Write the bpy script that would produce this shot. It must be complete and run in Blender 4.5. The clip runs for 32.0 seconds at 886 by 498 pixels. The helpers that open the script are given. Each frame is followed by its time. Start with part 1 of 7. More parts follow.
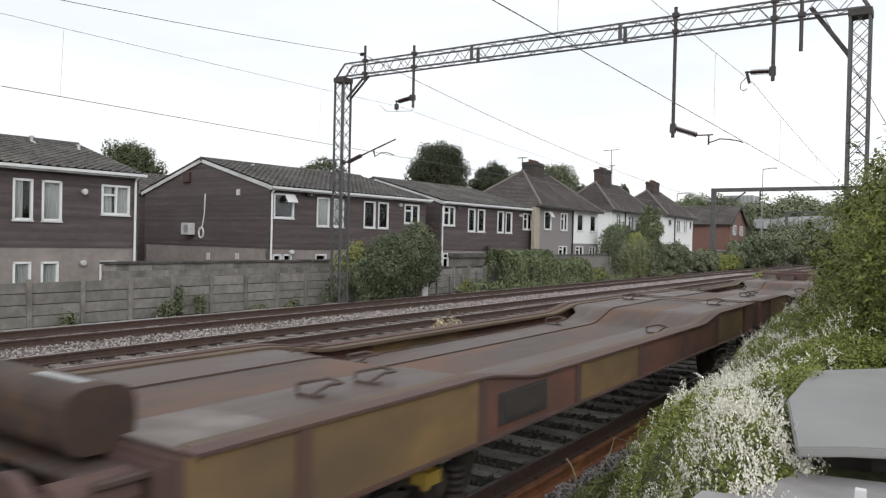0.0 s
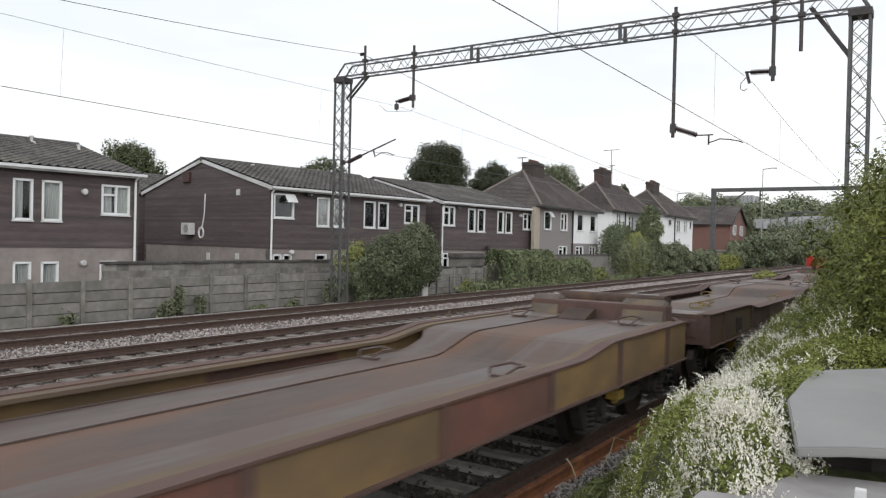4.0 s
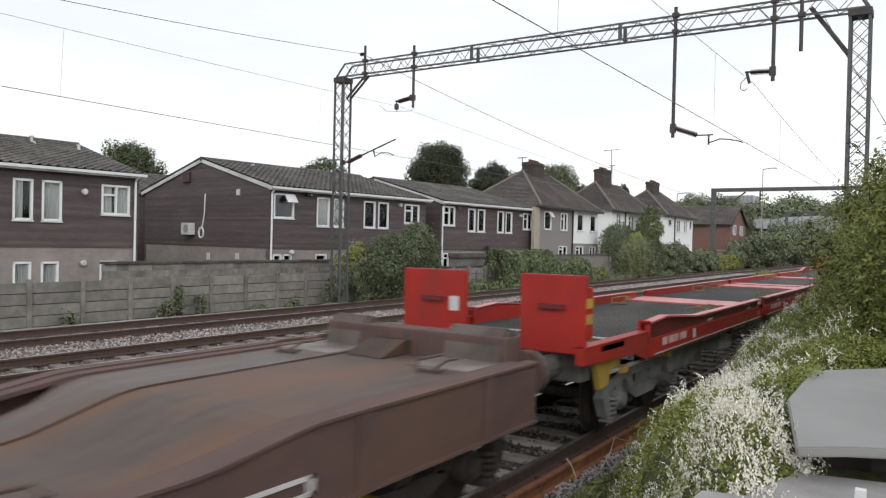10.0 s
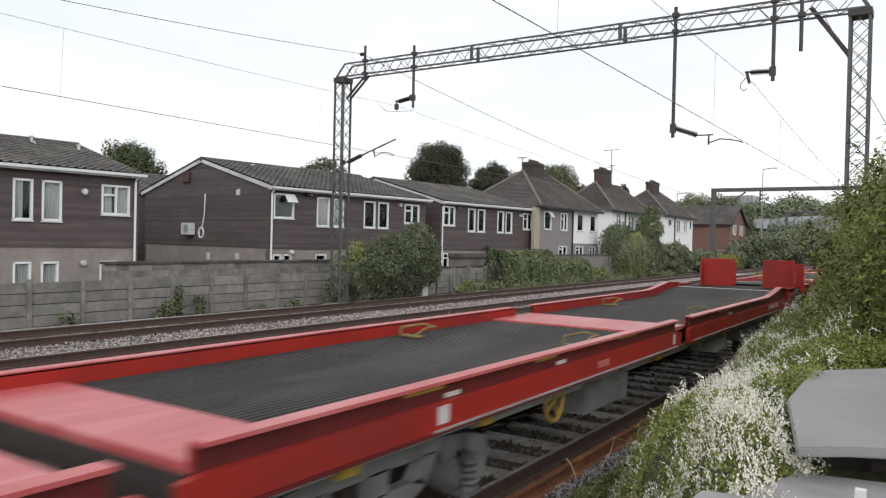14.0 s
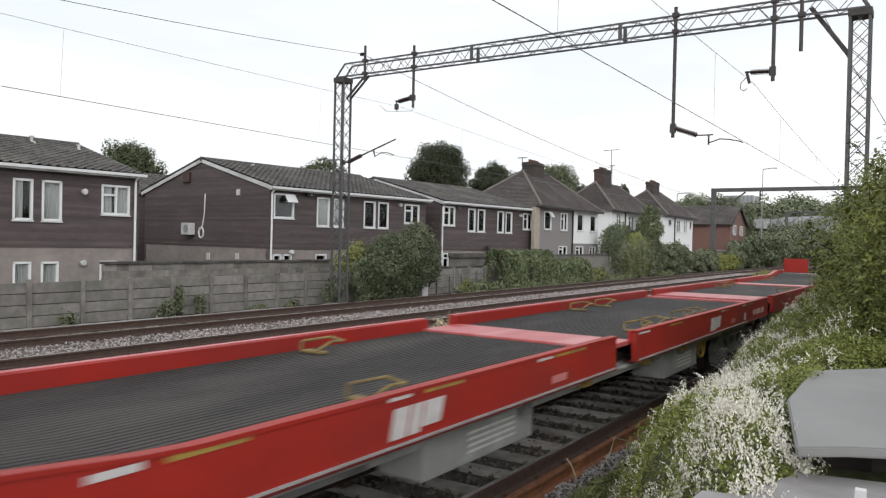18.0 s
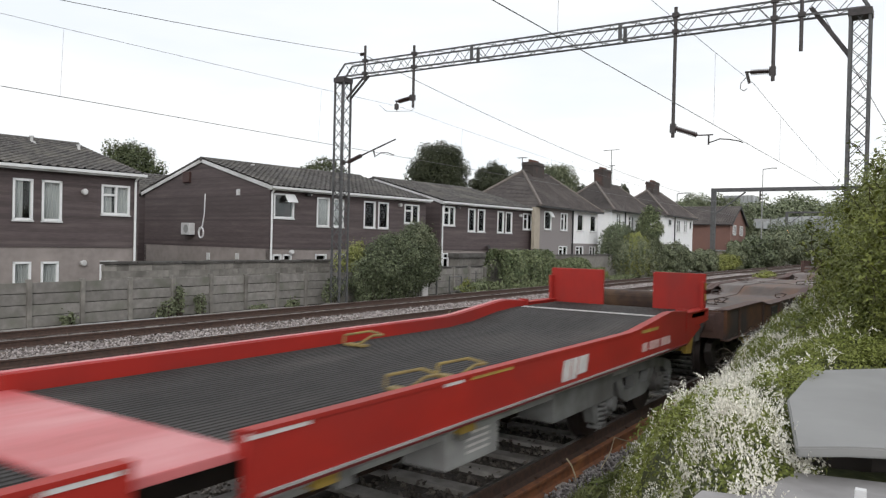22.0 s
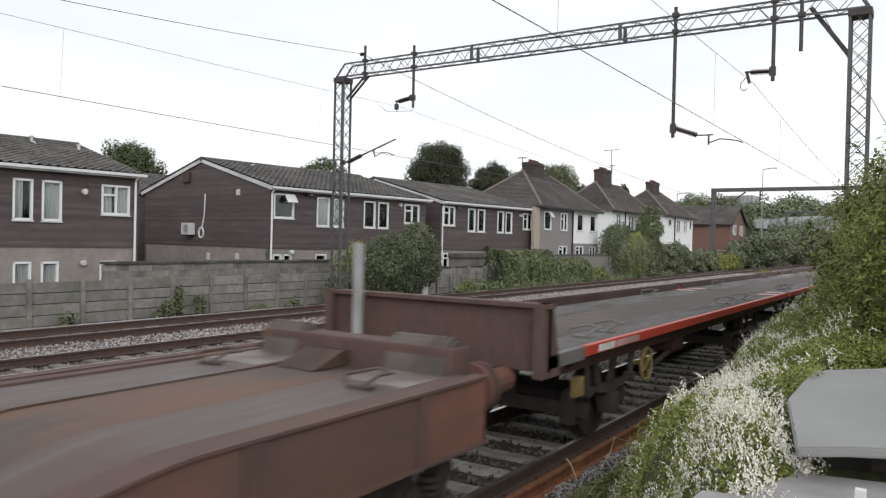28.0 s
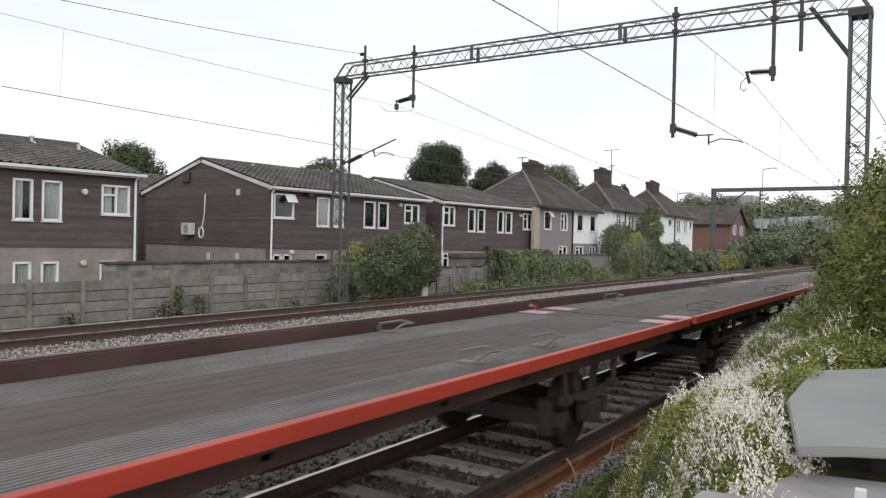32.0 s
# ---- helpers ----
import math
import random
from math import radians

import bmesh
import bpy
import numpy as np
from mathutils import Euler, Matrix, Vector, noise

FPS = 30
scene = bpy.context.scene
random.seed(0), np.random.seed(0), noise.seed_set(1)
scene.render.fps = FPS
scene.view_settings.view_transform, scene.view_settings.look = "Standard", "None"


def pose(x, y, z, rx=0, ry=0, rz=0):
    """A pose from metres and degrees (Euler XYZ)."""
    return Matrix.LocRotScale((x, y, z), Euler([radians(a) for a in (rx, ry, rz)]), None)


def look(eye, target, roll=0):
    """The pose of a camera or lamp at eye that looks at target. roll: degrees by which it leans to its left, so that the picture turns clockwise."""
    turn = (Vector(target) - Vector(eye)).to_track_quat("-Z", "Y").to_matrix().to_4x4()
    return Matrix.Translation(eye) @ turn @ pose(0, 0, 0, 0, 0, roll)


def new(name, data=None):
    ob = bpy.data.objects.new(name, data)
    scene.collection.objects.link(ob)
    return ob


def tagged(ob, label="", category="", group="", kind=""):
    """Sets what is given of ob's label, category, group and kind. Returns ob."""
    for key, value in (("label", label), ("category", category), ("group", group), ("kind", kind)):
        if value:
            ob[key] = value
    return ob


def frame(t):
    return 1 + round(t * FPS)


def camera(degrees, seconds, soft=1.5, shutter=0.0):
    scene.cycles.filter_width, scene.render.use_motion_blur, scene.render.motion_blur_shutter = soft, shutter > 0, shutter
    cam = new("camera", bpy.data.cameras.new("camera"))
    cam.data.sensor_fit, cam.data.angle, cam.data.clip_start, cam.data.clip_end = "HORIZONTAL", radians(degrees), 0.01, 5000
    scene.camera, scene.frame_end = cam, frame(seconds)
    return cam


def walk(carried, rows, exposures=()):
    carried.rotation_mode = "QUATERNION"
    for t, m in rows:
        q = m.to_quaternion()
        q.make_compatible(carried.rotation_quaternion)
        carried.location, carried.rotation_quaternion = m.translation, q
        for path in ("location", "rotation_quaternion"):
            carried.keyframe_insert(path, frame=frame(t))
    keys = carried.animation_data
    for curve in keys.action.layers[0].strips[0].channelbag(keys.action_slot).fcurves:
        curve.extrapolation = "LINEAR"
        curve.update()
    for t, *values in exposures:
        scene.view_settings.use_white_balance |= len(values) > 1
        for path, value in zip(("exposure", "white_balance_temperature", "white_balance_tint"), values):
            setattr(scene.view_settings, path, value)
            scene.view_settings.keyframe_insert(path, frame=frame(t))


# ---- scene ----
cam = camera(61.05, 32.0, soft=1.25, shutter=0.5)
EYE = Vector((0.0, 0.0, 2.262))
YAW, TILT = radians(33.497), radians(-0.592)
AIM = EYE + 10 * Vector((-math.sin(YAW) * math.cos(TILT), math.cos(YAW) * math.cos(TILT), math.sin(TILT)))
VIEW = look(EYE, AIM, 1.301)
walk(cam, [(0, VIEW), (32, VIEW)], exposures=[(0, 0.0), (32, 0.0)])

# ---- light: bright overcast sky, a weak wide sun behind the cloud ----
world = bpy.data.worlds.new("overcast")
scene.world = world
world.use_nodes = True
wn, wl = world.node_tree.nodes, world.node_tree.links
wn.clear()
sky = wn.new("ShaderNodeTexSky")
sky.sky_type, sky.sun_disc = "NISHITA", False
sky.sun_elevation, sky.sun_rotation = radians(27), radians(137)
sky_bg = wn.new("ShaderNodeBackground")
sky_bg.inputs["Strength"].default_value = 0.12
cloud_bg = wn.new("ShaderNodeBackground")
coord = wn.new("ShaderNodeTexCoord")
stretch = wn.new("ShaderNodeMapping")
stretch.inputs["Scale"].default_value = (1.2, 1.2, 5.0)
cloud = wn.new("ShaderNodeTexNoise")
cloud.inputs["Scale"].default_value, cloud.inputs["Detail"].default_value = 1.6, 6.0
tone = wn.new("ShaderNodeValToRGB")
tone.color_ramp.elements[0].position, tone.color_ramp.elements[0].color = 0.36, (0.86, 0.90, 0.945, 1)
tone.color_ramp.elements[1].position, tone.color_ramp.elements[1].color = 0.60, (1.0, 1.0, 1.0, 1)
cloud_bg.inputs["Strength"].default_value = 1.12
add = wn.new("ShaderNodeMixShader")
add.inputs[0].default_value = 0.92
out = wn.new("ShaderNodeOutputWorld")
wl.new(coord.outputs["Generated"], stretch.inputs["Vector"])
wl.new(stretch.outputs["Vector"], cloud.inputs["Vector"])
wl.new(cloud.outputs["Fac"], tone.inputs["Fac"])
wl.new(tone.outputs["Color"], cloud_bg.inputs["Color"])
wl.new(sky.outputs["Color"], sky_bg.inputs["Color"])
wl.new(sky_bg.outputs[0], add.inputs[1])
wl.new(cloud_bg.outputs[0], add.inputs[2])
wl.new(add.outputs[0], out.inputs["Surface"])
sun = new("sun", bpy.data.lights.new("sun", "SUN"))
sun.data.energy, sun.data.angle, sun.data.color = 1.15, radians(40), (1.0, 0.975, 0.94)
sun.matrix_world = look((0, 0, 24), (-32, 34, 0))


# ---- materials ----
def mat(name, base, other=None, rough=0.8, metal=0.0, scale=6.0, detail=6.0, bump=0.0, spread=(0.35, 0.65), third=None, third_scale=1.0,
        third_spread=(0.5, 0.7), per_piece=0.0, stretch=None, island=False, spec=0.5):
    """A noise-mottled surface: base to other by fine noise, third by broad stains, bump from the grain."""
    m = bpy.data.materials.new(name)
    m.use_nodes = True
    nt = m.node_tree
    n, l = nt.nodes, nt.links
    b = n["Principled BSDF"]
    b.inputs["Roughness"].default_value, b.inputs["Metallic"].default_value = rough, metal
    b.inputs["Specular IOR Level"].default_value = spec
    tc = n.new("ShaderNodeTexCoord")
    src = tc.outputs["Object"]
    if stretch:
        mp = n.new("ShaderNodeMapping")
        mp.inputs["Scale"].default_value = stretch
        l.new(src, mp.inputs["Vector"])
        src = mp.outputs["Vector"]
    if per_piece and not island:
        oi = n.new("ShaderNodeObjectInfo")
        sh = n.new("ShaderNodeVectorMath")
        sh.operation = "MULTIPLY_ADD"
        sh.inputs[1].default_value = (1, 1, 1)
        mul = n.new("ShaderNodeMath")
        mul.operation = "MULTIPLY"
        mul.inputs[1].default_value = 37.0
        l.new(oi.outputs["Random"], mul.inputs[0])
        l.new(src, sh.inputs[0])
        l.new(mul.outputs[0], sh.inputs[2])
        src = sh.outputs[0]
    tex = n.new("ShaderNodeTexNoise")
    tex.inputs["Scale"].default_value, tex.inputs["Detail"].default_value = scale, detail
    l.new(src, tex.inputs["Vector"])
    ramp = n.new("ShaderNodeValToRGB")
    e = ramp.color_ramp.elements
    e[0].position, e[1].position = spread
    e[0].color, e[1].color = (*base, 1), (*(other or [c * 0.8 for c in base]), 1)
    l.new(tex.outputs["Fac"], ramp.inputs["Fac"])
    col = ramp.outputs["Color"]
    if third:
        t2 = n.new("ShaderNodeTexNoise")
        t2.inputs["Scale"].default_value, t2.inputs["Detail"].default_value = third_scale, 5.0
        l.new(src, t2.inputs["Vector"])
        r2 = n.new("ShaderNodeValToRGB")
        r2.color_ramp.elements[0].position, r2.color_ramp.elements[1].position = third_spread
        l.new(t2.outputs["Fac"], r2.inputs["Fac"])
        mx = n.new("ShaderNodeMix")
        mx.data_type = "RGBA"
        l.new(r2.outputs["Color"], mx.inputs["Factor"])
        l.new(col, mx.inputs["A"])
        mx.inputs["B"].default_value = (*third, 1)
        col = mx.outputs["Result"]
    if per_piece or island:
        if island:
            rnd = n.new("ShaderNodeNewGeometry").outputs["Random Per Island"]
        else:
            rnd = n.new("ShaderNodeObjectInfo").outputs["Random"]
        mr = n.new("ShaderNodeMapRange")
        mr.inputs["To Min"].default_value, mr.inputs["To Max"].default_value = 1 - per_piece, 1 + per_piece
        l.new(rnd, mr.inputs["Value"])
        hs = n.new("ShaderNodeHueSaturation")
        l.new(mr.outputs["Result"], hs.inputs["Value"])
        l.new(col, hs.inputs["Color"])
        col = hs.outputs["Color"]
    l.new(col, b.inputs["Base Color"])
    if bump:
        bp = n.new("ShaderNodeBump")
        bp.inputs["Strength"].default_value, bp.inputs["Distance"].default_value = bump, 0.02
        l.new(tex.outputs["Fac"], bp.inputs["Height"])
        l.new(bp.outputs["Normal"], b.inputs["Normal"])
    return m


BALLAST = mat("ballast", (0.10, 0.08, 0.07), (0.21, 0.18, 0.165), 0.95, scale=18, bump=1.0, third=(0.06, 0.045, 0.035), third_scale=0.6)
STONE_PALE = mat("pale_stone", (0.38, 0.34, 0.33), (0.28, 0.25, 0.245), 0.9, scale=9, per_piece=0.45, island=True)
STONE_DARK = mat("dirty_stone", (0.13, 0.105, 0.09), (0.22, 0.19, 0.17), 0.9, scale=9, per_piece=0.5, island=True)
STONE_GREY = mat("grey_stone", (0.30, 0.28, 0.28), (0.22, 0.20, 0.20), 0.9, scale=9, per_piece=0.45, island=True)
EARTH = mat("earth", (0.10, 0.085, 0.06), (0.07, 0.08, 0.035), 0.95, scale=3, bump=0.5, third=(0.16, 0.15, 0.13), third_scale=0.25)
RAIL_SIDE = mat("rail_rust", (0.085, 0.05, 0.038), (0.055, 0.036, 0.03), 0.85, scale=14, bump=0.2)
RAIL_ORANGE = mat("rail_orange_rust", (0.23, 0.085, 0.035), (0.13, 0.055, 0.03), 0.85, scale=12, bump=0.3, third=(0.30, 0.13, 0.05), third_scale=3)
RAIL_TOP = mat("rail_head", (0.55, 0.53, 0.52), (0.45, 0.42, 0.40), 0.32, 0.9, scale=8)
STONE_NEAR = mat("oily_stone", (0.095, 0.082, 0.072), (0.17, 0.148, 0.13), 0.85, scale=9, per_piece=0.5, island=True)
BALLAST_NEAR = mat("oily_ballast", (0.055, 0.047, 0.042), (0.09, 0.077, 0.068), 0.9, scale=18, bump=0.8, third=(0.03, 0.025, 0.022), third_scale=0.6)
SLEEPER_NEAR = mat("greyed_sleeper", (0.37, 0.35, 0.33), (0.26, 0.245, 0.23), 0.9, scale=7, bump=0.3, per_piece=0.22, third=(0.20, 0.18, 0.165), third_scale=2)
SLEEPER = mat("sleeper_concrete", (0.20, 0.18, 0.165), (0.145, 0.125, 0.115), 0.9, scale=7, bump=0.3, per_piece=0.18, third=(0.11, 0.085, 0.07), third_scale=2)
CONCRETE = mat("fence_concrete", (0.25, 0.235, 0.222), (0.185, 0.175, 0.162), 0.92, scale=5, bump=0.3, per_piece=0.14, third=(0.15, 0.15, 0.125), third_scale=1.1)
CONCRETE_WALL = mat("block_wall", (0.25, 0.235, 0.215), (0.19, 0.18, 0.165), 0.95, scale=5, bump=0.3, per_piece=0.15, third=(0.12, 0.11, 0.10), third_scale=0.9)
COPING = mat("coping", (0.105, 0.10, 0.095), (0.065, 0.06, 0.055), 0.95, scale=4, bump=0.3, per_piece=0.2)
GALV = mat("galvanised", (0.135, 0.135, 0.138), (0.088, 0.088, 0.091), 0.6, 0.4, scale=10, per_piece=0.1)
STEEL_DARK = mat("dark_steel", (0.06, 0.055, 0.055), (0.09, 0.08, 0.08), 0.6, 0.5, scale=8)
INSULATOR = mat("brown_insulator", (0.030, 0.017, 0.016), (0.045, 0.024, 0.021), 0.35, scale=5)
WIRE = mat("wire", (0.16, 0.16, 0.165), None, 0.5, 0.6)
CLADDING = mat("brown_cladding", (0.093, 0.070, 0.071), (0.070, 0.053, 0.054), 0.7, scale=3, per_piece=0.24, island=True, stretch=(1, 1, 9), third=(0.112, 0.088, 0.086), third_scale=0.5)
RENDER_GREY = mat("taupe_render", (0.29, 0.255, 0.243), (0.245, 0.216, 0.206), 0.92, scale=4, bump=0.2, third=(0.33, 0.29, 0.275), third_scale=0.7)
PEBBLE = mat("pebbledash", (0.29, 0.265, 0.265), (0.23, 0.21, 0.21), 0.95, scale=30, bump=0.5)
WHITE_WALL = mat("white_paint", (0.86, 0.86, 0.87), (0.80, 0.81, 0.82), 0.8, scale=2, third=(0.76, 0.76, 0.75), third_scale=0.6, third_spread=(0.6, 0.95))
CREAM = mat("cream_paint", (0.42, 0.37, 0.30), (0.36, 0.32, 0.26), 0.85, scale=3)
BRICK_RED = mat("red_brick", (0.205, 0.112, 0.092), (0.165, 0.092, 0.078), 0.9, scale=8, bump=0.3, third=(0.20, 0.105, 0.085), third_scale=1)
UPVC = mat("white_upvc", (0.80, 0.81, 0.82), (0.74, 0.75, 0.76), 0.4, scale=3)
FASCIA = mat("pale_fascia", (0.66, 0.66, 0.67), (0.55, 0.55, 0.55), 0.55, scale=2, third=(0.42, 0.42, 0.41), third_scale=0.8)
TILE = mat("concrete_tile", (0.125, 0.117, 0.112), (0.055, 0.052, 0.05), 0.9, scale=5, bump=0.6, per_piece=0.25, third=(0.15, 0.14, 0.125), third_scale=0.7)
TILE_BROWN = mat("brown_tile", (0.096, 0.083, 0.079), (0.064, 0.056, 0.055), 0.9, scale=4, bump=0.3, per_piece=0.2, third=(0.12, 0.106, 0.10), third_scale=0.5)
CURTAIN = mat("net_curtain", (0.66, 0.66, 0.65), (0.44, 0.45, 0.45), 0.9, scale=5, stretch=(1, 9, 0.4))
# Near-black: the shade of unlit interiors is put into this colour.
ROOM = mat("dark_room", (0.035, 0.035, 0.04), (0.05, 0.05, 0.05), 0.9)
PIPE_DARK = mat("dark_pipe", (0.02, 0.02, 0.022), None, 0.5)
CABINET = mat("grey_cabinet", (0.255, 0.255, 0.252), (0.228, 0.228, 0.225), 0.6, scale=3, third=(0.20, 0.20, 0.198), third_scale=0.8, third_spread=(0.45, 0.75))
SLAB = mat("weathered_slab", (0.30, 0.29, 0.29), (0.23, 0.22, 0.22), 0.9, scale=6, bump=0.2)
BARK = mat("bark", (0.07, 0.055, 0.04), (0.045, 0.035, 0.03), 0.95, scale=12, bump=0.5)
# wagons
RUST = mat("rust_brown", (0.108, 0.062, 0.053), (0.077, 0.047, 0.042), 0.8, scale=5, bump=0.15, third=(0.115, 0.064, 0.046), third_scale=0.9, stretch=(2, 0.5, 1))
WORN_PALE = mat("worn_pale_plate", (0.215, 0.185, 0.172), (0.13, 0.104, 0.095), 0.6, scale=3, third=(0.10, 0.08, 0.07), third_scale=1.6, third_spread=(0.42, 0.62))
RUST_DECK = mat("rusty_deck", (0.088, 0.064, 0.055), (0.066, 0.049, 0.043), 0.6, spec=0.3, scale=4, bump=0.10, third=(0.128, 0.066, 0.041), third_scale=0.75, third_spread=(0.42, 0.62), stretch=(2, 0.6, 1))
WORN_STEEL = mat("worn_flange", (0.108, 0.087, 0.080), (0.072, 0.055, 0.049), 0.5, spec=0.35, scale=3, third=(0.085, 0.052, 0.040), third_scale=1.1, third_spread=(0.40, 0.58), stretch=(3, 0.6, 1))
OCHRE = mat("ochre_paint", (0.235, 0.150, 0.066), (0.165, 0.108, 0.055), 0.75, scale=3, third=(0.12, 0.085, 0.055), third_scale=0.9, third_spread=(0.48, 0.75), stretch=(2, 0.5, 1))
RUST_RED = mat("rust_red", (0.17, 0.075, 0.055), (0.12, 0.06, 0.048), 0.8, scale=4, third=(0.09, 0.065, 0.055), third_scale=1.2, stretch=(2, 0.5, 1))
RUST_ORANGE = mat("orange_rust", (0.158, 0.068, 0.032), (0.100, 0.048, 0.030), 0.8, scale=4, third=(0.060, 0.046, 0.044), third_scale=0.9, third_spread=(0.50, 0.62), stretch=(2, 0.5, 1))
RED = mat("red_paint", (0.36, 0.024, 0.017), (0.30, 0.023, 0.018), 0.5, spec=0.3, scale=3, third=(0.24, 0.028, 0.024), third_scale=0.8, stretch=(2, 0.5, 1))
# Darker red; on the recessed sill band it carries the shade below the lip.
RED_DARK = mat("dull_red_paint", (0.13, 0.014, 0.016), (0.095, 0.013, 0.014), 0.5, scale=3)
# On the sill lips this pinkish tone is the sky's sheen, painted in.
RED_PINKISH = mat("faded_red_paint", (0.52, 0.12, 0.125), (0.43, 0.08, 0.082), 0.38, scale=3, third=(0.58, 0.22, 0.23), third_scale=0.9, stretch=(2, 0.5, 1))
RED_SILL = mat("orange_red_sill", (0.40, 0.040, 0.024), (0.33, 0.036, 0.024), 0.5, scale=3, stretch=(2, 0.4, 1))
DECK_BROWN = mat("brown_plate_deck", (0.084, 0.067, 0.062), (0.062, 0.050, 0.046), 0.7, spec=0.25, scale=4, third=(0.098, 0.08, 0.073), third_scale=0.6, stretch=(2, 0.6, 1))
# Pale pink; on the corner plates it is a painted reflection of the sky.
PINK = mat("bleached_pink_paint", (0.52, 0.30, 0.30), (0.40, 0.22, 0.22), 0.55, scale=5, third=(0.28, 0.20, 0.19), third_scale=3)
MAROON = mat("maroon_paint", (0.060, 0.026, 0.024), (0.045, 0.022, 0.021), 0.6, scale=4, third=(0.08, 0.045, 0.038), third_scale=1)
OCHRE_DULL = mat("dull_ochre_paint", (0.135, 0.094, 0.056), (0.10, 0.070, 0.048), 0.75, scale=3, third=(0.085, 0.058, 0.046), third_scale=0.9, stretch=(2, 0.5, 1))
DECK_DARK = mat("dark_ribbed_deck", (0.041, 0.038, 0.037), (0.029, 0.027, 0.026), 0.65, spec=0.25, scale=4, third=(0.068, 0.062, 0.058), third_scale=0.6, stretch=(2, 0.6, 1))
DECK_GREY = mat("grey_grille", (0.178, 0.172, 0.168), (0.130, 0.123, 0.119), 0.65, scale=4, third=(0.09, 0.082, 0.078), third_scale=0.7, stretch=(2, 0.6, 1))
GREASY_GREY = mat("greasy_grey_steel", (0.105, 0.102, 0.097), (0.06, 0.057, 0.054), 0.6, scale=5, third=(0.17, 0.17, 0.165), third_scale=2, third_spread=(0.55, 0.8))
BOGIE_GREY = mat("grey_bogie", (0.21, 0.216, 0.216), (0.14, 0.14, 0.14), 0.7, scale=4, third=(0.08, 0.075, 0.07), third_scale=1.5, third_spread=(0.52, 0.75))
UNDER = mat("dark_underframe", (0.035, 0.030, 0.028), (0.05, 0.04, 0.036), 0.8, scale=4)
WHEEL = mat("wheel_steel", (0.05, 0.042, 0.04), (0.07, 0.055, 0.05), 0.6, 0.4, scale=5)
YELLOW = mat("yellow_paint", (0.42, 0.28, 0.05), (0.30, 0.20, 0.055), 0.6, scale=4, third=(0.26, 0.18, 0.06), third_scale=2)
YELLOW_DULL = mat("worn_yellow_paint", (0.27, 0.20, 0.065), (0.19, 0.14, 0.06), 0.7, scale=6, third=(0.15, 0.10, 0.05), third_scale=3)
WHITE_MARK = mat("white_marking", (0.62, 0.60, 0.60), (0.50, 0.48, 0.48), 0.6, scale=8)
LETTER = mat("pale_lettering", (0.58, 0.40, 0.39), (0.46, 0.28, 0.27), 0.6, scale=9)
FLYOVER = mat("flyover_sheet", (0.42, 0.44, 0.45), (0.34, 0.355, 0.365), 0.5, scale=1.5, third=(0.25, 0.26, 0.27), third_scale=0.2)
PALE_BOX = mat("pale_grey_box", (0.34, 0.345, 0.345), (0.26, 0.26, 0.26), 0.6, scale=4)


def leaf_mat(name, dark, light, rough=0.6, vary=0.45):
    m = mat(name, dark, light, rough, scale=1.3, detail=3, spread=(0.3, 0.7), per_piece=vary, island=True, spec=0.3)
    b = m.node_tree.nodes["Principled BSDF"]
    b.inputs["Transmission Weight"].default_value = 0.0
    return m


LEAF_HEDGE = leaf_mat("hedge_leaf", (0.10, 0.122, 0.024), (0.17, 0.188, 0.042), vary=0.32)
LEAF_VINE = leaf_mat("vine_leaf", (0.140, 0.168, 0.034), (0.225, 0.250, 0.066), vary=0.3)
LEAF_TREE = leaf_mat("tree_leaf", (0.034, 0.041, 0.022), (0.062, 0.070, 0.036))
LEAF_LIGHT = leaf_mat("light_tree_leaf", (0.052, 0.066, 0.030), (0.095, 0.112, 0.050))
LEAF_BUSH = leaf_mat("bush_leaf", (0.100, 0.120, 0.066), (0.185, 0.202, 0.125))
LEAF_IVY = leaf_mat("ivy_leaf", (0.090, 0.118, 0.056), (0.205, 0.232, 0.124), vary=0.6)
LEAF_YELLOW = leaf_mat("yellow_leaf", (0.16, 0.18, 0.045), (0.23, 0.24, 0.07))
LEAF_PALE = leaf_mat("pale_yellow_leaf", (0.22, 0.24, 0.075), (0.33, 0.345, 0.13))
LEAF_DARK = leaf_mat("dark_bush_leaf", (0.060, 0.078, 0.040), (0.150, 0.172, 0.100), vary=0.65)
# Lighter and less saturated: aerial haze is mixed into this leaf colour.
LEAF_FAR = leaf_mat("far_leaf", (0.14, 0.165, 0.10), (0.20, 0.225, 0.135))
FLOWER = leaf_mat("white_flower", (0.72, 0.69, 0.61), (0.82, 0.80, 0.73), vary=0.2)
GRASS = leaf_mat("grass_blade", (0.14, 0.17, 0.06), (0.23, 0.24, 0.10))
STRAW = leaf_mat("dry_stem", (0.33, 0.28, 0.19), (0.42, 0.36, 0.26))


# ---- mesh helpers ----
def mesh_of(bm, material, smooth=False):
    me = bpy.data.meshes.new("m")
    bm.normal_update()
    bm.to_mesh(me)
    bm.free()
    if smooth:
        me.polygons.foreach_set("use_smooth", [True] * len(me.polygons))
    me.materials.append(material)
    return me


def part(name, bm, material, parent=None, label="", smooth=False):
    ob = new(name, mesh_of(bm, material, smooth))
    if parent is not None:
        ob.parent = parent
    if label:
        ob["label"] = label
    return ob


def thing(name, m, label, category, group="", kind=""):
    ob = new(name)
    ob.empty_display_size = 0.2
    ob.matrix_basis = m
    return tagged(ob, label, category, group, kind)


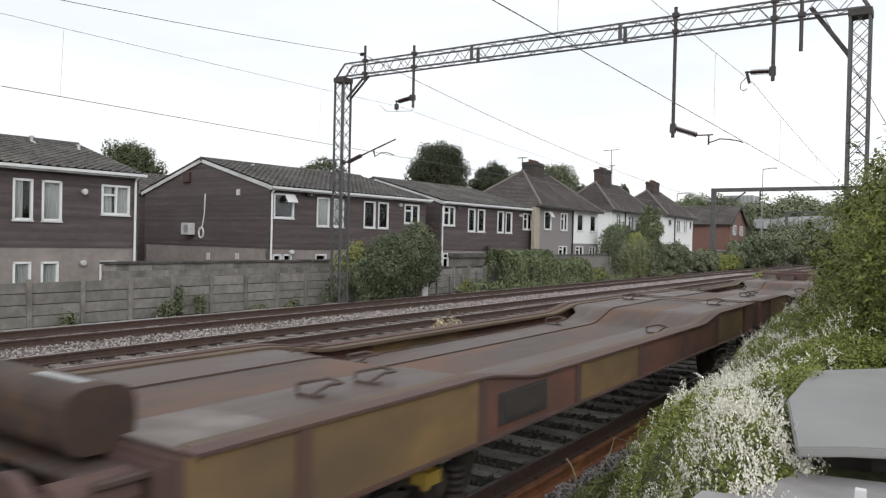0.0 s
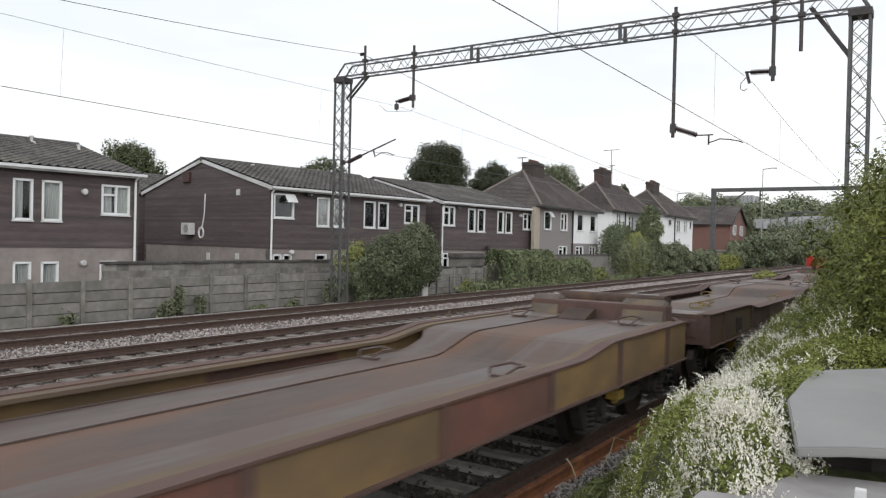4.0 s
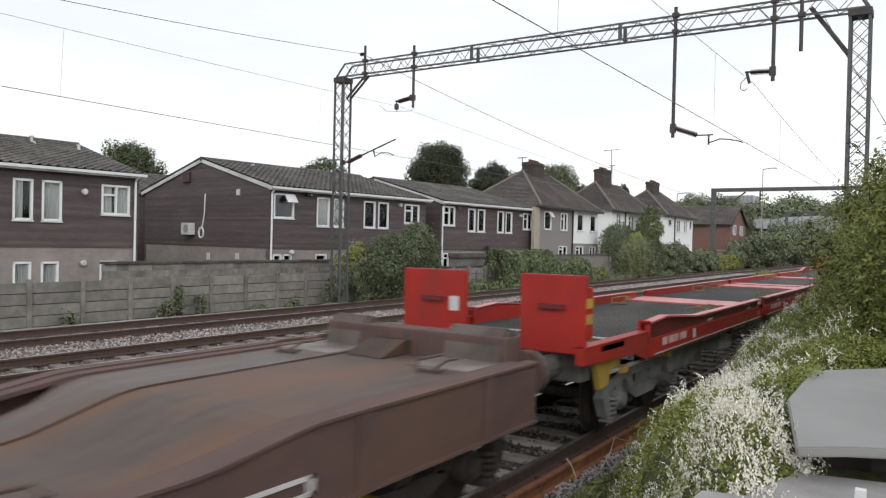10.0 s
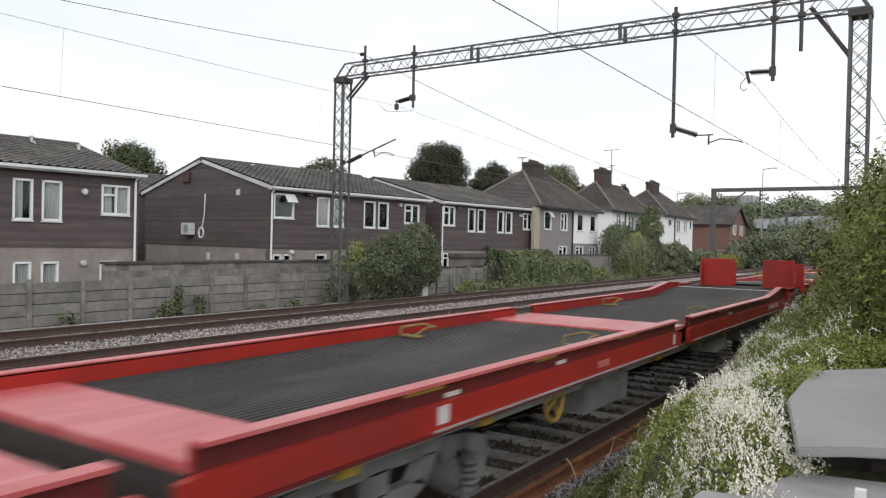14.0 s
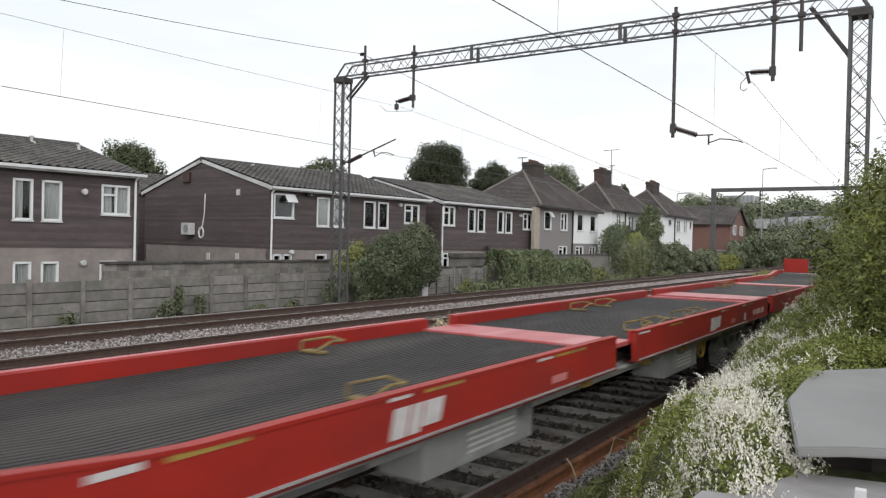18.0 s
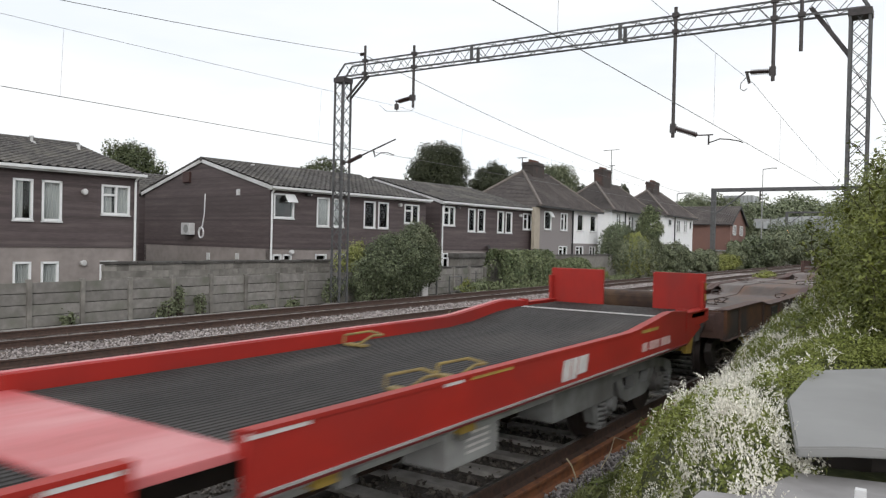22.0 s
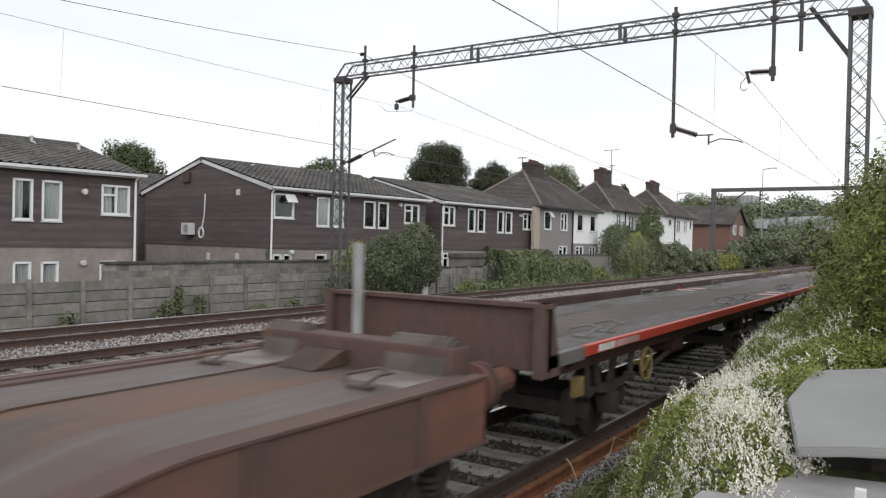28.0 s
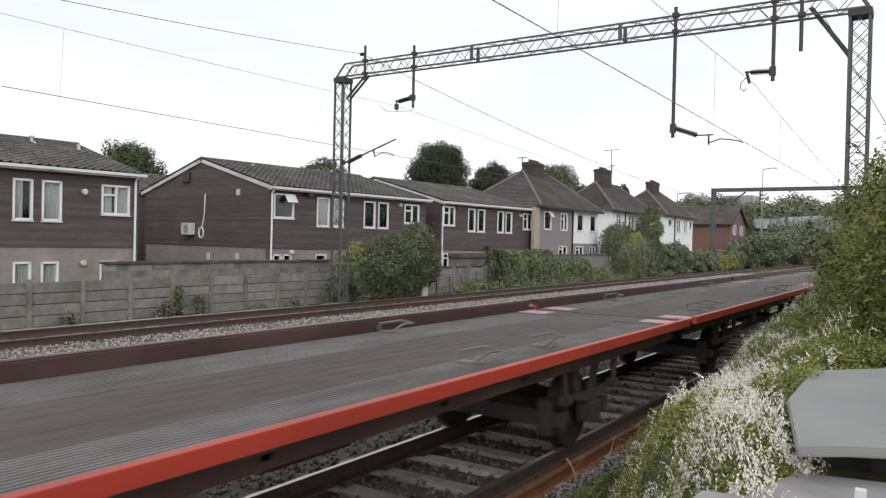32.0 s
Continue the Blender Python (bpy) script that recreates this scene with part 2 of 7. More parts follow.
def box(bm, x0, x1, y0, y1, z0, z1):
    v = [bm.verts.new(p) for p in ((x0, y0, z0), (x1, y0, z0), (x1, y1, z0), (x0, y1, z0), (x0, y0, z1), (x1, y0, z1), (x1, y1, z1), (x0, y1, z1))]
    for f in ((0, 3, 2, 1), (4, 5, 6, 7), (0, 1, 5, 4), (1, 2, 6, 5), (2, 3, 7, 6), (3, 0, 4, 7)):
        bm.faces.new([v[i] for i in f])
    return bm


def boxes(*dims):
    bm = bmesh.new()
    for d in dims:
        box(bm, *d)
    return bm


def soft_box(x0, x1, y0, y1, z0, z1, r=0.02):
    bm = boxes((x0, x1, y0, y1, z0, z1))
    bmesh.ops.bevel(bm, geom=list(bm.edges), offset=r, segments=2, affect="EDGES", profile=0.7)
    return bm


def rod(bm, a, b, r, seg=8, r2=None):
    a, b = Vector(a), Vector(b)
    d = b - a
    q = d.to_track_quat("Z", "Y").to_matrix().to_4x4()
    m = Matrix.Translation((a + b) / 2) @ q
    bmesh.ops.create_cone(bm, cap_ends=True, segments=seg, radius1=r, radius2=r if r2 is None else r2, depth=d.length, matrix=m)
    return bm


def rods(pairs, r, seg=6):
    bm = bmesh.new()
    for a, b in pairs:
        rod(bm, a, b, r, seg)
    return bm


def bar(bm, a, b, w, up=(0, 0, 1)):
    """A square bar of width w from a to b."""
    a, b = Vector(a), Vector(b)
    d = (b - a).normalized()
    s = d.cross(Vector(up))
    if s.length < 1e-4:
        s = d.cross(Vector((0, 1, 0)))
    s.normalize()
    t = d.cross(s)
    vs = []
    for p in (a, b):
        for i, j in ((-1, -1), (1, -1), (1, 1), (-1, 1)):
            vs.append(bm.verts.new(p + s * (i * w / 2) + t * (j * w / 2)))
    for f in ((3, 2, 1, 0), (4, 5, 6, 7), (0, 1, 5, 4), (1, 2, 6, 5), (2, 3, 7, 6), (3, 0, 4, 7)):
        bm.faces.new([vs[i] for i in f])
    return bm


def prism(bm, poly, axis, a, b):
    """Extrude a polygon along an axis: 'x' takes (y, z), 'y' takes (x, z), 'z' takes (x, y)."""
    def at(p, w):
        return {"x": (w, p[0], p[1]), "y": (p[0], w, p[1]), "z": (p[0], p[1], w)}[axis]
    lo = [bm.verts.new(at(p, a)) for p in poly]
    hi = [bm.verts.new(at(p, b)) for p in poly]
    n = len(poly)
    bm.faces.new(lo)
    bm.faces.new(hi[::-1])
    for i in range(n):
        j = (i + 1) % n
        bm.faces.new((lo[j], lo[i], hi[i], hi[j]))
    bmesh.ops.recalc_face_normals(bm, faces=bm.faces)
    return bm


def curve_rod(bm, pts, r, seg=5):
    for a, b in zip(pts, pts[1:]):
        rod(bm, a, b, r, seg)
    return bm


def wire_line(name, pts, r, parent=None, label="", sides=4):
    """A thin tube swept along a line of points."""
    bm = bmesh.new()
    rings = []
    pts = [Vector(p) for p in pts]
    for i, p in enumerate(pts):
        d = (pts[min(i + 1, len(pts) - 1)] - pts[max(i - 1, 0)]).normalized()
        s = d.cross(Vector((0, 0, 1)))
        if s.length < 1e-3:
            s = Vector((1, 0, 0))
        s.normalize()
        u = d.cross(s)
        rings.append([bm.verts.new(p + r * (math.cos(k * math.tau / sides) * s + math.sin(k * math.tau / sides) * u)) for k in range(sides)])
    for a, b in zip(rings, rings[1:]):
        for k in range(sides):
            bm.faces.new((a[k], a[(k + 1) % sides], b[(k + 1) % sides], b[k]))
    return part(name, bm, WIRE, parent, label)


def sag(a, b, drop, n=10):
    a, b = Vector(a), Vector(b)
    return [a.lerp(b, i / n) - Vector((0, 0, 4 * drop * (i / n) * (1 - i / n))) for i in range(n + 1)]


def quad_cloud(name, points, normals, sizes, aspect, material, kind="", label="", category="", parent=None, rng=None, fold=0.25, along=None):
    """Many small two-faced leaves: each a folded diamond at its point, turned about at random."""
    n = len(points)
    rng = rng or np.random.default_rng(3)
    d = normals + rng.normal(0, 0.55, (n, 3))
    d /= np.linalg.norm(d, axis=1, keepdims=True) + 1e-9
    a = np.cross(d, rng.normal(0, 1, (n, 3)))
    if along is not None:
        a = along + rng.normal(0, 0.38, (n, 3))
        d = np.cross(a, rng.normal(0, 1, (n, 3)))
        d /= np.linalg.norm(d, axis=1, keepdims=True) + 1e-9
    a /= np.linalg.norm(a, axis=1, keepdims=True) + 1e-9
    b = np.cross(d, a)
    s = sizes[:, None]
    tip, tail = points + a * s * 0.5, points - a * s * 0.5
    mid = points - d * s * fold * 0.35
    left, right = mid + b * s * aspect * 0.5 + d * s * fold * 0.4, mid - b * s * aspect * 0.5 + d * s * fold * 0.4
    v = np.stack([tail, left, tip, right], 1).reshape(-1, 3)
    f = np.arange(n * 4).reshape(-1, 4)
    tri = np.concatenate([f[:, [0, 1, 2]], f[:, [0, 2, 3]]], 1).reshape(-1, 3)
    me = bpy.data.meshes.new("m")
    me.vertices.add(len(v))
    me.vertices.foreach_set("co", v.astype(np.float32).ravel())
    me.loops.add(tri.size)
    me.loops.foreach_set("vertex_index", tri.astype(np.int32).ravel())
    me.polygons.add(len(tri))
    me.polygons.foreach_set("loop_start", np.arange(0, tri.size, 3, dtype=np.int32))
    me.update(calc_edges=True)
    me.materials.append(material)
    ob = new(name, me)
    if parent is not None:
        ob.parent = parent
    return tagged(ob, label, category, "", kind)


def stones(name, pts, size, material, label, seed=1):
    """Loose stones: squashed, turned octahedra with uneven corners."""
    rng = np.random.default_rng(seed)
    n = len(pts)
    base = np.array([(1, 0, 0), (-1, 0, 0), (0, 1, 0), (0, -1, 0), (0, 0, 1), (0, 0, -1)], float)
    face = np.array([(0, 2, 4), (2, 1, 4), (1, 3, 4), (3, 0, 4), (2, 0, 5), (1, 2, 5), (3, 1, 5), (0, 3, 5)])
    s = size * rng.uniform(0.6, 1.3, (n, 1, 1)) * np.stack([rng.uniform(0.7, 1.3, n), rng.uniform(0.7, 1.2, n), rng.uniform(0.55, 0.9, n)], 1)[:, None, :]
    v = base[None] * s * rng.uniform(0.75, 1.25, (n, 6, 1))
    q = rng.normal(0, 1, (n, 4))
    q /= np.linalg.norm(q, axis=1, keepdims=True)
    w, x, y, z = q.T
    rot = np.stack([1 - 2 * (y * y + z * z), 2 * (x * y - z * w), 2 * (x * z + y * w), 2 * (x * y + z * w), 1 - 2 * (x * x + z * z), 2 * (y * z - x * w),
                    2 * (x * z - y * w), 2 * (y * z + x * w), 1 - 2 * (x * x + y * y)], 1).reshape(n, 3, 3)
    v = np.einsum("nij,nkj->nki", rot, v) + np.asarray(pts)[:, None, :]
    idx = (face[None] + 6 * np.arange(n)[:, None, None]).reshape(-1, 3)
    me = bpy.data.meshes.new("m")
    me.vertices.add(n * 6)
    me.vertices.foreach_set("co", v.astype(np.float32).ravel())
    me.loops.add(idx.size)
    me.loops.foreach_set("vertex_index", idx.astype(np.int32).ravel())
    me.polygons.add(len(idx))
    me.polygons.foreach_set("loop_start", np.arange(0, idx.size, 3, dtype=np.int32))
    me.update(calc_edges=True)
    me.materials.append(material)
    return tagged(new(name, me), label, "ballast", "", "stuff")


# ---- ground and tracks ----
def ground():
    bm = bmesh.new()
    xs = [-900, -300, -120, -60, -22, -19.6, -19.0, -10.4, -9.8, -6.9, -6.5, -2.1, -1.7, 5, 20, 120, 900]
    zs = [-0.6, -0.6, -0.55, -0.5, -0.4, -0.35, -0.27, -0.27, -0.42, -0.42, -0.27, -0.27, -0.25, -0.2, -0.3, -0.5, -0.6]
    ys = [-600, -100, -20, 0, 10, 20, 30, 45, 60, 90, 150, 300, 700, 1500]
    rows = [[bm.verts.new((x, y, z)) for x, z in zip(xs, zs)] for y in ys]
    for a, b in zip(rows, rows[1:]):
        for i in range(len(xs) - 1):
            bm.faces.new((a[i], a[i + 1], b[i + 1], b[i]))
    return tagged(part("ground", bm, EARTH), "rough earth and weeds beside the railway", "ground", "", "structure")


ground()


def ballast_bed(name, x0, x1, material):
    bm = bmesh.new()
    prism(bm, [(x0, -0.45), (x1, -0.45), (x1 - 0.35, -0.215), (x0 + 0.35, -0.215)], "y", -60, 260)
    return tagged(part(name, bm, material), "dirty brown stone ballast bed under the tracks", "ballast", "", "structure")


ballast_bed("ballast_bed_far", -19.3, -10.6, BALLAST)
ballast_bed("ballast_bed_near", -6.4, -2.0, BALLAST_NEAR)

RAIL = [(-0.07, -0.165), (0.07, -0.165), (0.07, -0.155), (0.012, -0.13), (0.010, -0.05), (0.034, -0.036), (0.034, -0.006), (0.026, 0.0),
        (-0.026, 0.0), (-0.034, -0.006), (-0.034, -0.036), (-0.010, -0.05), (-0.012, -0.13), (-0.07, -0.155)]


def rail(parent, x, side, head):
    bm = bmesh.new()
    prism(bm, [(x + a, b) for a, b in RAIL], "y", -60, 260)
    r = part("rail", bm, side, parent)
    strip = bmesh.new()
    box(strip, x - 0.024, x + 0.024, -60, 260, 0.0, 0.0025)
    part("rail_head", strip, head, r, "polished running surface")
    return r


def track(name, x, side_a, side_b, label):
    t = thing(name, pose(0, 0, 0), label, "railway track", "", "structure")
    rail(t, x - 0.7525, side_a, RAIL_TOP)
    rail(t, x + 0.7525, side_b, RAIL_TOP)
    return t


TRACK_A, TRACK_B, TRACK_N = -16.78, -12.95, -4.209
track_a = track("track_far", TRACK_A, RAIL_SIDE, RAIL_SIDE, "rusty steel rails on concrete sleepers, far running line")
track_b = track("track_middle", TRACK_B, RAIL_SIDE, RAIL_SIDE, "rusty steel rails on concrete sleepers, second running line")
track_n = track("track_near", TRACK_N, RAIL_SIDE, RAIL_SIDE, "rusty steel rails on concrete sleepers carrying the goods train")
# a spare rail lying beside the near track
spare = bmesh.new()
prism(spare, [(-3.19 + a, b - 0.03) for a, b in RAIL], "y", -2.0, 26.0)
tagged(part("spare_rail", spare, RAIL_ORANGE), "loose rail with bright orange rust lying on the ballast", "rail")


def sleepers():
    bm = bmesh.new()
    prism(bm, [(-0.13, -0.30), (0.13, -0.30), (0.11, -0.17), (-0.11, -0.17)], "x", -1.2, 1.2)
    bmesh.ops.bevel(bm, geom=list(bm.edges), offset=0.012, segments=1, affect="EDGES")
    near = mesh_of(bm, SLEEPER)
    dry = near.copy()
    dry.materials.clear()
    dry.materials.append(SLEEPER_NEAR)
    for i in range(50):
        ob = new("sleeper", dry)
        ob.parent = track_n
        ob.matrix_basis = pose(TRACK_N, 1.0 + 0.665 * i, random.uniform(-0.008, 0.004), 0, 0, random.uniform(-0.5, 0.5))
    for x, owner in ((TRACK_A, track_a), (TRACK_B, track_b)):
        for i in range(60):
            ob = new("sleeper", near)
            ob.parent = owner
            ob.matrix_basis = pose(x, 3.0 + 0.665 * i, random.uniform(-0.008, 0.004))
    clip = boxes((-0.16, -0.05, -0.05, 0.05, -0.165, -0.125), (0.05, 0.16, -0.05, 0.05, -0.165, -0.125))
    clip_mesh = mesh_of(clip, RAIL_SIDE)
    for i in range(26):
        for s in (-0.7525, 0.7525):
            ob = new("rail_clip", clip_mesh)
            ob.parent = track_n
            ob.matrix_basis = pose(TRACK_N + s, 1.0 + 0.665 * (i + 4), 0)


sleepers()


def scatter(n, x0, x1, y0, y1, z, dz, seed, power=1.0):
    r = np.random.default_rng(seed)
    y = y0 + (y1 - y0) * r.random(n) ** power
    return np.stack([r.uniform(x0, x1, n), y, z + r.uniform(-dz, dz, n)], 1)


def off_rails(p, centre):
    d = np.abs(np.abs(p[:, 0] - centre) - 0.7525)
    return p[d > 0.09]


stones("ballast_pale", scatter(15000, -15.95, -13.75, 3, 75, -0.185, 0.03, 5, 1.5), 0.048, STONE_PALE, "clean pale pinkish ballast stones between the tracks", 5)
stones("ballast_dirty", np.concatenate([off_rails(scatter(9000, -18.9, -15.0, 3, 60, -0.21, 0.02, 6, 1.6), TRACK_A), off_rails(scatter(9000, -14.6, -10.9, 3, 60, -0.21, 0.02, 7, 1.6), TRACK_B)]),
       0.04, STONE_DARK, "rust-stained ballast stones among the rails", 6)
stones("ballast_near", off_rails(scatter(9000, -6.1, -2.95, 2, 26, -0.205, 0.02, 8, 1.5), TRACK_N), 0.036, STONE_NEAR, "dark oily ballast stones under the train", 8)
stones("ballast_shoulder", scatter(17000, -3.10, -1.9, 3, 15, -0.175, 0.03, 9, 1.4), 0.024, STONE_GREY, "clean grey ballast stones on the shoulder", 9)
stones("ballast_shoulder_back", scatter(5000, -3.10, -2.0, -8, 3, -0.185, 0.03, 10), 0.026, STONE_GREY, "clean grey ballast stones on the shoulder", 10)
stones("ballast_near_back", off_rails(scatter(4500, -6.1, -2.95, -10, 2, -0.205, 0.02, 11), TRACK_N), 0.036, STONE_NEAR, "dark oily ballast stones under the train", 11)


# ---- overhead line structures ----
GY = 22.27


def lattice_mast(x, zt, side):
    t = thing("lattice_mast", pose(x, GY, 0), "grey galvanised lattice mast of the overhead line", "mast", "overhead masts")
    h = side / 2
    for sx in (-h, h):
        for sy in (-h, h):
            leg = bmesh.new()
            box(leg, sx - 0.032, sx + 0.032, sy - 0.032, sy + 0.032, -0.5, zt)
            part("leg", leg, GALV, t)
    n = 18
    step = (zt + 0.1) / n
    for k in range(4):
        for i in range(n):
            z0, z1 = -0.1 + i * step, -0.1 + (i + 1) * step
            a, b = (-h, h) if i % 2 else (h, -h)
            for lo, hi in ((a, b), (b, a)):
                p, q = {0: ((lo, -h, z0), (hi, -h, z1)), 1: ((lo, h, z0), (hi, h, z1)), 2: ((-h, lo, z0), (-h, hi, z1)), 3: ((h, lo, z0), (h, hi, z1))}[k]
                part("lacing_bar", bar(bmesh.new(), p, q, 0.017), GALV, t)
                if k in (2, 3):
                    break
    cap = boxes((-h - 0.05, h + 0.05, -h - 0.05, h + 0.05, zt - 0.16, zt + 0.02))
    part("cap", cap, STEEL_DARK, t)
    foot = soft_box(-0.4, 0.4, -0.4, 0.4, -0.6, -0.25, 0.03)
    part("footing", foot, CONCRETE, t)
    return t


lattice_mast(-19.58, 8.50, 0.43)
lattice_mast(-1.87, 8.49, 0.45)


def lattice_beam():
    t = thing("lattice_beam", pose(0, GY, 0), "grey lattice box-girder spanning the tracks on two masts", "gantry beam")
    x0, x1, zb, zt, h = -19.74, -1.66, 8.53, 9.01, 0.22
    for sy in (-h, h):
        top = bmesh.new()
        bar(top, (x0 + 0.42, sy, zt), (x1 - 0.3, sy, zt), 0.05)
        part("top_chord", top, GALV, t)
        low = bmesh.new()
        bar(low, (x0, sy, zb), (x1, sy, zb), 0.05)
        part("bottom_chord", low, GALV, t)
        end = bmesh.new()
        bar(end, (x0, sy, zb), (x0 + 0.42, sy, zt), 0.05)
        bar(end, (x1, sy, zb), (x1 - 0.3, sy, zt), 0.05)
        part("end_post", end, GALV, t)
        n = 42
        w = (x1 - x0 - 0.72) / n
        for i in range(n):
            a = x0 + 0.42 + i * w
            p, q = ((a, sy, zb), (a + w, sy, zt)) if i % 2 else ((a, sy, zt), (a + w, sy, zb))
            part("lacing_bar", bar(bmesh.new(), p, q, 0.017), GALV, t)
    n = 34
    w = (x1 - x0 - 0.8) / n
    for z in (zb, zt):
        for i in range(n):
            a = x0 + 0.45 + i * w
            s = h if i % 2 else -h
            part("lacing_bar", bar(bmesh.new(), (a, s, z), (a + w, -s, z), 0.015), GALV, t)
    for x in (-13.6, -8.3):
        joint = boxes((x - 0.05, x + 0.05, -h - 0.03, -h + 0.03, zb, zt), (x - 0.05, x + 0.05, h - 0.03, h + 0.03, zb, zt))
        part("splice_plate", joint, GALV, t)
    for pts in (((-19.3, -0.1, 7.7), (-18.35, -0.1, zb)), ((-19.3, 0.1, 7.7), (-18.35, 0.1, zb)), ((-2.1, 0.0, 7.35), (-3.05, 0.0, 8.75))):
        b = bmesh.new()
        bar(b, pts[0], pts[1], 0.06 if pts[0][0] < -10 else 0.11)
        part("brace", b, STEEL_DARK, t)
    return t


lattice_beam()


def insulator(t, a, b, r=0.075, sheds=9):
    """A turned porcelain body with sheds, one closed skin."""
    a, b = Vector(a), Vector(b)
    q = (b - a).to_track_quat("Z", "Y")
    length = (b - a).length
    prof = [(0.0, r * 0.45)]
    for i in range(sheds):
        z = length * (i + 0.5) / sheds
        w = length / sheds
        prof += [(z - 0.3 * w, r * 0.45), (z - 0.2 * w, r), (z + 0.05 * w, r * 0.9), (z + 0.25 * w, r * 0.45)]
    prof.append((length, r * 0.45))
    bm = bmesh.new()
    rings = [[bm.verts.new(a + q @ Vector((w * math.cos(k * math.tau / 10), w * math.sin(k * math.tau / 10), z))) for k in range(10)] for z, w in prof]
    for u, v in zip(rings, rings[1:]):
        for k in range(10):
            bm.faces.new((u[k], u[(k + 1) % 10], v[(k + 1) % 10], v[k]))
    bm.faces.new(rings[0][::-1])
    bm.faces.new(rings[-1])
    part("insulator", bm, INSULATOR, t, "ribbed brown porcelain insulator")


def drop_tube(x, z0, z1, extra):
    t = thing("drop_tube", pose(x, GY - 0.27, 0), "dark steel drop tube clamped to the lattice beam", "drop tube", "drop tubes")
    tube = bmesh.new()
    rod(tube, (0, 0, z0), (0, 0, z1), 0.05, 10)
    part("tube", tube, STEEL_DARK, t)
    for z in (8.53, 9.01):
        if z0 < z < z1:
            part("clamp", boxes((-0.09, 0.09, -0.07, 0.09, z - 0.06, z + 0.06)), STEEL_DARK, t)
    extra(t)
    return t


def fit_left(t):
    insulator(t, (-0.02, 0, 9.26), (-0.24, 0, 9.27), 0.07, 4)


def fit_far(t):
    insulator(t, (-0.08, 0, 7.42), (-0.66, 0, 7.33), 0.085, 9)
    h = bmesh.new()
    rod(h, (-0.74, 0, 7.38), (-0.74, 0, 7.02), 0.03, 6)
    rod(h, (-0.74, 0, 7.24), (-0.74, 0, 7.06), 0.08, 8)
    rod(h, (-0.62, 0, 7.34), (-0.80, 0, 7.36), 0.03, 6)
    part("suspension_clamp", h, STEEL_DARK, t)
    part("bracket", boxes((-0.13, 0.07, -0.06, 0.06, 7.32, 7.52)), STEEL_DARK, t)
    loop = bmesh.new()
    curve_rod(loop, [(-1.55, 0, 7.28), (-1.2, 0, 7.02), (-0.7, 0, 6.98), (-0.1, 0, 6.94), (0.1, 0, 7.05)], 0.008)
    part("jumper_wire", loop, WIRE, t)


def fit_mid(t):
    insulator(t, (0.08, 0, 5.70), (0.70, 0, 5.47), 0.085, 10)
    part("bracket", boxes((-0.08, 0.08, -0.06, 0.06, 5.58, 5.84)), STEEL_DARK, t)
    arm = bmesh.new()
    curve_rod(arm, [(0.68, 0, 5.47), (0.9, 0, 5.46), (1.14, 0, 5.46)], 0.020)
    curve_rod(arm, [(1.02, 0, 5.48), (1.02, 0, 5.18)], 0.026)
    curve_rod(arm, [(1.02, 0, 5.24), (1.15, 0, 5.27), (1.33, 0, 5.33), (1.58, 0, 5.30), (1.85, 0, 5.24), (1.96, 0, 5.19)], 0.017)
    part("registration_arm", arm, STEEL_DARK, t)


def fit_right(t):
    insulator(t, (-0.08, 0, 7.10), (-0.58, 0, 7.12), 0.085, 11)
    part("bracket", boxes((-0.09, 0.07, -0.05, 0.05, 6.98, 7.22)), STEEL_DARK, t)
    h = bmesh.new()
    curve_rod(h, [(-0.56, 0, 7.13), (-0.72, 0, 7.14)], 0.03)
    rod(h, (-0.67, 0, 7.10), (-0.60, 0, 6.82), 0.040, 6)
    curve_rod(h, [(-0.70, 0, 6.98), (-0.82, 0, 6.85), (-0.84, 0, 6.70), (-0.74, 0, 6.62), (-0.66, 0, 6.68)], 0.010)
    part("suspension_clamp", h, STEEL_DARK, t)


drop_tube(-18.28, 8.28, 9.57, fit_left)
drop_tube(-16.00, 7.06, 9.30, fit_far)
drop_tube(-6.60, 5.44, 9.24, fit_mid)
drop_tube(-3.92, 6.83, 9.16, fit_right)
drop_tube(-3.24, 7.56, 9.16, lambda t: None)

arm = thing("cantilever_arm", pose(-19.34, GY - 0.22, 0), "dark steel registration arm on an insulator fixed to the mast", "overhead arm")
insulator(arm, (0.30, 0, 5.22), (0.95, 0, 5.45), 0.085, 9)
tube = bmesh.new()
rod(tube, (0.02, 0, 5.21), (0.32, 0, 5.22), 0.04, 8)
rod(tube, (0.92, 0, 5.44), (2.55, 0, 5.97), 0.028, 8)
part("tube", tube, STEEL_DARK, arm)
steady = bmesh.new()
curve_rod(steady, [(1.52, 0, 5.64), (1.60, 0, 5.36)], 0.03)
curve_rod(steady, [(1.60, 0, 5.38), (1.88, 0, 5.51), (2.2, 0, 5.49), (2.5, 0, 5.39)], 0.016)
part("steady_arm", steady, STEEL_DARK, arm)
part("bracket", boxes((-0.06, 0.08, -0.08, 0.08, 5.12, 5.3)), STEEL_DARK, arm)


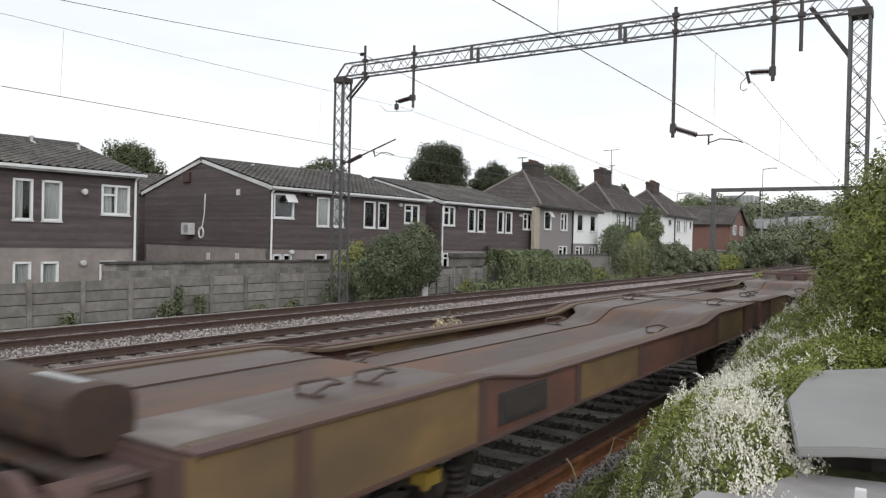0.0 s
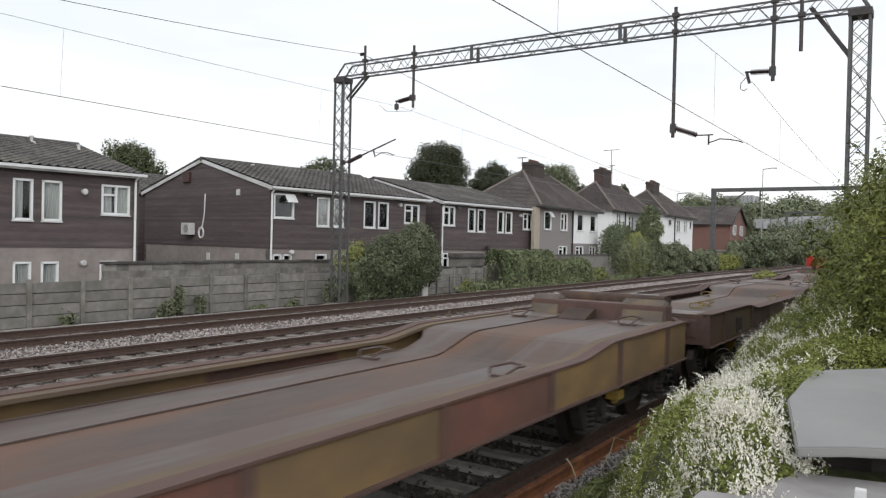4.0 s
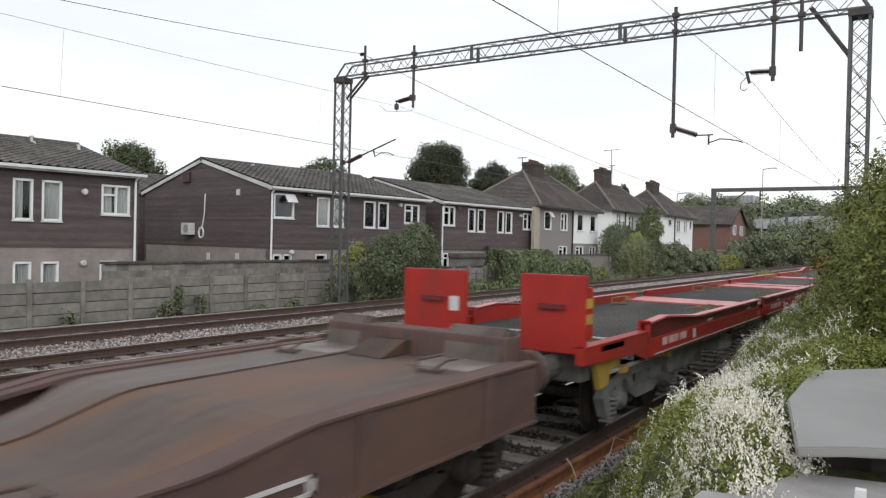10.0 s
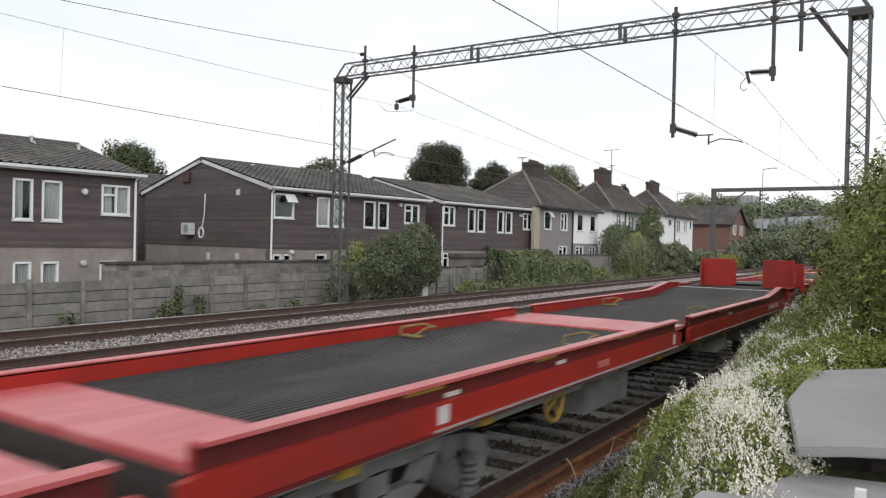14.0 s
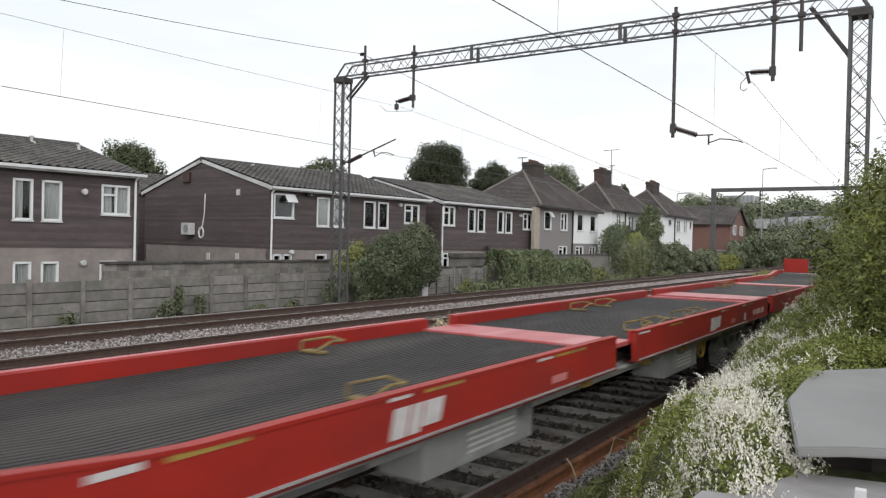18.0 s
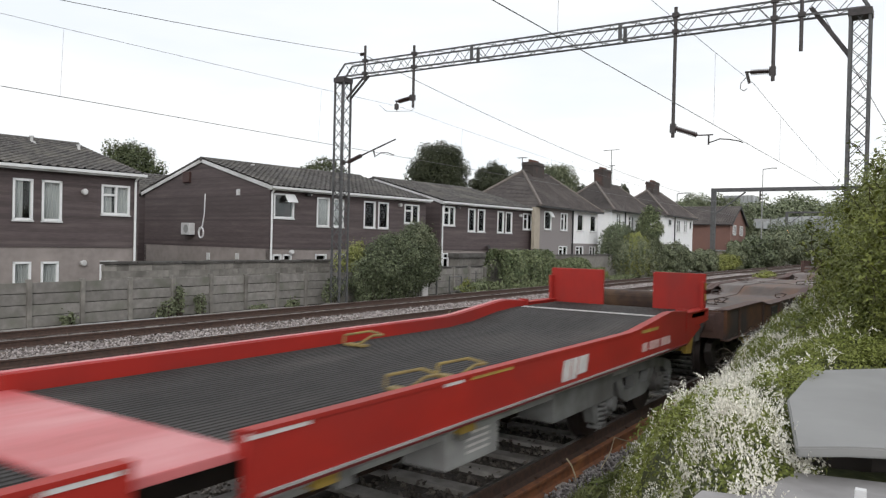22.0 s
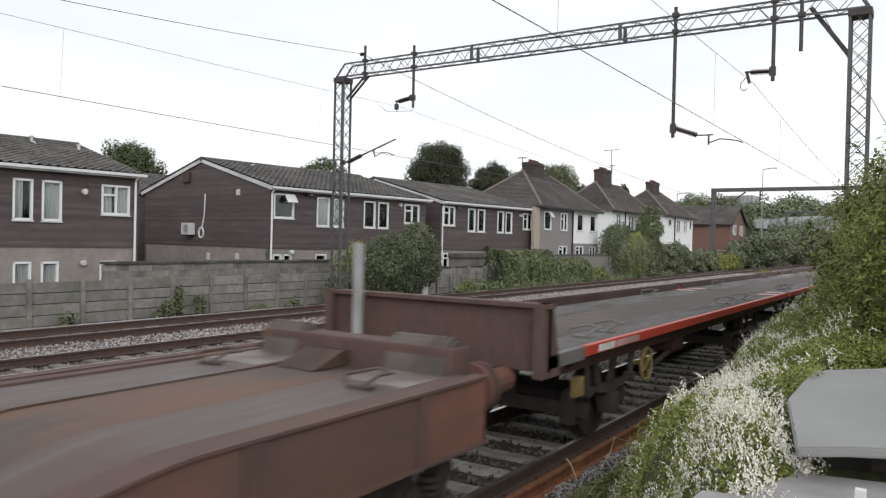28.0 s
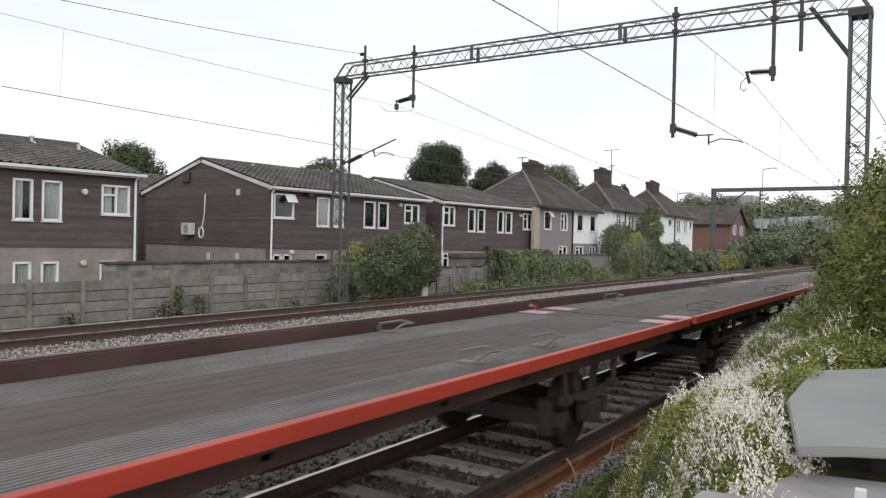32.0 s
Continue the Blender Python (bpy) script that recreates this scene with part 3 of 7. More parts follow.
def line_pair(name, x, xk, zc, zk, drops, y_prev, y_next, label):
    """Contact wire and sagging catenary with droppers, over two spans."""
    t = thing(name, pose(0, 0, 0), label, "overhead wire", "overhead wires")
    wire_line("contact_wire", [(x, y_prev, zc), (x, GY, zc), (x * 0.98, y_next, zc)], 0.008, t)
    for a, b, drop in ((y_prev, GY, drops[0]), (GY, y_next, drops[1])):
        pts = sag((xk, a, zk), (xk, b, zk), drop, 16)
        wire_line("catenary", pts, 0.007 if x > -10 else 0.005, t)
        for i in range(1, 16, 2):
            p = pts[i]
            if p.z - zc > 0.15:
                wire_line("dropper", [(p.x, p.y, p.z), (x, p.y, zc)], 0.003, t)
    return t


line_pair("overhead_wire_near", -4.46, -4.46, 5.11, 6.86, (0.35, 1.12), -46, 91, "bare contact wire hung from a sagging catenary")
line_pair("overhead_wire_far", -16.85, -16.74, 5.37, 7.18, (0.45, 1.0), -46, 91, "bare contact wire and thin catenary over the far line")
feeder = thing("feeder_cable", pose(0, 0, 0), "bare feeder cable strung between the mast tops", "cable", "overhead wires")
wire_line("cable", sag((-18.42, -46, 9.28), (-18.42, GY - 0.27, 9.28), 2.15, 24), 0.009, feeder)
wire_line("cable", sag((-18.42, GY - 0.27, 9.28), (-18.42, 91, 7.16), 1.19, 24), 0.012, feeder)
stay = thing("stay_wire", pose(0, 0, 0), "thin steel stay wire running down from the beam", "cable")
wire_line("wire", [(-2.75, GY, 8.5), (-0.9, GY + 1.0, 4.9), (0.6, GY + 2, 1.5)], 0.010, stay)


def portal(y, xl, xr, z, post_w, label):
    t = thing("portal_gantry", pose(0, y, 0), label, "gantry", "overhead masts")
    for x in (xl, xr):
        part("post", soft_box(x - post_w / 2, x + post_w / 2, -0.2, 0.2, -0.6, z - 0.3, 0.02), GALV, t)
    part("beam", soft_box(xl - post_w / 2, xr + post_w / 2, -0.25, 0.25, z - 0.34, z + 0.08, 0.02), GALV, t)
    b = bmesh.new()
    bar(b, (xl + 0.3, 0, z - 2.9), (xl + 3.6, 0, z - 0.4), 0.16)
    part("brace", b, GALV, t)
    d = bmesh.new()
    rod(d, (xl + 5.2, 0, z - 1.4), (xl + 5.2, 0, z), 0.09, 8)
    part("drop_tube", d, STEEL_DARK, t)
    return t


portal(92.8, -22.75, 1.0, 9.22, 0.55, "plain grey steel portal gantry across the railway")
portal(190, -30.0, -8.0, 10.9, 0.6, "distant grey steel portal gantry over the line")


# ---- fences and walls along the line ----
FX = -20.5


def panel_fence():
    t = thing("concrete_fence", pose(FX, 0, 0, 0, 0, 0), "grey concrete post-and-panel fence along the railway", "fence", "", "structure")
    post = mesh_of(soft_box(-0.07, 0.085, -0.065, 0.065, -0.6, 0.965, 0.014), CONCRETE_WALL)
    slab_bm = soft_box(-0.022, 0.022, -0.70, 0.70, 0.012, 0.298, 0.012)
    # Dark backing sheet, added so that the gaps between slabs look dark.
    part("gravel_board", boxes((-0.05, -0.03, 1.8, 35.0, -0.5, 0.88)), COPING, t)
    slab = mesh_of(slab_bm, CONCRETE)
    for i in range(24):
        y = 1.66 + 1.515 * i
        if y > 35:
            break
        ob = new("post", post)
        ob.parent = t
        ob.matrix_basis = pose(random.uniform(-0.01, 0.01), y, random.uniform(-0.02, 0.02), random.uniform(-0.6, 0.6), random.uniform(-0.5, 0.5), 0)
        for k in range(4):
            s = new("panel", slab)
            s.parent = t
            s.matrix_basis = pose(random.uniform(-0.008, 0.008), y + 0.7525, -0.335 + 0.308 * k, 0, 0, 0)


panel_fence()


def block_wall():
    t = thing("garden_wall", pose(-22.4, 0, 0), "dark weathered block wall with a heavy coping", "wall", "", "structure")
    blk = mesh_of(soft_box(-0.09, 0.09, -0.215, 0.215, 0.005, 0.215, 0.006), CONCRETE_WALL)
    cop = mesh_of(soft_box(-0.15, 0.15, -0.29, 0.29, 0, 0.09, 0.015), COPING)
    core = boxes((-0.085, 0.085, 14.1, 26.5, -0.6, 1.2))
    part("core", core, CONCRETE_WALL, t)
    for r in range(3):
        for i in range(28):
            ob = new("block", blk)
            ob.parent = t
            ob.matrix_basis = pose(random.uniform(-0.004, 0.004), 14.3 + 0.44 * i + (0.22 if r % 2 else 0), 0.60 + 0.222 * r)
    for i in range(21):
        ob = new("coping_stone", cop)
        ob.parent = t
        ob.matrix_basis = pose(random.uniform(-0.015, 0.015), 14.35 + 0.59 * i, 1.265 + random.uniform(-0.008, 0.008), 0, 0, random.uniform(-1, 1))
    return t


block_wall()


def far_wall():
    t = thing("boundary_wall", pose(-20.6, 0, 0), "plain grey rendered boundary wall behind the ivy", "wall", "", "structure")
    part("wall_face", boxes((-0.1, 0.1, 36.2, 62, -0.6, 1.5)), CONCRETE_WALL, t)
    part("coping", soft_box(-0.16, 0.16, 36.2, 62, 1.5, 1.58, 0.01), COPING, t)
    t2 = thing("boundary_wall", pose(-21.2, 0, 0), "low grey block wall beside the bush", "wall", "", "structure")
    part("wall_face", boxes((-0.1, 0.1, 29.0, 36.0, -0.6, 0.90)), CONCRETE, t2)
    part("coping", soft_box(-0.15, 0.15, 29.0, 36.0, 0.90, 0.97, 0.01), COPING, t2)
    lean = thing("lean_to", pose(-22.6, 35.6, -0.6), "low flat-roofed grey lean-to behind the wall", "shed")
    part("wall", soft_box(-0.9, 0.0, 0.15, 3.8, 0, 1.95, 0.02), CONCRETE_WALL, lean)
    part("roof", soft_box(-1.0, 0.12, 0.0, 4.0, 1.95, 2.2, 0.02), COPING, lean)


far_wall()


def rail_gate():
    t = thing("tube_gate", pose(-19.9, 29.6, -0.4), "low grey tubular metal gate and posts by the line", "gate")
    for y in (0.0, 1.1, 2.2, 3.6):
        b = bmesh.new()
        rod(b, (0, y, 0), (0, y, 1.15 if y in (0.0, 3.6) else 0.95), 0.03, 8)
        part("post", b, GALV, t)
    for z in (0.2, 0.92):
        b = bmesh.new()
        rod(b, (0, 1.1, z), (0, 2.2, z), 0.022, 8)
        part("rail", b, GALV, t)
    board = thing("white_board", pose(-19.85, 28.55, -0.4), "small upright white board beside the track", "board")
    part("panel", soft_box(-0.03, 0.03, -0.22, 0.22, 0.05, 0.95, 0.02), WHITE_MARK, board)


rail_gate()

trough = thing("cable_trough", pose(-19.3, 0, -0.36), "pale concrete cable trough lids beside the far line", "cable trough", "", "structure")
lid = mesh_of(soft_box(-0.16, 0.16, -0.47, 0.47, 0, 0.14, 0.012), CONCRETE)
for i in range(14):
    ob = new("lid", lid)
    ob.parent = trough
    ob.matrix_basis = pose(random.uniform(-0.03, 0.03), 9.0 + 0.97 * i, random.uniform(-0.02, 0.02), 0, random.uniform(-2, 2), random.uniform(-2, 2))
ob = thing("pale_slab", pose(-19.0, 12.6, -0.26), "pale concrete slab lying beside the rail", "slab")
part("slab", soft_box(-0.12, 0.12, -1.3, 1.3, 0, 0.09, 0.015), PALE_BOX, ob)


# ---- houses ----
ROW = pose(-24.5, 23.3, 0, 0, 0, -6)


def strip_wall(bm, y0, y1, z0, z1, holes, lap, x_out=0.0, thick=0.22, tilt=0.014):
    """Lapped boards (or flat courses) on the plane x = x_out from y0 to y1, left open where holes are."""
    cuts = [z0]
    z = z0 + lap
    while z < z1 - 1e-4:
        cuts.append(z)
        z += lap
    cuts.append(z1)
    boards = list(cuts)
    for h in holes:
        cuts += [h[2], h[3]]
    cuts = sorted({round(c, 4) for c in cuts if z0 <= c <= z1})
    for a, b in zip(cuts, cuts[1:]):
        if b - a < 1e-3:
            continue
        mid = (a + b) / 2
        base = max(c for c in boards if c <= mid + 1e-6)
        spans = [(y0, y1)]
        for h in holes:
            if h[2] < mid < h[3]:
                nxt = []
                for s in spans:
                    if h[1] <= s[0] or h[0] >= s[1]:
                        nxt.append(s)
                        continue
                    if h[0] > s[0]:
                        nxt.append((s[0], h[0]))
                    if h[1] < s[1]:
                        nxt.append((h[1], s[1]))
                spans = nxt
        for s0, s1 in spans:
            xa, xb = x_out + tilt * (1 - (a - base) / lap), x_out + tilt * (1 - (b - base) / lap)
            v = [bm.verts.new(p) for p in ((xa, s0, a), (xa, s1, a), (xb, s1, b), (xb, s0, b), (x_out - thick, s0, a), (x_out - thick, s1, a), (x_out - thick, s1, b), (x_out - thick, s0, b))]
            for f in ((0, 1, 2, 3), (5, 4, 7, 6), (4, 5, 1, 0), (3, 2, 6, 7), (4, 0, 3, 7), (1, 5, 6, 2)):
                bm.faces.new([v[i] for i in f])
    return bm


def glass_mat():
    m = bpy.data.materials.new("window_glass")
    m.use_nodes = True
    n, l = m.node_tree.nodes, m.node_tree.links
    n.clear()
    o = n.new("ShaderNodeOutputMaterial")
    mx = n.new("ShaderNodeMixShader")
    fr = n.new("ShaderNodeFresnel")
    fr.inputs["IOR"].default_value = 1.45
    tr = n.new("ShaderNodeBsdfTransparent")
    tr.inputs["Color"].default_value = (0.86, 0.88, 0.88, 1)
    gl = n.new("ShaderNodeBsdfGlossy")
    gl.inputs["Roughness"].default_value = 0.03
    l.new(fr.outputs[0], mx.inputs[0])
    l.new(tr.outputs[0], mx.inputs[1])
    l.new(gl.outputs[0], mx.inputs[2])
    l.new(mx.outputs[0], o.inputs["Surface"])
    return m


GLASS = glass_mat()


def window(parent, y0, y1, z0, z1, x=0.0, style="plain", curtain="net", sill=True, fw=0.075):
    """A white framed window in the opening; style 'plain' or 'fan' (side light and small top-hung light)."""
    fr = bmesh.new()
    for b in ((y0, y0 + fw, z0, z1), (y1 - fw, y1, z0, z1), (y0, y1, z0, z0 + fw), (y0, y1, z1 - fw, z1)):
        box(fr, x - 0.10, x + 0.035, *b)
    if style == "fan":
        ym, zm = y0 + (y1 - y0) * 0.52, z0 + (z1 - z0) * 0.66
        box(fr, x - 0.09, x + 0.03, ym - fw / 2, ym + fw / 2, z0 + fw, z1 - fw)
        box(fr, x - 0.09, x + 0.03, y0 + fw, ym - fw / 2, zm - fw / 2, zm + fw / 2)
    w = part("window", fr, UPVC, parent, "white plastic window frame")
    g = part("pane", boxes((x - 0.04, x - 0.034, y0 + fw * 0.8, y1 - fw * 0.8, z0 + fw * 0.8, z1 - fw * 0.8)), GLASS, w)
    g.visible_shadow = False
    if sill:
        part("sill", soft_box(x - 0.05, x + 0.075, y0 - 0.03, y1 + 0.03, z0 - 0.05, z0 - 0.002, 0.01), FASCIA, w)
    if curtain:
        c = bmesh.new()
        spans = {"net": [(y0, y1)], "left": [(y0, y0 + 0.55 * (y1 - y0))], "right": [(y0 + 0.45 * (y1 - y0), y1)], "pair": [(y0, y0 + 0.4 * (y1 - y0)), (y0 + 0.62 * (y1 - y0), y1)]}[curtain]
        for a, b in spans:
            n = max(4, int((b - a) / 0.04))
            lo = [c.verts.new((x - 0.075 - 0.018 * (i % 2), a + (b - a) * i / n, z0 + 0.04)) for i in range(n + 1)]
            hi = [c.verts.new((x - 0.075 - 0.018 * (i % 2), a + (b - a) * i / n, z1 - 0.04)) for i in range(n + 1)]
            for i in range(n):
                c.faces.new((lo[i], lo[i + 1], hi[i + 1], hi[i]))
        part("curtain", c, CURTAIN, w, "pale net curtain")
    # Board behind the opening, darkened to stand for the unlit room.
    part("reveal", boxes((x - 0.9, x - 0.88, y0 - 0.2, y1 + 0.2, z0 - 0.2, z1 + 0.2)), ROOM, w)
    if style == "open":
        s = boxes((0, 0.04, y0 + 0.5 * (y1 - y0), y1, -0.42, 0.0))
        part("open_light", s, UPVC, w).matrix_basis = pose(x + 0.04, 0, z1 - 0.05, 0, -35, 0)
    return w


def tile_roof(name, parent, material, y0, y1, x_low, z_low, x_high, z_high, wave=0.30, course=0.34, hip0=0.0, hip1=0.0):
    """A tiled slope from the eaves to the ridge: rolls across, steps up; hips draw the sides in."""
    run, rise = x_high - x_low, z_high - z_low
    length = math.hypot(run, rise)
    n = max(2, int(round(length / course)))
    nx, nz = -rise / length * math.copysign(1, run), abs(run) / length
    m = max(2, int((y1 - y0) / wave)) * 4
    bm = bmesh.new()
    prev = None
    for i in range(n):
        for end in (0, 1):
            f = (i + end) / n
            lift = 0.035 if end == 0 else 0.0
            a, b = y0 + hip0 * f, y1 - hip1 * f
            row = []
            for j in range(m + 1):
                y = a + (b - a) * j / m
                bumpy = lift + 0.055 * max(0.0, math.sin(y / wave * math.tau)) + 0.006 * noise.noise((y * 3, i * 1.7, 0))
                row.append(bm.verts.new((x_low + run * f + nx * bumpy, y, z_low + rise * f + nz * bumpy)))
            if prev:
                for j in range(m):
                    q = (prev[j], prev[j + 1], row[j + 1], row[j])
                    bm.faces.new(q if run < 0 else q[::-1])
            prev = row
    return part(name, bm, material, parent)


def terrace(y0, y1, wins, low_wins, ground_z, extra, label):
    """A two-storey terrace block of brown boards over grey render, its front on the row line."""
    t = thing("terraced_house", ROW @ pose(0, 0, 0), label, "house", "houses by the line")
    depth, eave, ridge, band = 10.5, 4.47, 5.90, 1.76
    holes = [w[:4] for w in wins]
    lows = [w[:4] for w in low_wins]
    front = bmesh.new()
    strip_wall(front, y0, y1, band, eave, holes, 0.10, tilt=0.016)
    part("cladding_front", front, CLADDING, t, "dark brown lapped boarding")
    plinth = bmesh.new()
    strip_wall(plinth, y0, y1, -0.8, band, lows, 3.0, -0.03, tilt=0.0)
    part("render_front", plinth, RENDER_GREY, t, "taupe rendered ground storey")
    back = boxes((-depth, -depth + 0.22, y0, y1, -0.8, eave))
    part("wall_back", back, CLADDING, t)
    for yy, d in ((y0, 1), (y1, -1)):
        g = bmesh.new()
        z = band
        while z < ridge - 0.12:
            h = min(0.10, ridge - 0.1 - z)
            half = depth / 2 * min(1.0, max(0.04, (ridge - z - h) / (ridge - eave))) if z + h > eave else depth / 2
            ya, yb = yy - d * 0.016, yy + d * 0.2
            c = -depth / 2
            v = [g.verts.new(p) for p in ((c - half, ya, z), (c + half, ya, z), (c + half, yy, z + h), (c - half, yy, z + h), (c - half, yb, z), (c + half, yb, z), (c + half, yb, z + h), (c - half, yb, z + h))]
            for f in ((0, 1, 2, 3), (5, 4, 7, 6), (4, 5, 1, 0), (3, 2, 6, 7), (4, 0, 3, 7), (1, 5, 6, 2)):
                g.faces.new([v[i] for i in f])
            z += h
        bmesh.ops.recalc_face_normals(g, faces=g.faces)
        part("cladding_gable", g, CLADDING, t, "dark brown lapped boarding")
        part("render_gable", boxes((-depth, -0.03, min(yy, yy + d * 0.2), max(yy, yy + d * 0.2), -0.8, band)), RENDER_GREY, t)
        for s in (0, 1):
            b = bmesh.new()
            xa = 0.25 if s else -depth - 0.25
            za = eave - 0.04
            prism(b, [(xa, za - 0.10), (-depth / 2, ridge - 0.11), (-depth / 2, ridge + 0.06), (xa, za + 0.07)], "y", yy - d * 0.09, yy - d * 0.05)
            part("bargeboard", b, FASCIA, t, "pale weathered bargeboard")
    tile_roof("roof_slope", t, TILE, y0 - 0.12, y1 + 0.12, 0.34, eave + 0.02, -depth / 2, ridge + 0.08)
    tile_roof("roof_slope", t, TILE, y0 - 0.12, y1 + 0.12, -depth - 0.34, eave + 0.02, -depth / 2, ridge + 0.08)
    cap = bmesh.new()
    rod(cap, (-depth / 2, y0 - 0.12, ridge + 0.06), (-depth / 2, y1 + 0.12, ridge + 0.06), 0.11, 10)
    part("ridge_tiles", cap, TILE, t)
    part("fascia", soft_box(0.24, 0.27, y0 - 0.12, y1 + 0.12, eave - 0.14, eave + 0.03, 0.006), FASCIA, t)
    part("soffit", boxes((0.0, 0.24, y0 - 0.1, y1 + 0.1, eave - 0.13, eave - 0.11)), FASCIA, t)
    gut = bmesh.new()
    prism(gut, [(0.27, eave - 0.08), (0.385, eave - 0.08), (0.395, eave + 0.02), (0.375, eave + 0.02), (0.365, eave - 0.06), (0.27, eave - 0.06)], "y", y0 - 0.12, y1 + 0.12)
    part("gutter", gut, UPVC, t, "white plastic gutter")
    for w in wins:
        window(t, *w[:4], x=0.0, style=w[4], curtain=w[5])
    for w in low_wins:
        window(t, *w[:4], x=-0.03, style=w[4], curtain=w[5])
    extra(t)
    return t


def downpipe(t, y, z0=-0.6):
    b = bmesh.new()
    rod(b, (0.06, y, z0), (0.06, y, 4.22), 0.045, 8)
    rod(b, (0.06, y, 4.22), (0.30, y, 4.40), 0.045, 8)
    part("downpipe", b, UPVC, t, "white plastic downpipe")


def vent_cap(t, y, z):
    b = bmesh.new()
    rod(b, (0.0, y, z), (0.16, y, z), 0.08, 12)
    rod(b, (0.16, y, z), (0.20, y, z), 0.11, 12, 0.08)
    part("flue_cap", b, FASCIA, t, "round pale boiler flue")


def flood_lamp(t, y, z):
    b = soft_box(0.02, 0.18, y - 0.12, y + 0.12, z, z + 0.1, 0.02)
    part("flood_lamp", b, PIPE_DARK, t)
    b = bmesh.new()
    rod(b, (0.0, y + 0.2, z + 0.1), (0.14, y + 0.16, z + 0.04), 0.05, 8)
    part("camera_lamp", b, FASCIA, t)


def roof_vent(t, x, y, z):
    b = bmesh.new()
    rod(b, (x, y, z - 0.1), (x, y, z + 0.22), 0.06, 8)
    rod(b, (x, y, z + 0.22), (x, y, z + 0.27), 0.10, 8)
    rod(b, (x - 0.2, y, z - 0.04), (x + 0.2, y, z - 0.04), 0.1, 8)
    part("roof_vent", b, FASCIA, t)


def extra_1(t):
    downpipe(t, -6.28)
    vent_cap(t, -8.2, 3.72)
    vent_cap(t, -8.2, 1.2)
    roof_vent(t, -3.9, -6.6, 5.55)
    roof_vent(t, -4.4, -8.2, 5.75)
    part("alarm_box", soft_box(-0.5, -0.2, -6.12, -6.0, 3.55, 3.9, 0.02), FASCIA, t)
    d = bmesh.new()
    rod(d, (-0.9, -6.06, 0.4), (-0.9, -6.06, 3.3), 0.06, 8)
    part("soil_pipe", d, PIPE_DARK, t)


def extra_2(t):
    downpipe(t, -0.0)
    vent_cap(t, 1.1, 1.62)
    flood_lamp(t, 2.0, 4.2)
    vent_cap(t, 8.2, 4.1)
    roof_vent(t, -4.4, 2.2, 5.6)
    # red alarm box, satellite dish cable, boiler unit and vents on the gable
    part("alarm_box", soft_box(-6.80, -6.2, -0.20, -0.01, 4.86, 5.38, 0.03), MAROON, t, "dark red alarm box")
    part("wall_unit", soft_box(-6.55, -5.80, -0.38, -0.02, 2.30, 2.88, 0.03), FASCIA, t, "pale wall-hung fan unit")
    f = bmesh.new()
    rod(f, (-6.1, -0.385, 2.59), (-6.1, -0.40, 2.59), 0.2, 14)
    part("fan_grille", f, PALE_BOX, t)
    p = bmesh.new()
    curve_rod(p, [(-4.95, -0.07, 4.28), (-5.0, -0.07, 3.3), (-5.15, -0.07, 2.75), (-5.45, -0.1, 2.45)], 0.045, 8)
    rod(p, (-5.25, -0.06, 4.30), (-4.70, -0.06, 4.30), 0.03, 6)
    part("cable_duct", p, UPVC, t, "white cable duct")
    c = bmesh.new()
    curve_rod(c, [(-5.2 + 0.2 * math.cos(k * 0.52), -0.12, 2.42 + 0.25 * math.sin(k * 0.52)) for k in range(13)], 0.04, 6)
    part("coiled_hose", c, UPVC, t, "white coiled duct")
    for x, z, h in ((-2.3, 4.15, 0.28), (-4.6, 1.12, 0.34), (-2.3, 1.22, 0.28)):
        part("vent_box", soft_box(x - 0.13, x + 0.13, -0.12, -0.01, z, z + h, 0.02), FASCIA, t, "white vent box")


def extra_3(t):
    downpipe(t, 11.75)
    flood_lamp(t, 13.0, 4.15)
    vent_cap(t, 19.5, 4.0)
    s = bmesh.new()
    rod(s, (0.25, 16.0, 1.85), (0.32, 16.05, 1.9), 0.28, 14, 0.22)
    rod(s, (0.0, 16.0, 1.6), (0.25, 16.0, 1.85), 0.03, 6)
    part("satellite_dish", s, PIPE_DARK, t, "dark satellite dish")


UP_1 = [(-16.2, -15.1, 2.95, 4.04, "fan", "net"), (-13.6, -12.95, 2.65, 4.04, "plain", "net"), (-12.75, -12.1, 2.65, 4.04, "plain", "net"),
        (-10.52, -9.88, 2.65, 4.04, "plain", "left"), (-9.60, -8.93, 2.65, 4.04, "plain", "net"), (-7.55, -6.48, 2.95, 4.04, "fan", "pair")]
LOW_1 = [(-10.47, -9.89, -0.15, 1.26, "plain", "net"), (-9.58, -8.99, -0.15, 1.26, "plain", "net"), (-7.55, -6.9, 0.2, 1.27, "fan", "net")]
UP_2 = [(0.12, 1.26, 3.12, 4.22, "open", None), (2.60, 3.38, 2.82, 4.18, "plain", "net"), (3.60, 4.30, 2.82, 4.18, "plain", "net"), (5.64, 6.46, 2.84, 4.18, "plain", "net"),
        (6.66, 7.42, 2.84, 4.18, "plain", "net"), (8.62, 9.80, 3.16, 4.18, "fan", "pair")]
LOW_2 = [(0.15, 0.62, 0.4, 1.52, "plain", None), (0.70, 1.20, 0.4, 1.52, "plain", None), (2.58, 3.28, 0.4, 1.53, "plain", None), (3.9, 4.6, 0.4, 1.53, "plain", None)]
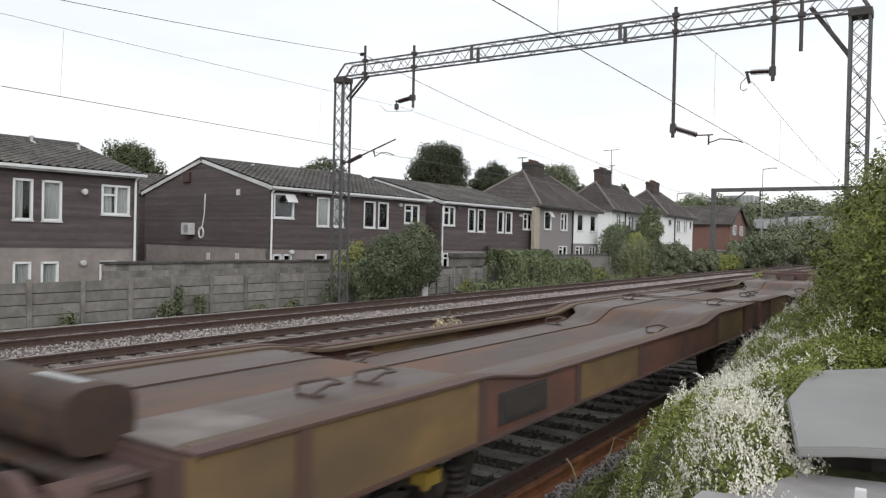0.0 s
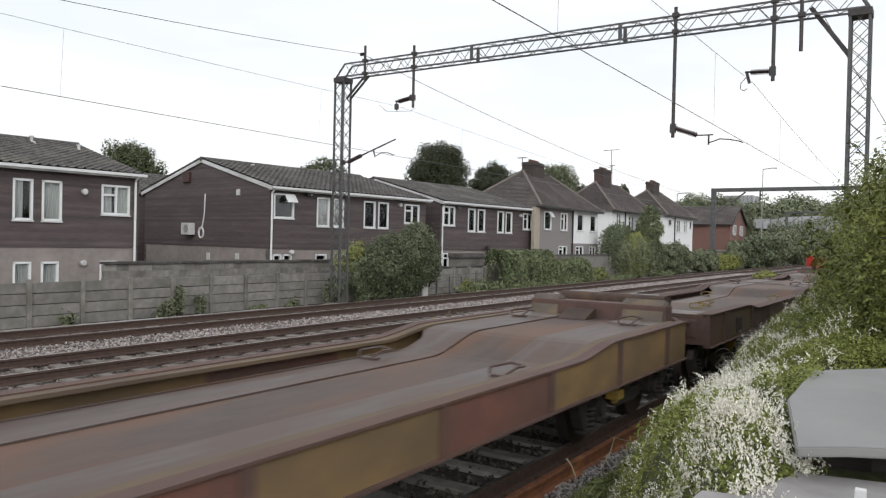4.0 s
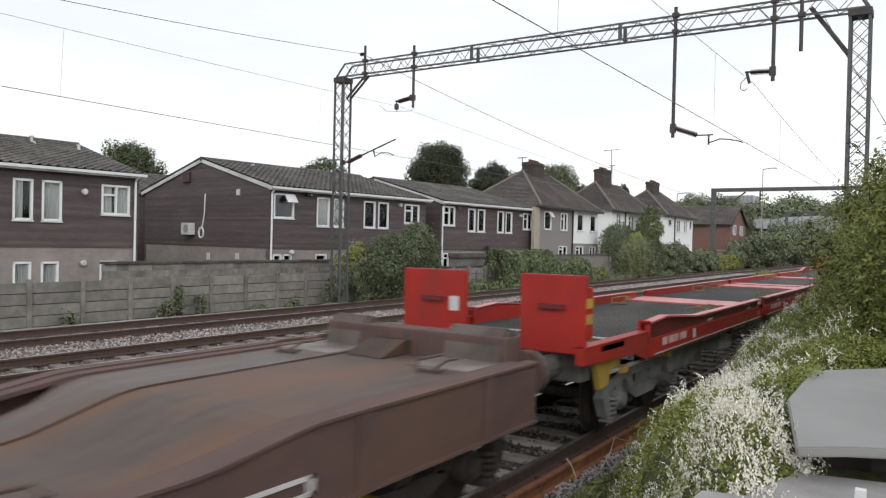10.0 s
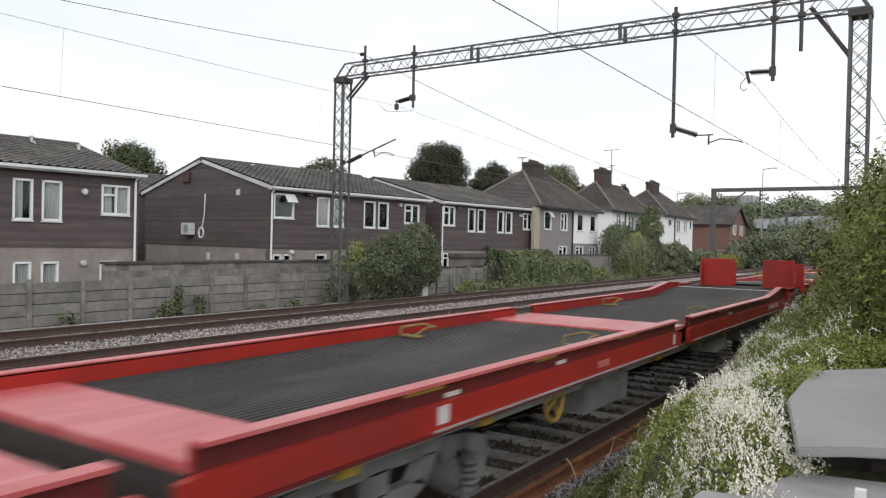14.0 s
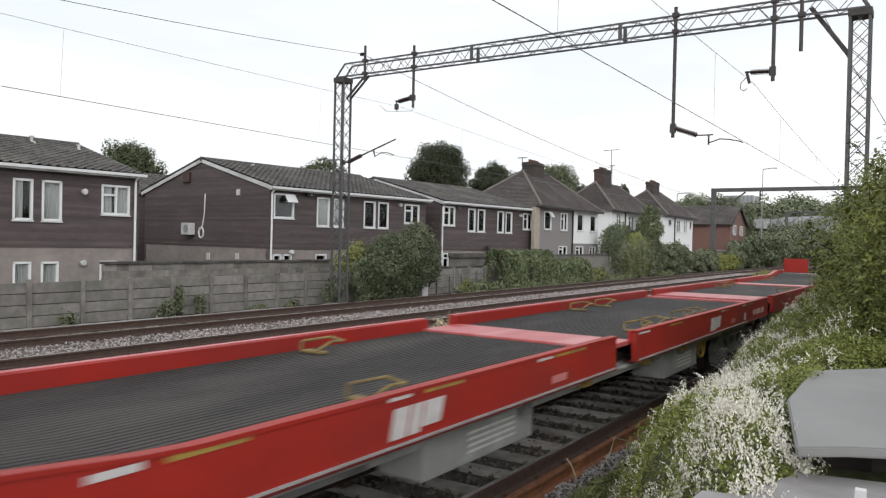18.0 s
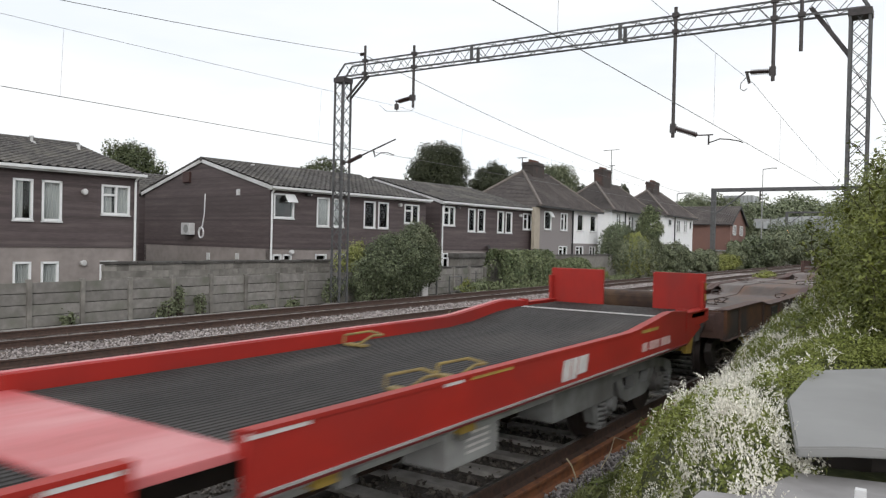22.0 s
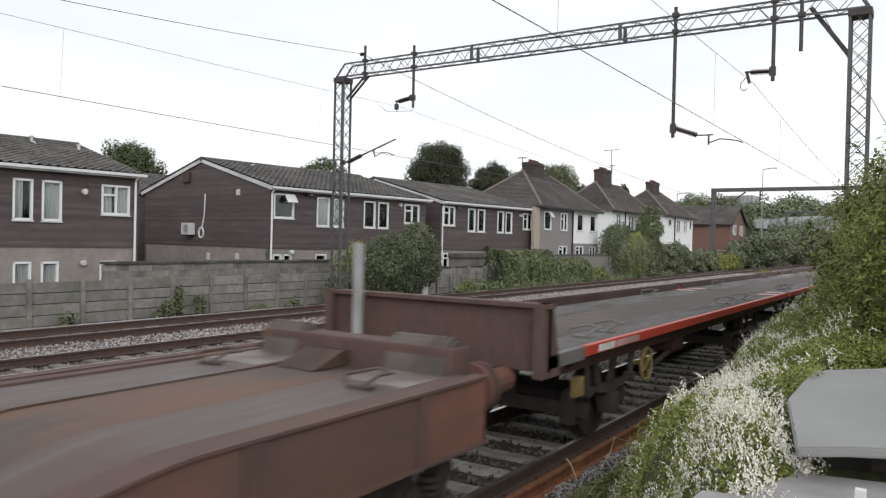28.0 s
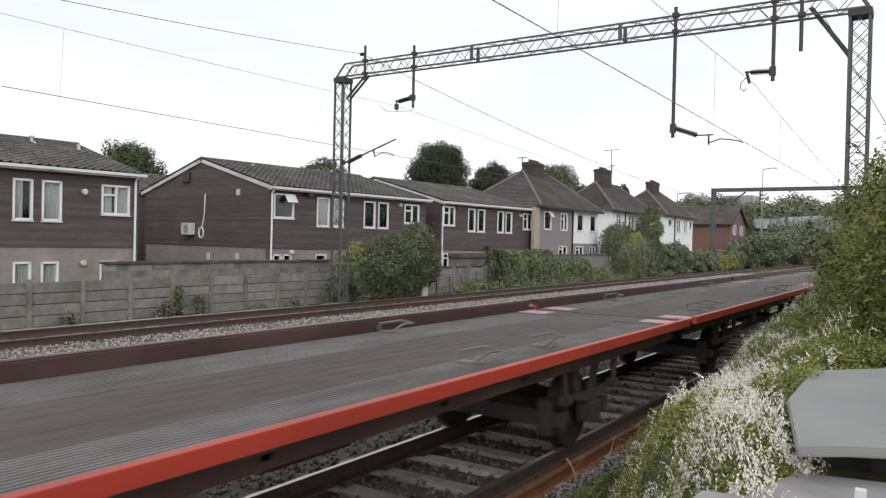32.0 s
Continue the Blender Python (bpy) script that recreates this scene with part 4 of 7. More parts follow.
UP_3 = [(11.85, 12.90, 3.15, 4.24, "fan", None), (14.12, 14.83, 2.86, 4.22, "plain", "net"), (15.06, 15.79, 2.86, 4.22, "plain", "net"), (17.08, 17.76, 2.86, 4.20, "plain", None),
        (17.95, 18.67, 2.86, 4.18, "plain", None), (19.90, 20.95, 3.13, 4.18, "fan", "net")]
LOW_3 = [(11.9, 12.85, 0.75, 1.6, "fan", None)]
terrace(-17.0, -6.12, UP_1, LOW_1, -0.8, extra_1, "two-storey terrace end in dark brown boarding over taupe render")
terrace(-0.08, 10.35, UP_2, LOW_2, -0.8, extra_2, "two-storey terrace with brown boarded gable and white-framed windows")
terrace(11.62, 21.15, UP_3, LOW_3, -0.8, extra_3, "two-storey brown boarded terrace with a hooded gable end")
# low link roof seen between the first two blocks
link = thing("rear_block", ROW @ pose(-13.5, -6.5, 0), "grey tiled rear house roof between the terraces", "house", "houses by the line")
part("wall", boxes((-6, 0, 0, 12.0, -0.8, 4.5)), CLADDING, link)
tile_roof("roof_slope", link, TILE, -0.2, 12.2, 0.3, 4.5, -3, 6.0)
tile_roof("roof_slope", link, TILE, -0.2, 12.2, -6.3, 4.5, -3, 6.0)


def semi(y0, y1, x, eave, ridge, depth, halves, label, chimney_y, ridge_in, brick_low=True, chimney=(0.85, 1.0), oy=0.4):
    """A pair of hipped-roof houses; halves gives each front's (y0, y1, material)."""
    t = thing("semi_detached_house", pose(x, 0, 0), label, "house", "houses by the line")
    for a, b, m, wins in halves:
        up = bmesh.new()
        split = 2.32
        strip_wall(up, a, b, split, eave, [w[:4] for w in wins if w[2] > split], 3.5, 0.0, tilt=0.0)
        part("wall_front", up, m, t)
        lo = bmesh.new()
        strip_wall(lo, a, b, -0.8, split, [w[:4] for w in wins if w[2] < split], 3.0, 0.015, tilt=0.0)
        part("wall_front_low", lo, PEBBLE if brick_low else m, t)
        for w in wins:
            window(t, *w[:4], style=w[4], curtain=w[5], fw=0.07)
    ends = (halves[0][2], halves[-1][2])
    part("wall_end", boxes((-depth, -0.22, y0, y0 + 0.22, -0.8, eave)), ends[0], t)
    part("wall_end", boxes((-depth, -0.22, y1 - 0.22, y1, -0.8, eave)), ends[1], t)
    part("wall_back", boxes((-depth, -depth + 0.2, y0, y1, -0.8, eave)), PEBBLE, t)
    o = 0.4
    tile_roof("roof_slope", t, TILE_BROWN, y0 - oy, y1 + oy, o, eave - 0.05, -depth / 2, ridge, 0.24, 0.22, ridge_in + oy, ridge_in + oy)
    tile_roof("roof_slope", t, TILE_BROWN, y0 - oy, y1 + oy, -depth - o, eave - 0.05, -depth / 2, ridge, 0.24, 0.22, ridge_in + oy, ridge_in + oy)
    for s in (0, 1):
        b = bmesh.new()
        ye, yr = (y0 - oy, y0 + ridge_in) if s == 0 else (y1 + oy, y1 - ridge_in)
        n = 26
        prev = None
        for i in range(n):
            for end in (0, 1):
                f = (i + end) / n
                lift = 0.03 if end == 0 else 0
                yy = ye + (yr - ye) * f
                xa, xb = o + (-depth / 2 - o) * f, -depth - o + (depth / 2 + o) * f
                row = [b.verts.new((xa + (xb - xa) * j / 24, yy + (-lift if s == 0 else lift), eave - 0.05 + (ridge - eave + 0.05) * f + lift * 0.5)) for j in range(25)]
                if prev:
                    for j in range(24):
                        q = (prev[j], prev[j + 1], row[j + 1], row[j])
                        b.faces.new(q if s == 1 else q[::-1])
                prev = row
        bmesh.ops.recalc_face_normals(b, faces=b.faces)
        part("hip_slope", b, TILE_BROWN, t)
        h = bmesh.new()
        rod(h, (o, ye, eave), (-depth / 2, yr, ridge + 0.05), 0.10, 8)
        rod(h, (-depth - o, ye, eave), (-depth / 2, yr, ridge + 0.05), 0.10, 8)
        part("hip_tiles", h, mat_hip, t, "paler mortared hip tiles")
    r = bmesh.new()
    rod(r, (-depth / 2, y0 + ridge_in, ridge + 0.04), (-depth / 2, y1 - ridge_in, ridge + 0.04), 0.11, 8)
    part("ridge_tiles", r, TILE_BROWN, t)
    g = bmesh.new()
    box(g, o - 0.06, o + 0.06, y0 - oy, y1 + oy, eave - 0.14, eave - 0.04)
    part("gutter", g, PIPE_DARK, t)
    c = bmesh.new()
    cx, cz = -depth / 2 + 0.05, ridge - 0.9
    cw, tall = chimney
    box(c, cx - 0.42, cx + 0.42, chimney_y - cw, chimney_y + cw, cz, ridge + tall - 0.24)
    box(c, cx - 0.48, cx + 0.48, chimney_y - cw - 0.06, chimney_y + cw + 0.06, ridge + tall - 0.24, ridge + tall - 0.12)
    box(c, cx - 0.42, cx + 0.42, chimney_y - cw, chimney_y + cw, ridge + tall - 0.12, ridge + tall)
    ch = part("chimney", c, mat_chimney, t, "sooty brick chimney stack")
    for k in (-0.66, -0.22, 0.22, 0.66):
        p = bmesh.new()
        rod(p, (cx, chimney_y + k * cw, ridge + tall), (cx, chimney_y + k * cw, ridge + tall + 0.2), 0.12, 8, 0.10)
        part("chimney_pot", p, mat_pot, ch)
    for yy in (halves[0][1],):
        b = bmesh.new()
        rod(b, (0.08, yy, -0.6), (0.08, yy, eave - 0.1), 0.06, 8)
        part("drainpipe", b, PIPE_DARK, t, "black drainpipe")
    return t


mat_hip = mat("hip_mortar", (0.20, 0.175, 0.16), (0.14, 0.12, 0.11), 0.9, scale=6)
mat_chimney = mat("sooty_brick", (0.075, 0.062, 0.058), (0.05, 0.043, 0.041), 0.95, scale=14, bump=0.4, third=(0.10, 0.06, 0.052), third_scale=1.2)
mat_pot = mat("clay_pot", (0.14, 0.06, 0.045), (0.09, 0.045, 0.035), 0.9, scale=5)
WIN_A = [(45.34, 46.42, 3.20, 4.42, "open", None), (47.92, 49.06, 3.20, 4.42, "fan", "net"), (47.67, 49.08, 1.45, 2.12, "fan", None)]
WIN_B = [(50.73, 51.9, 3.22, 4.45, "plain", "net"), (53.15, 54.3, 3.22, 4.45, "plain", "net"), (50.56, 51.95, 1.35, 2.12, "fan", None), (53.1, 54.3, 1.35, 2.12, "fan", None)]
semi(44.15, 54.75, -22.0, 4.75, 7.32, 5.5, [(44.15, 49.85, PEBBLE, WIN_A), (49.85, 54.75, WHITE_WALL, WIN_B)], "hipped pair of houses, one pebble-dashed grey and one painted white", 48.95, 3.25, chimney=(0.9, 0.75), oy=0.08)
cream = thing("cream_wall", pose(-21.85, 43.9, 0), "narrow cream painted wall return beside the terrace", "wall", "", "structure")
part("wall_face", boxes((-0.2, 0, -0.30, 0.50, 1.9, 4.6)), CREAM, cream)
WIN_C = [(60.2, 61.3, 3.7, 4.9, "fan", "net"), (63.1, 64.5, 3.7, 4.8, "fan", "net")]
WIN_D = [(66.6, 67.9, 3.7, 4.8, "fan", "net"), (68.2, 69.1, 3.7, 4.8, "plain", "net")]
semi(59.2, 69.6, -22.6, 5.15, 7.65, 5.0, [(59.2, 62.2, WHITE_WALL, WIN_C[:1]), (62.2, 69.6, WHITE_WALL, WIN_C[1:] + WIN_D)], "white painted hipped pair of houses with a large chimney", 63.15, 2.45, False, (0.95, 1.25))
WIN_E = [(74.6, 75.75, 4.35, 5.0, "plain", None), (77.3, 78.7, 3.75, 5.0, "fan", "net")]
WIN_F = [(79.95, 81.2, 3.75, 5.0, "fan", "net"), (82.1, 83.0, 4.2, 5.0, "plain", None)]
semi(73.5, 83.4, -22.6, 5.35, 7.95, 5.6, [(73.5, 76.6, WHITE_WALL, WIN_E[:1]), (76.6, 83.4, WHITE_WALL, WIN_E[1:] + WIN_F)], "white painted hipped pair of houses farther along the line", 77.9, 2.75, False, (0.95, 1.0))


def brick_house():
    """A red brick house whose ridge runs away from the line, its gable end towards the tracks."""
    t = thing("brick_house", pose(-23.5, 105.0, 0, 0, 0, -90), "red brick house with white-framed gable windows and a tiled roof", "house", "houses by the line")
    eave, ridge, deep, wide = 5.45, 8.05, 9.5, 11.0
    part("wall_front", boxes((-0.25, 0, -wide, -0.25, -0.8, eave)), BRICK_RED, t)
    part("wall_back", boxes((-deep, -deep + 0.25, -wide, -0.25, -0.8, eave)), BRICK_RED, t)
    for y in (-0.25, -wide):
        g = bmesh.new()
        prism(g, [(-deep, -0.8), (0, -0.8), (0, eave), (-deep / 2, ridge - 0.1), (-deep, eave)], "y", y, y + 0.25)
        part("wall_gable", g, BRICK_RED, t)
    tile_roof("roof_slope", t, TILE_BROWN, -wide - 0.2, 0.35, 0.4, eave - 0.1, -deep / 2, ridge, 0.3, 0.3)
    tile_roof("roof_slope", t, TILE_BROWN, -wide - 0.2, 0.35, -deep - 0.4, eave - 0.1, -deep / 2, ridge, 0.3, 0.3)
    for xe in (0.4, -deep - 0.4):
        v = bmesh.new()
        prism(v, [(xe, eave - 0.36), (-deep / 2, ridge - 0.22), (-deep / 2, ridge + 0.0), (xe, eave - 0.12)], "y", 0.27, 0.33)
        part("bargeboard", v, PIPE_DARK, t)
    gut = boxes((0.36, 0.48, -wide, 0.3, eave - 0.2, eave - 0.1))
    part("gutter", gut, PIPE_DARK, t)
    for a, b in ((-3.2, -1.4), (-7.4, -5.6)):
        fr = bmesh.new()
        for q in ((a, a + 0.22, 3.95, 5.35), (b - 0.22, b, 3.95, 5.35), (a, b, 3.95, 4.12), (a, b, 5.18, 5.35), ((a + b) / 2 - 0.09, (a + b) / 2 + 0.09, 3.95, 5.35)):
            box(fr, q[0], q[1], 0.0, 0.08, q[2], q[3])
        w = part("window", fr, UPVC, t, "white framed window")
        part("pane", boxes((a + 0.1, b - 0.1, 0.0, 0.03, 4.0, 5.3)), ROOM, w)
    shed = thing("outbuilding", pose(-22.6, 97.5, -0.8), "pale flat-roofed outbuilding behind the fence", "shed", "")
    part("wall", soft_box(-1.6, 1.6, -1.0, 5.0, 0, 2.6, 0.03), CREAM, shed)
    part("roof", soft_box(-1.75, 1.75, -1.2, 5.2, 2.6, 2.75, 0.02), PALE_BOX, shed)


brick_house()


# ---- planting ----
def blob_points(rng, n, centre, radii, shell=0.55, lumps=7, lump=0.42, flat=False):
    """Points through an uneven crown: rounded clumps of many sizes about a core, each denser at its skin, with stray sprigs."""
    c, r = np.array(centre, float), np.array(radii, float)
    lumps = int(lumps * 1.8) + 6
    i = np.arange(lumps) + 0.5
    up, turn = 1 - 2 * i / lumps, i * 2.39996
    k = np.stack([np.cos(turn) * np.sqrt(1 - up * up), np.sin(turn) * np.sqrt(1 - up * up), up], 1) + rng.normal(0, 0.22, (lumps, 3))
    k /= np.linalg.norm(k, axis=1, keepdims=True)
    far = rng.uniform(0.50, 0.80, lumps)
    size = lump * rng.uniform(0.5, 0.95, lumps)
    size = np.minimum(size, 1.08 - far)
    offs = k * far[:, None]
    core = rng.random(n) < 0.16
    w = size ** 1.7
    which = rng.choice(lumps, n, p=w / w.sum())
    d = rng.normal(0, 1, (n, 3))
    d /= np.linalg.norm(d, axis=1, keepdims=True)
    rad = size[which] * (shell + (1 - shell) * rng.random(n)) ** 0.5
    stray = rng.random(n) < 0.07
    rad[stray] *= rng.uniform(1.05, 1.45, stray.sum())
    p = offs[which] + d * rad[:, None] + rng.normal(0, 0.02, (n, 3))
    p[core] = d[core] * 0.62
    return c + p * r, d


def limb_tree(x, y, z0, height, crown_r, crown_h, leaf, label, seed, n=5200, size=0.28, trunk=0.22, lumps=26):
    rng = np.random.default_rng(seed)
    t = thing("tree", pose(x, y, z0), label, "tree", "trees behind the houses")
    bm = bmesh.new()
    top = height - crown_h * 0.35
    rod(bm, (0, 0, -0.3), (0.1, 0.05, top * 0.55), trunk, 8, trunk * 0.7)
    rod(bm, (0.1, 0.05, top * 0.55), (0.0, 0.1, top), trunk * 0.7, 8, trunk * 0.25)
    for k in range(8):
        a = k * 2.4
        f = 0.45 + 0.06 * k
        rod(bm, (0.05, 0.05, top * f), (crown_r * 0.65 * math.cos(a), crown_r * 0.65 * math.sin(a), top * f + crown_h * 0.25), trunk * 0.3, 6, trunk * 0.1)
    part("trunk", bm, BARK, t)
    p, d = blob_points(rng, n, (0, 0, height - crown_h / 2), (crown_r, crown_r, crown_h / 2), 0.3, lumps, 0.36)
    quad_cloud("crown", p, d + np.array([0, 0, 0.4]), rng.uniform(0.6, 1.3, n) * size, 0.75, leaf, parent=t, rng=rng)
    return t


def shrub(name, x, y, z0, rx, ry, h, leaf, label, seed, n=5000, size=0.1, category="bush", second=None, lumps=11):
    rng = np.random.default_rng(seed)
    t = thing(name, pose(x, y, z0), label, category, "bushes by the line")
    for k in range(5):
        a = k * 1.26
        bm = bmesh.new()
        rod(bm, (0.08 * math.cos(a), 0.08 * math.sin(a), -0.1), (rx * 0.45 * math.cos(a), ry * 0.45 * math.sin(a), h * 0.7), 0.04, 5, 0.012)
        part("stem", bm, BARK, t)
    p, d = blob_points(rng, n, (0, 0, h * 0.48), (rx, ry, h * 0.52), 0.45, lumps, 0.40)
    p[:, 2] = np.maximum(p[:, 2], 0.02)
    up = rng.random(n) < 0.10
    p[up] += d[up] * rng.uniform(0.05, 0.28, (up.sum(), 1)) * np.array([0.6, 0.6, 1.0])
    quad_cloud("foliage", p, d + np.array([0, 0, 0.35]), rng.uniform(0.6, 1.4, n) * size, 0.7, leaf, parent=t, rng=rng)
    if second:
        mat2, c, r, m = second
        p, d = blob_points(rng, m, c, r, 0.5, 6, 0.5)
        quad_cloud("sprays", p, d + np.array([0, 0, 0.4]), rng.uniform(0.6, 1.3, m) * size, 0.6, mat2, parent=t, rng=rng)
    return t


# the bush beside the lattice mast, with a yellow shrub behind it
shrub("bush", -19.9, 26.8, -0.35, 1.15, 2.95, 3.35, LEAF_DARK, "dense dark green bush with pale sprays beside the mast", 11, 44000, 0.08, lumps=24)
shrub("bush", -19.9, 27.9, 0.6, 0.85, 1.9, 2.75, LEAF_BUSH, "taller grey-green sprays of the bush beside the mast", 14, 15000, 0.085, lumps=14)
shrub("bush", -19.9, 24.6, -0.35, 0.6, 1.6, 1.95, LEAF_DARK, "low dark skirt of the bush beside the mast", 15, 9000, 0.08, lumps=12)
shrub("bush", -20.75, 24.5, -0.35, 0.4, 1.35, 2.6, LEAF_PALE, "yellow-green shrub behind the fence", 12, 11000, 0.075, lumps=12)
shrub("weed_clump", -19.9, 22.3, -0.35, 0.3, 0.6, 1.2, LEAF_BUSH, "dark weeds against the concrete fence", 13, 900, 0.1, "weeds")
for i, (x, y, w, h, m) in enumerate(((-20.2, 14.9, 0.5, 0.7, LEAF_BUSH), (-20.25, 16.2, 0.25, 0.9, LEAF_BUSH), (-20.25, 15.4, 0.2, 1.15, LEAF_BUSH), (-20.2, 11.7, 0.25, 0.45, LEAF_BUSH), (-20.1, 20.3, 0.4, 0.4, LEAF_BUSH),
                                     (-20.1, 18.6, 0.5, 0.3, LEAF_BUSH), (-19.4, 31.5, 0.8, 0.9, LEAF_YELLOW), (-19.6, 33.2, 0.8, 1.0, LEAF_BUSH))):
    shrub("weed_clump", x, y, -0.4, 0.2, w, h, m, "straggling green weeds at the foot of the fence", 20 + i, 500, 0.08, "weeds", lumps=6)
# ivy over the boundary wall and the bushes beyond it
def draped(name, x, y0, y1, depth, h, leaf, label, seed, n, size):
    """Ivy hanging in curtains over a wall: a boxy, uneven bank of leaves."""
    rng = np.random.default_rng(seed)
    t = thing(name, pose(x, (y0 + y1) / 2, -0.4), label, "ivy", "bushes by the line")
    half = (y1 - y0) / 2
    for k in range(6):
        bm = bmesh.new()
        rod(bm, (0.1, -half + (k + 0.5) * half / 3, 0), (0.0, -half + (k + 0.7) * half / 3, h * 0.8), 0.03, 5, 0.012)
        part("stem", bm, BARK, t)
    y = rng.uniform(-half, half, n)
    f = rng.uniform(-0.1, math.pi * 0.75, n)
    c, s = np.cos(f), np.clip(np.sin(f), 0, 1)
    top = np.array([h * (0.94 + 0.16 * noise.noise((a * 0.45, seed, 0.0)) + 0.10 * noise.noise((a * 1.9, seed, 2.0))) for a in y])
    top *= np.clip((half - np.abs(y)) / 0.5, 0, 1) ** 0.4
    cur = np.array([1 + 0.28 * noise.noise((a * 1.6, b * 0.7, seed)) + 0.22 * noise.noise((a * 4.5, b * 2.2, seed + 5)) for a, b in zip(y, f)])
    px = np.sign(c) * np.abs(c) ** 0.45 * depth * cur
    pz = top * np.maximum(s, 0.02) ** 0.5 * (0.93 + 0.07 * cur)
    p = np.stack([px, y, pz], 1) + rng.normal(0, 0.06, (n, 3))
    p[:, 2] = np.maximum(p[:, 2], 0.02)
    d = np.stack([np.maximum(c, 0.2), rng.normal(0, 0.3, n), s - 0.1], 1)
    quad_cloud("foliage", p, d, rng.uniform(0.6, 1.4, n) * size, 0.75, leaf, parent=t, rng=rng)


def weeping(name, x, y, z0, rx, ry, h, leaf, label, seed, strands, size, second=None):
    """A mound of arching branches whose leafy ends hang down."""
    rng = np.random.default_rng(seed)
    t = thing(name, pose(x, y, z0), label, "bush", "bushes by the line")
    for k in range(7):
        a = k * 0.9
        bm = bmesh.new()
        rod(bm, (0.1 * math.cos(a), 0.1 * math.sin(a), -0.1), (rx * 0.4 * math.cos(a), ry * 0.4 * math.sin(a), h * 0.85), 0.05, 5, 0.015)
        part("stem", bm, BARK, t)
    k = 42
    a = rng.uniform(0, math.tau, strands)
    r0 = rng.uniform(0.0, 0.55, strands)
    r1 = r0 + rng.uniform(0.2, 0.5, strands)
    zt = h * np.clip(1.0 - 0.45 * r0 ** 2 - 0.22 * rng.random(strands), 0.3, 1.05) * np.array([1 + 0.16 * noise.noise((q * 1.3, seed, 0.5)) for q in a])
    drop = rng.uniform(0.35, 0.95, strands)
    u = rng.random((strands, k))
    rr = r0[:, None] + (r1 - r0)[:, None] * np.sqrt(u)
    pz = np.maximum(zt[:, None] * (1 - drop[:, None] * u ** 1.8), 0.03)
    p = np.stack([rr * rx * np.cos(a)[:, None], rr * ry * np.sin(a)[:, None], pz], 2) + rng.normal(0, 0.07, (strands, k, 3))
    d = np.stack([np.cos(a)[:, None] * np.ones((1, k)), np.sin(a)[:, None] * np.ones((1, k)), 0.9 - u], 2)
    yellow = np.zeros(strands, bool)
    if second:
        yellow = (rng.random(strands) < 0.8) & (np.cos(a - second[1]) > 0.35) & (r0 < 0.42)
    for nm, sel, m in (("foliage", ~yellow, leaf), ("sprays", yellow, second[0] if second else leaf)):
        if sel.any():
            q = p[sel].reshape(-1, 3)
            quad_cloud(nm, q, d[sel].reshape(-1, 3), rng.uniform(0.6, 1.4, len(q)) * size, 0.5, m, parent=t, rng=rng)


draped("ivy_hedge", -20.0, 35.3, 41.8, 0.75, 2.25, LEAF_IVY, "dark green ivy heaped over the boundary wall", 31, 30000, 0.11)
draped("ivy_hedge", -20.0, 42.0, 47.8, 0.6, 1.65, LEAF_IVY, "lower ivy trailing along the boundary wall", 32, 16000, 0.11)
weeping("weeping_bush", -20.0, 58.4, -0.4, 1.6, 5.4, 3.4, LEAF_BUSH, "drooping grey-green bush with a yellowish crown", 33, 1700, 0.13, (LEAF_YELLOW, -0.9))
weeping("weeping_bush", -20.9, 56.8, -0.4, 1.0, 5.0, 4.35, LEAF_DARK, "arching dark branches above the hedge", 34, 420, 0.13)
shrub("bush", -19.9, 49.6, -0.4, 0.4, 2.2, 1.2, GRASS, "pale grass and weeds before the wall", 27, 3500, 0.1, "weeds")
limb_tree(-21.0, 64.0, -0.4, 6.5, 1.3, 4.4, LEAF_IVY, "small rounded tree before the white houses", 35, 8000, 0.15, 0.1)
for weed_y, weed_h in ((33.2, 0.75), (36.6, 0.5), (40.2, 0.55), (44.0, 0.6), (53.2, 0.6), (63.5, 0.7)):
    shrub("bush", -19.3, weed_y, -0.4, 0.4, 3.4, weed_h, LEAF_IVY, "low green weeds at the foot of the hedge", 300 + int(weed_y), 2600, 0.09, "weeds")
shrub("bush", -20.2, 69.0, -0.4, 1.5, 5.5, 3.2, LEAF_BUSH, "grey-green bush against the railway boundary", 36, 18000, 0.15)
shrub("bush", -20.2, 79.0, -0.4, 1.5, 5.0, 2.6, LEAF_BUSH, "low bush beside the far portal", 37, 11000, 0.17)
shrub("bush", -19.6, 86.5, -0.4, 0.9, 6.0, 2.0, LEAF_YELLOW, "yellow-green weeds at the foot of the far portal", 29, 6000, 0.17, "weeds")
shrub("bush", -20.4, 94.5, -0.4, 1.4, 5.0, 3.6, LEAF_BUSH, "dark scrub before the brick house", 28, 12000, 0.2)
shrub("bush", -11.2, 62.0, -0.4, 0.7, 3.0, 1.0, LEAF_YELLOW, "tall pale weeds between the tracks", 38, 1600, 0.16, "weeds")
shrub("grass_tuft", -11.2, 17.2, -0.35, 0.3, 0.8, 0.55, STRAW, "dry grass tuft between the tracks", 39, 300, 0.12, "weeds")
for i, (x, y, rx, ry, h) in enumerate(((-19.5, 101, 2.5, 7, 4.5), (-20.5, 115, 4, 8, 6.0), (-18, 128, 4, 9, 6.5), (-21, 142, 6, 10, 8.5), (-15, 150, 5, 10, 5.5), (-11, 165, 4, 10, 5.0), (-8.5, 120, 2, 9, 3.0))):
    shrub("bush", x, y, -0.5, rx, ry, h, LEAF_BUSH if i % 3 else LEAF_DARK, "dark lineside scrub in the distance", 40 + i, 12000, 0.28)
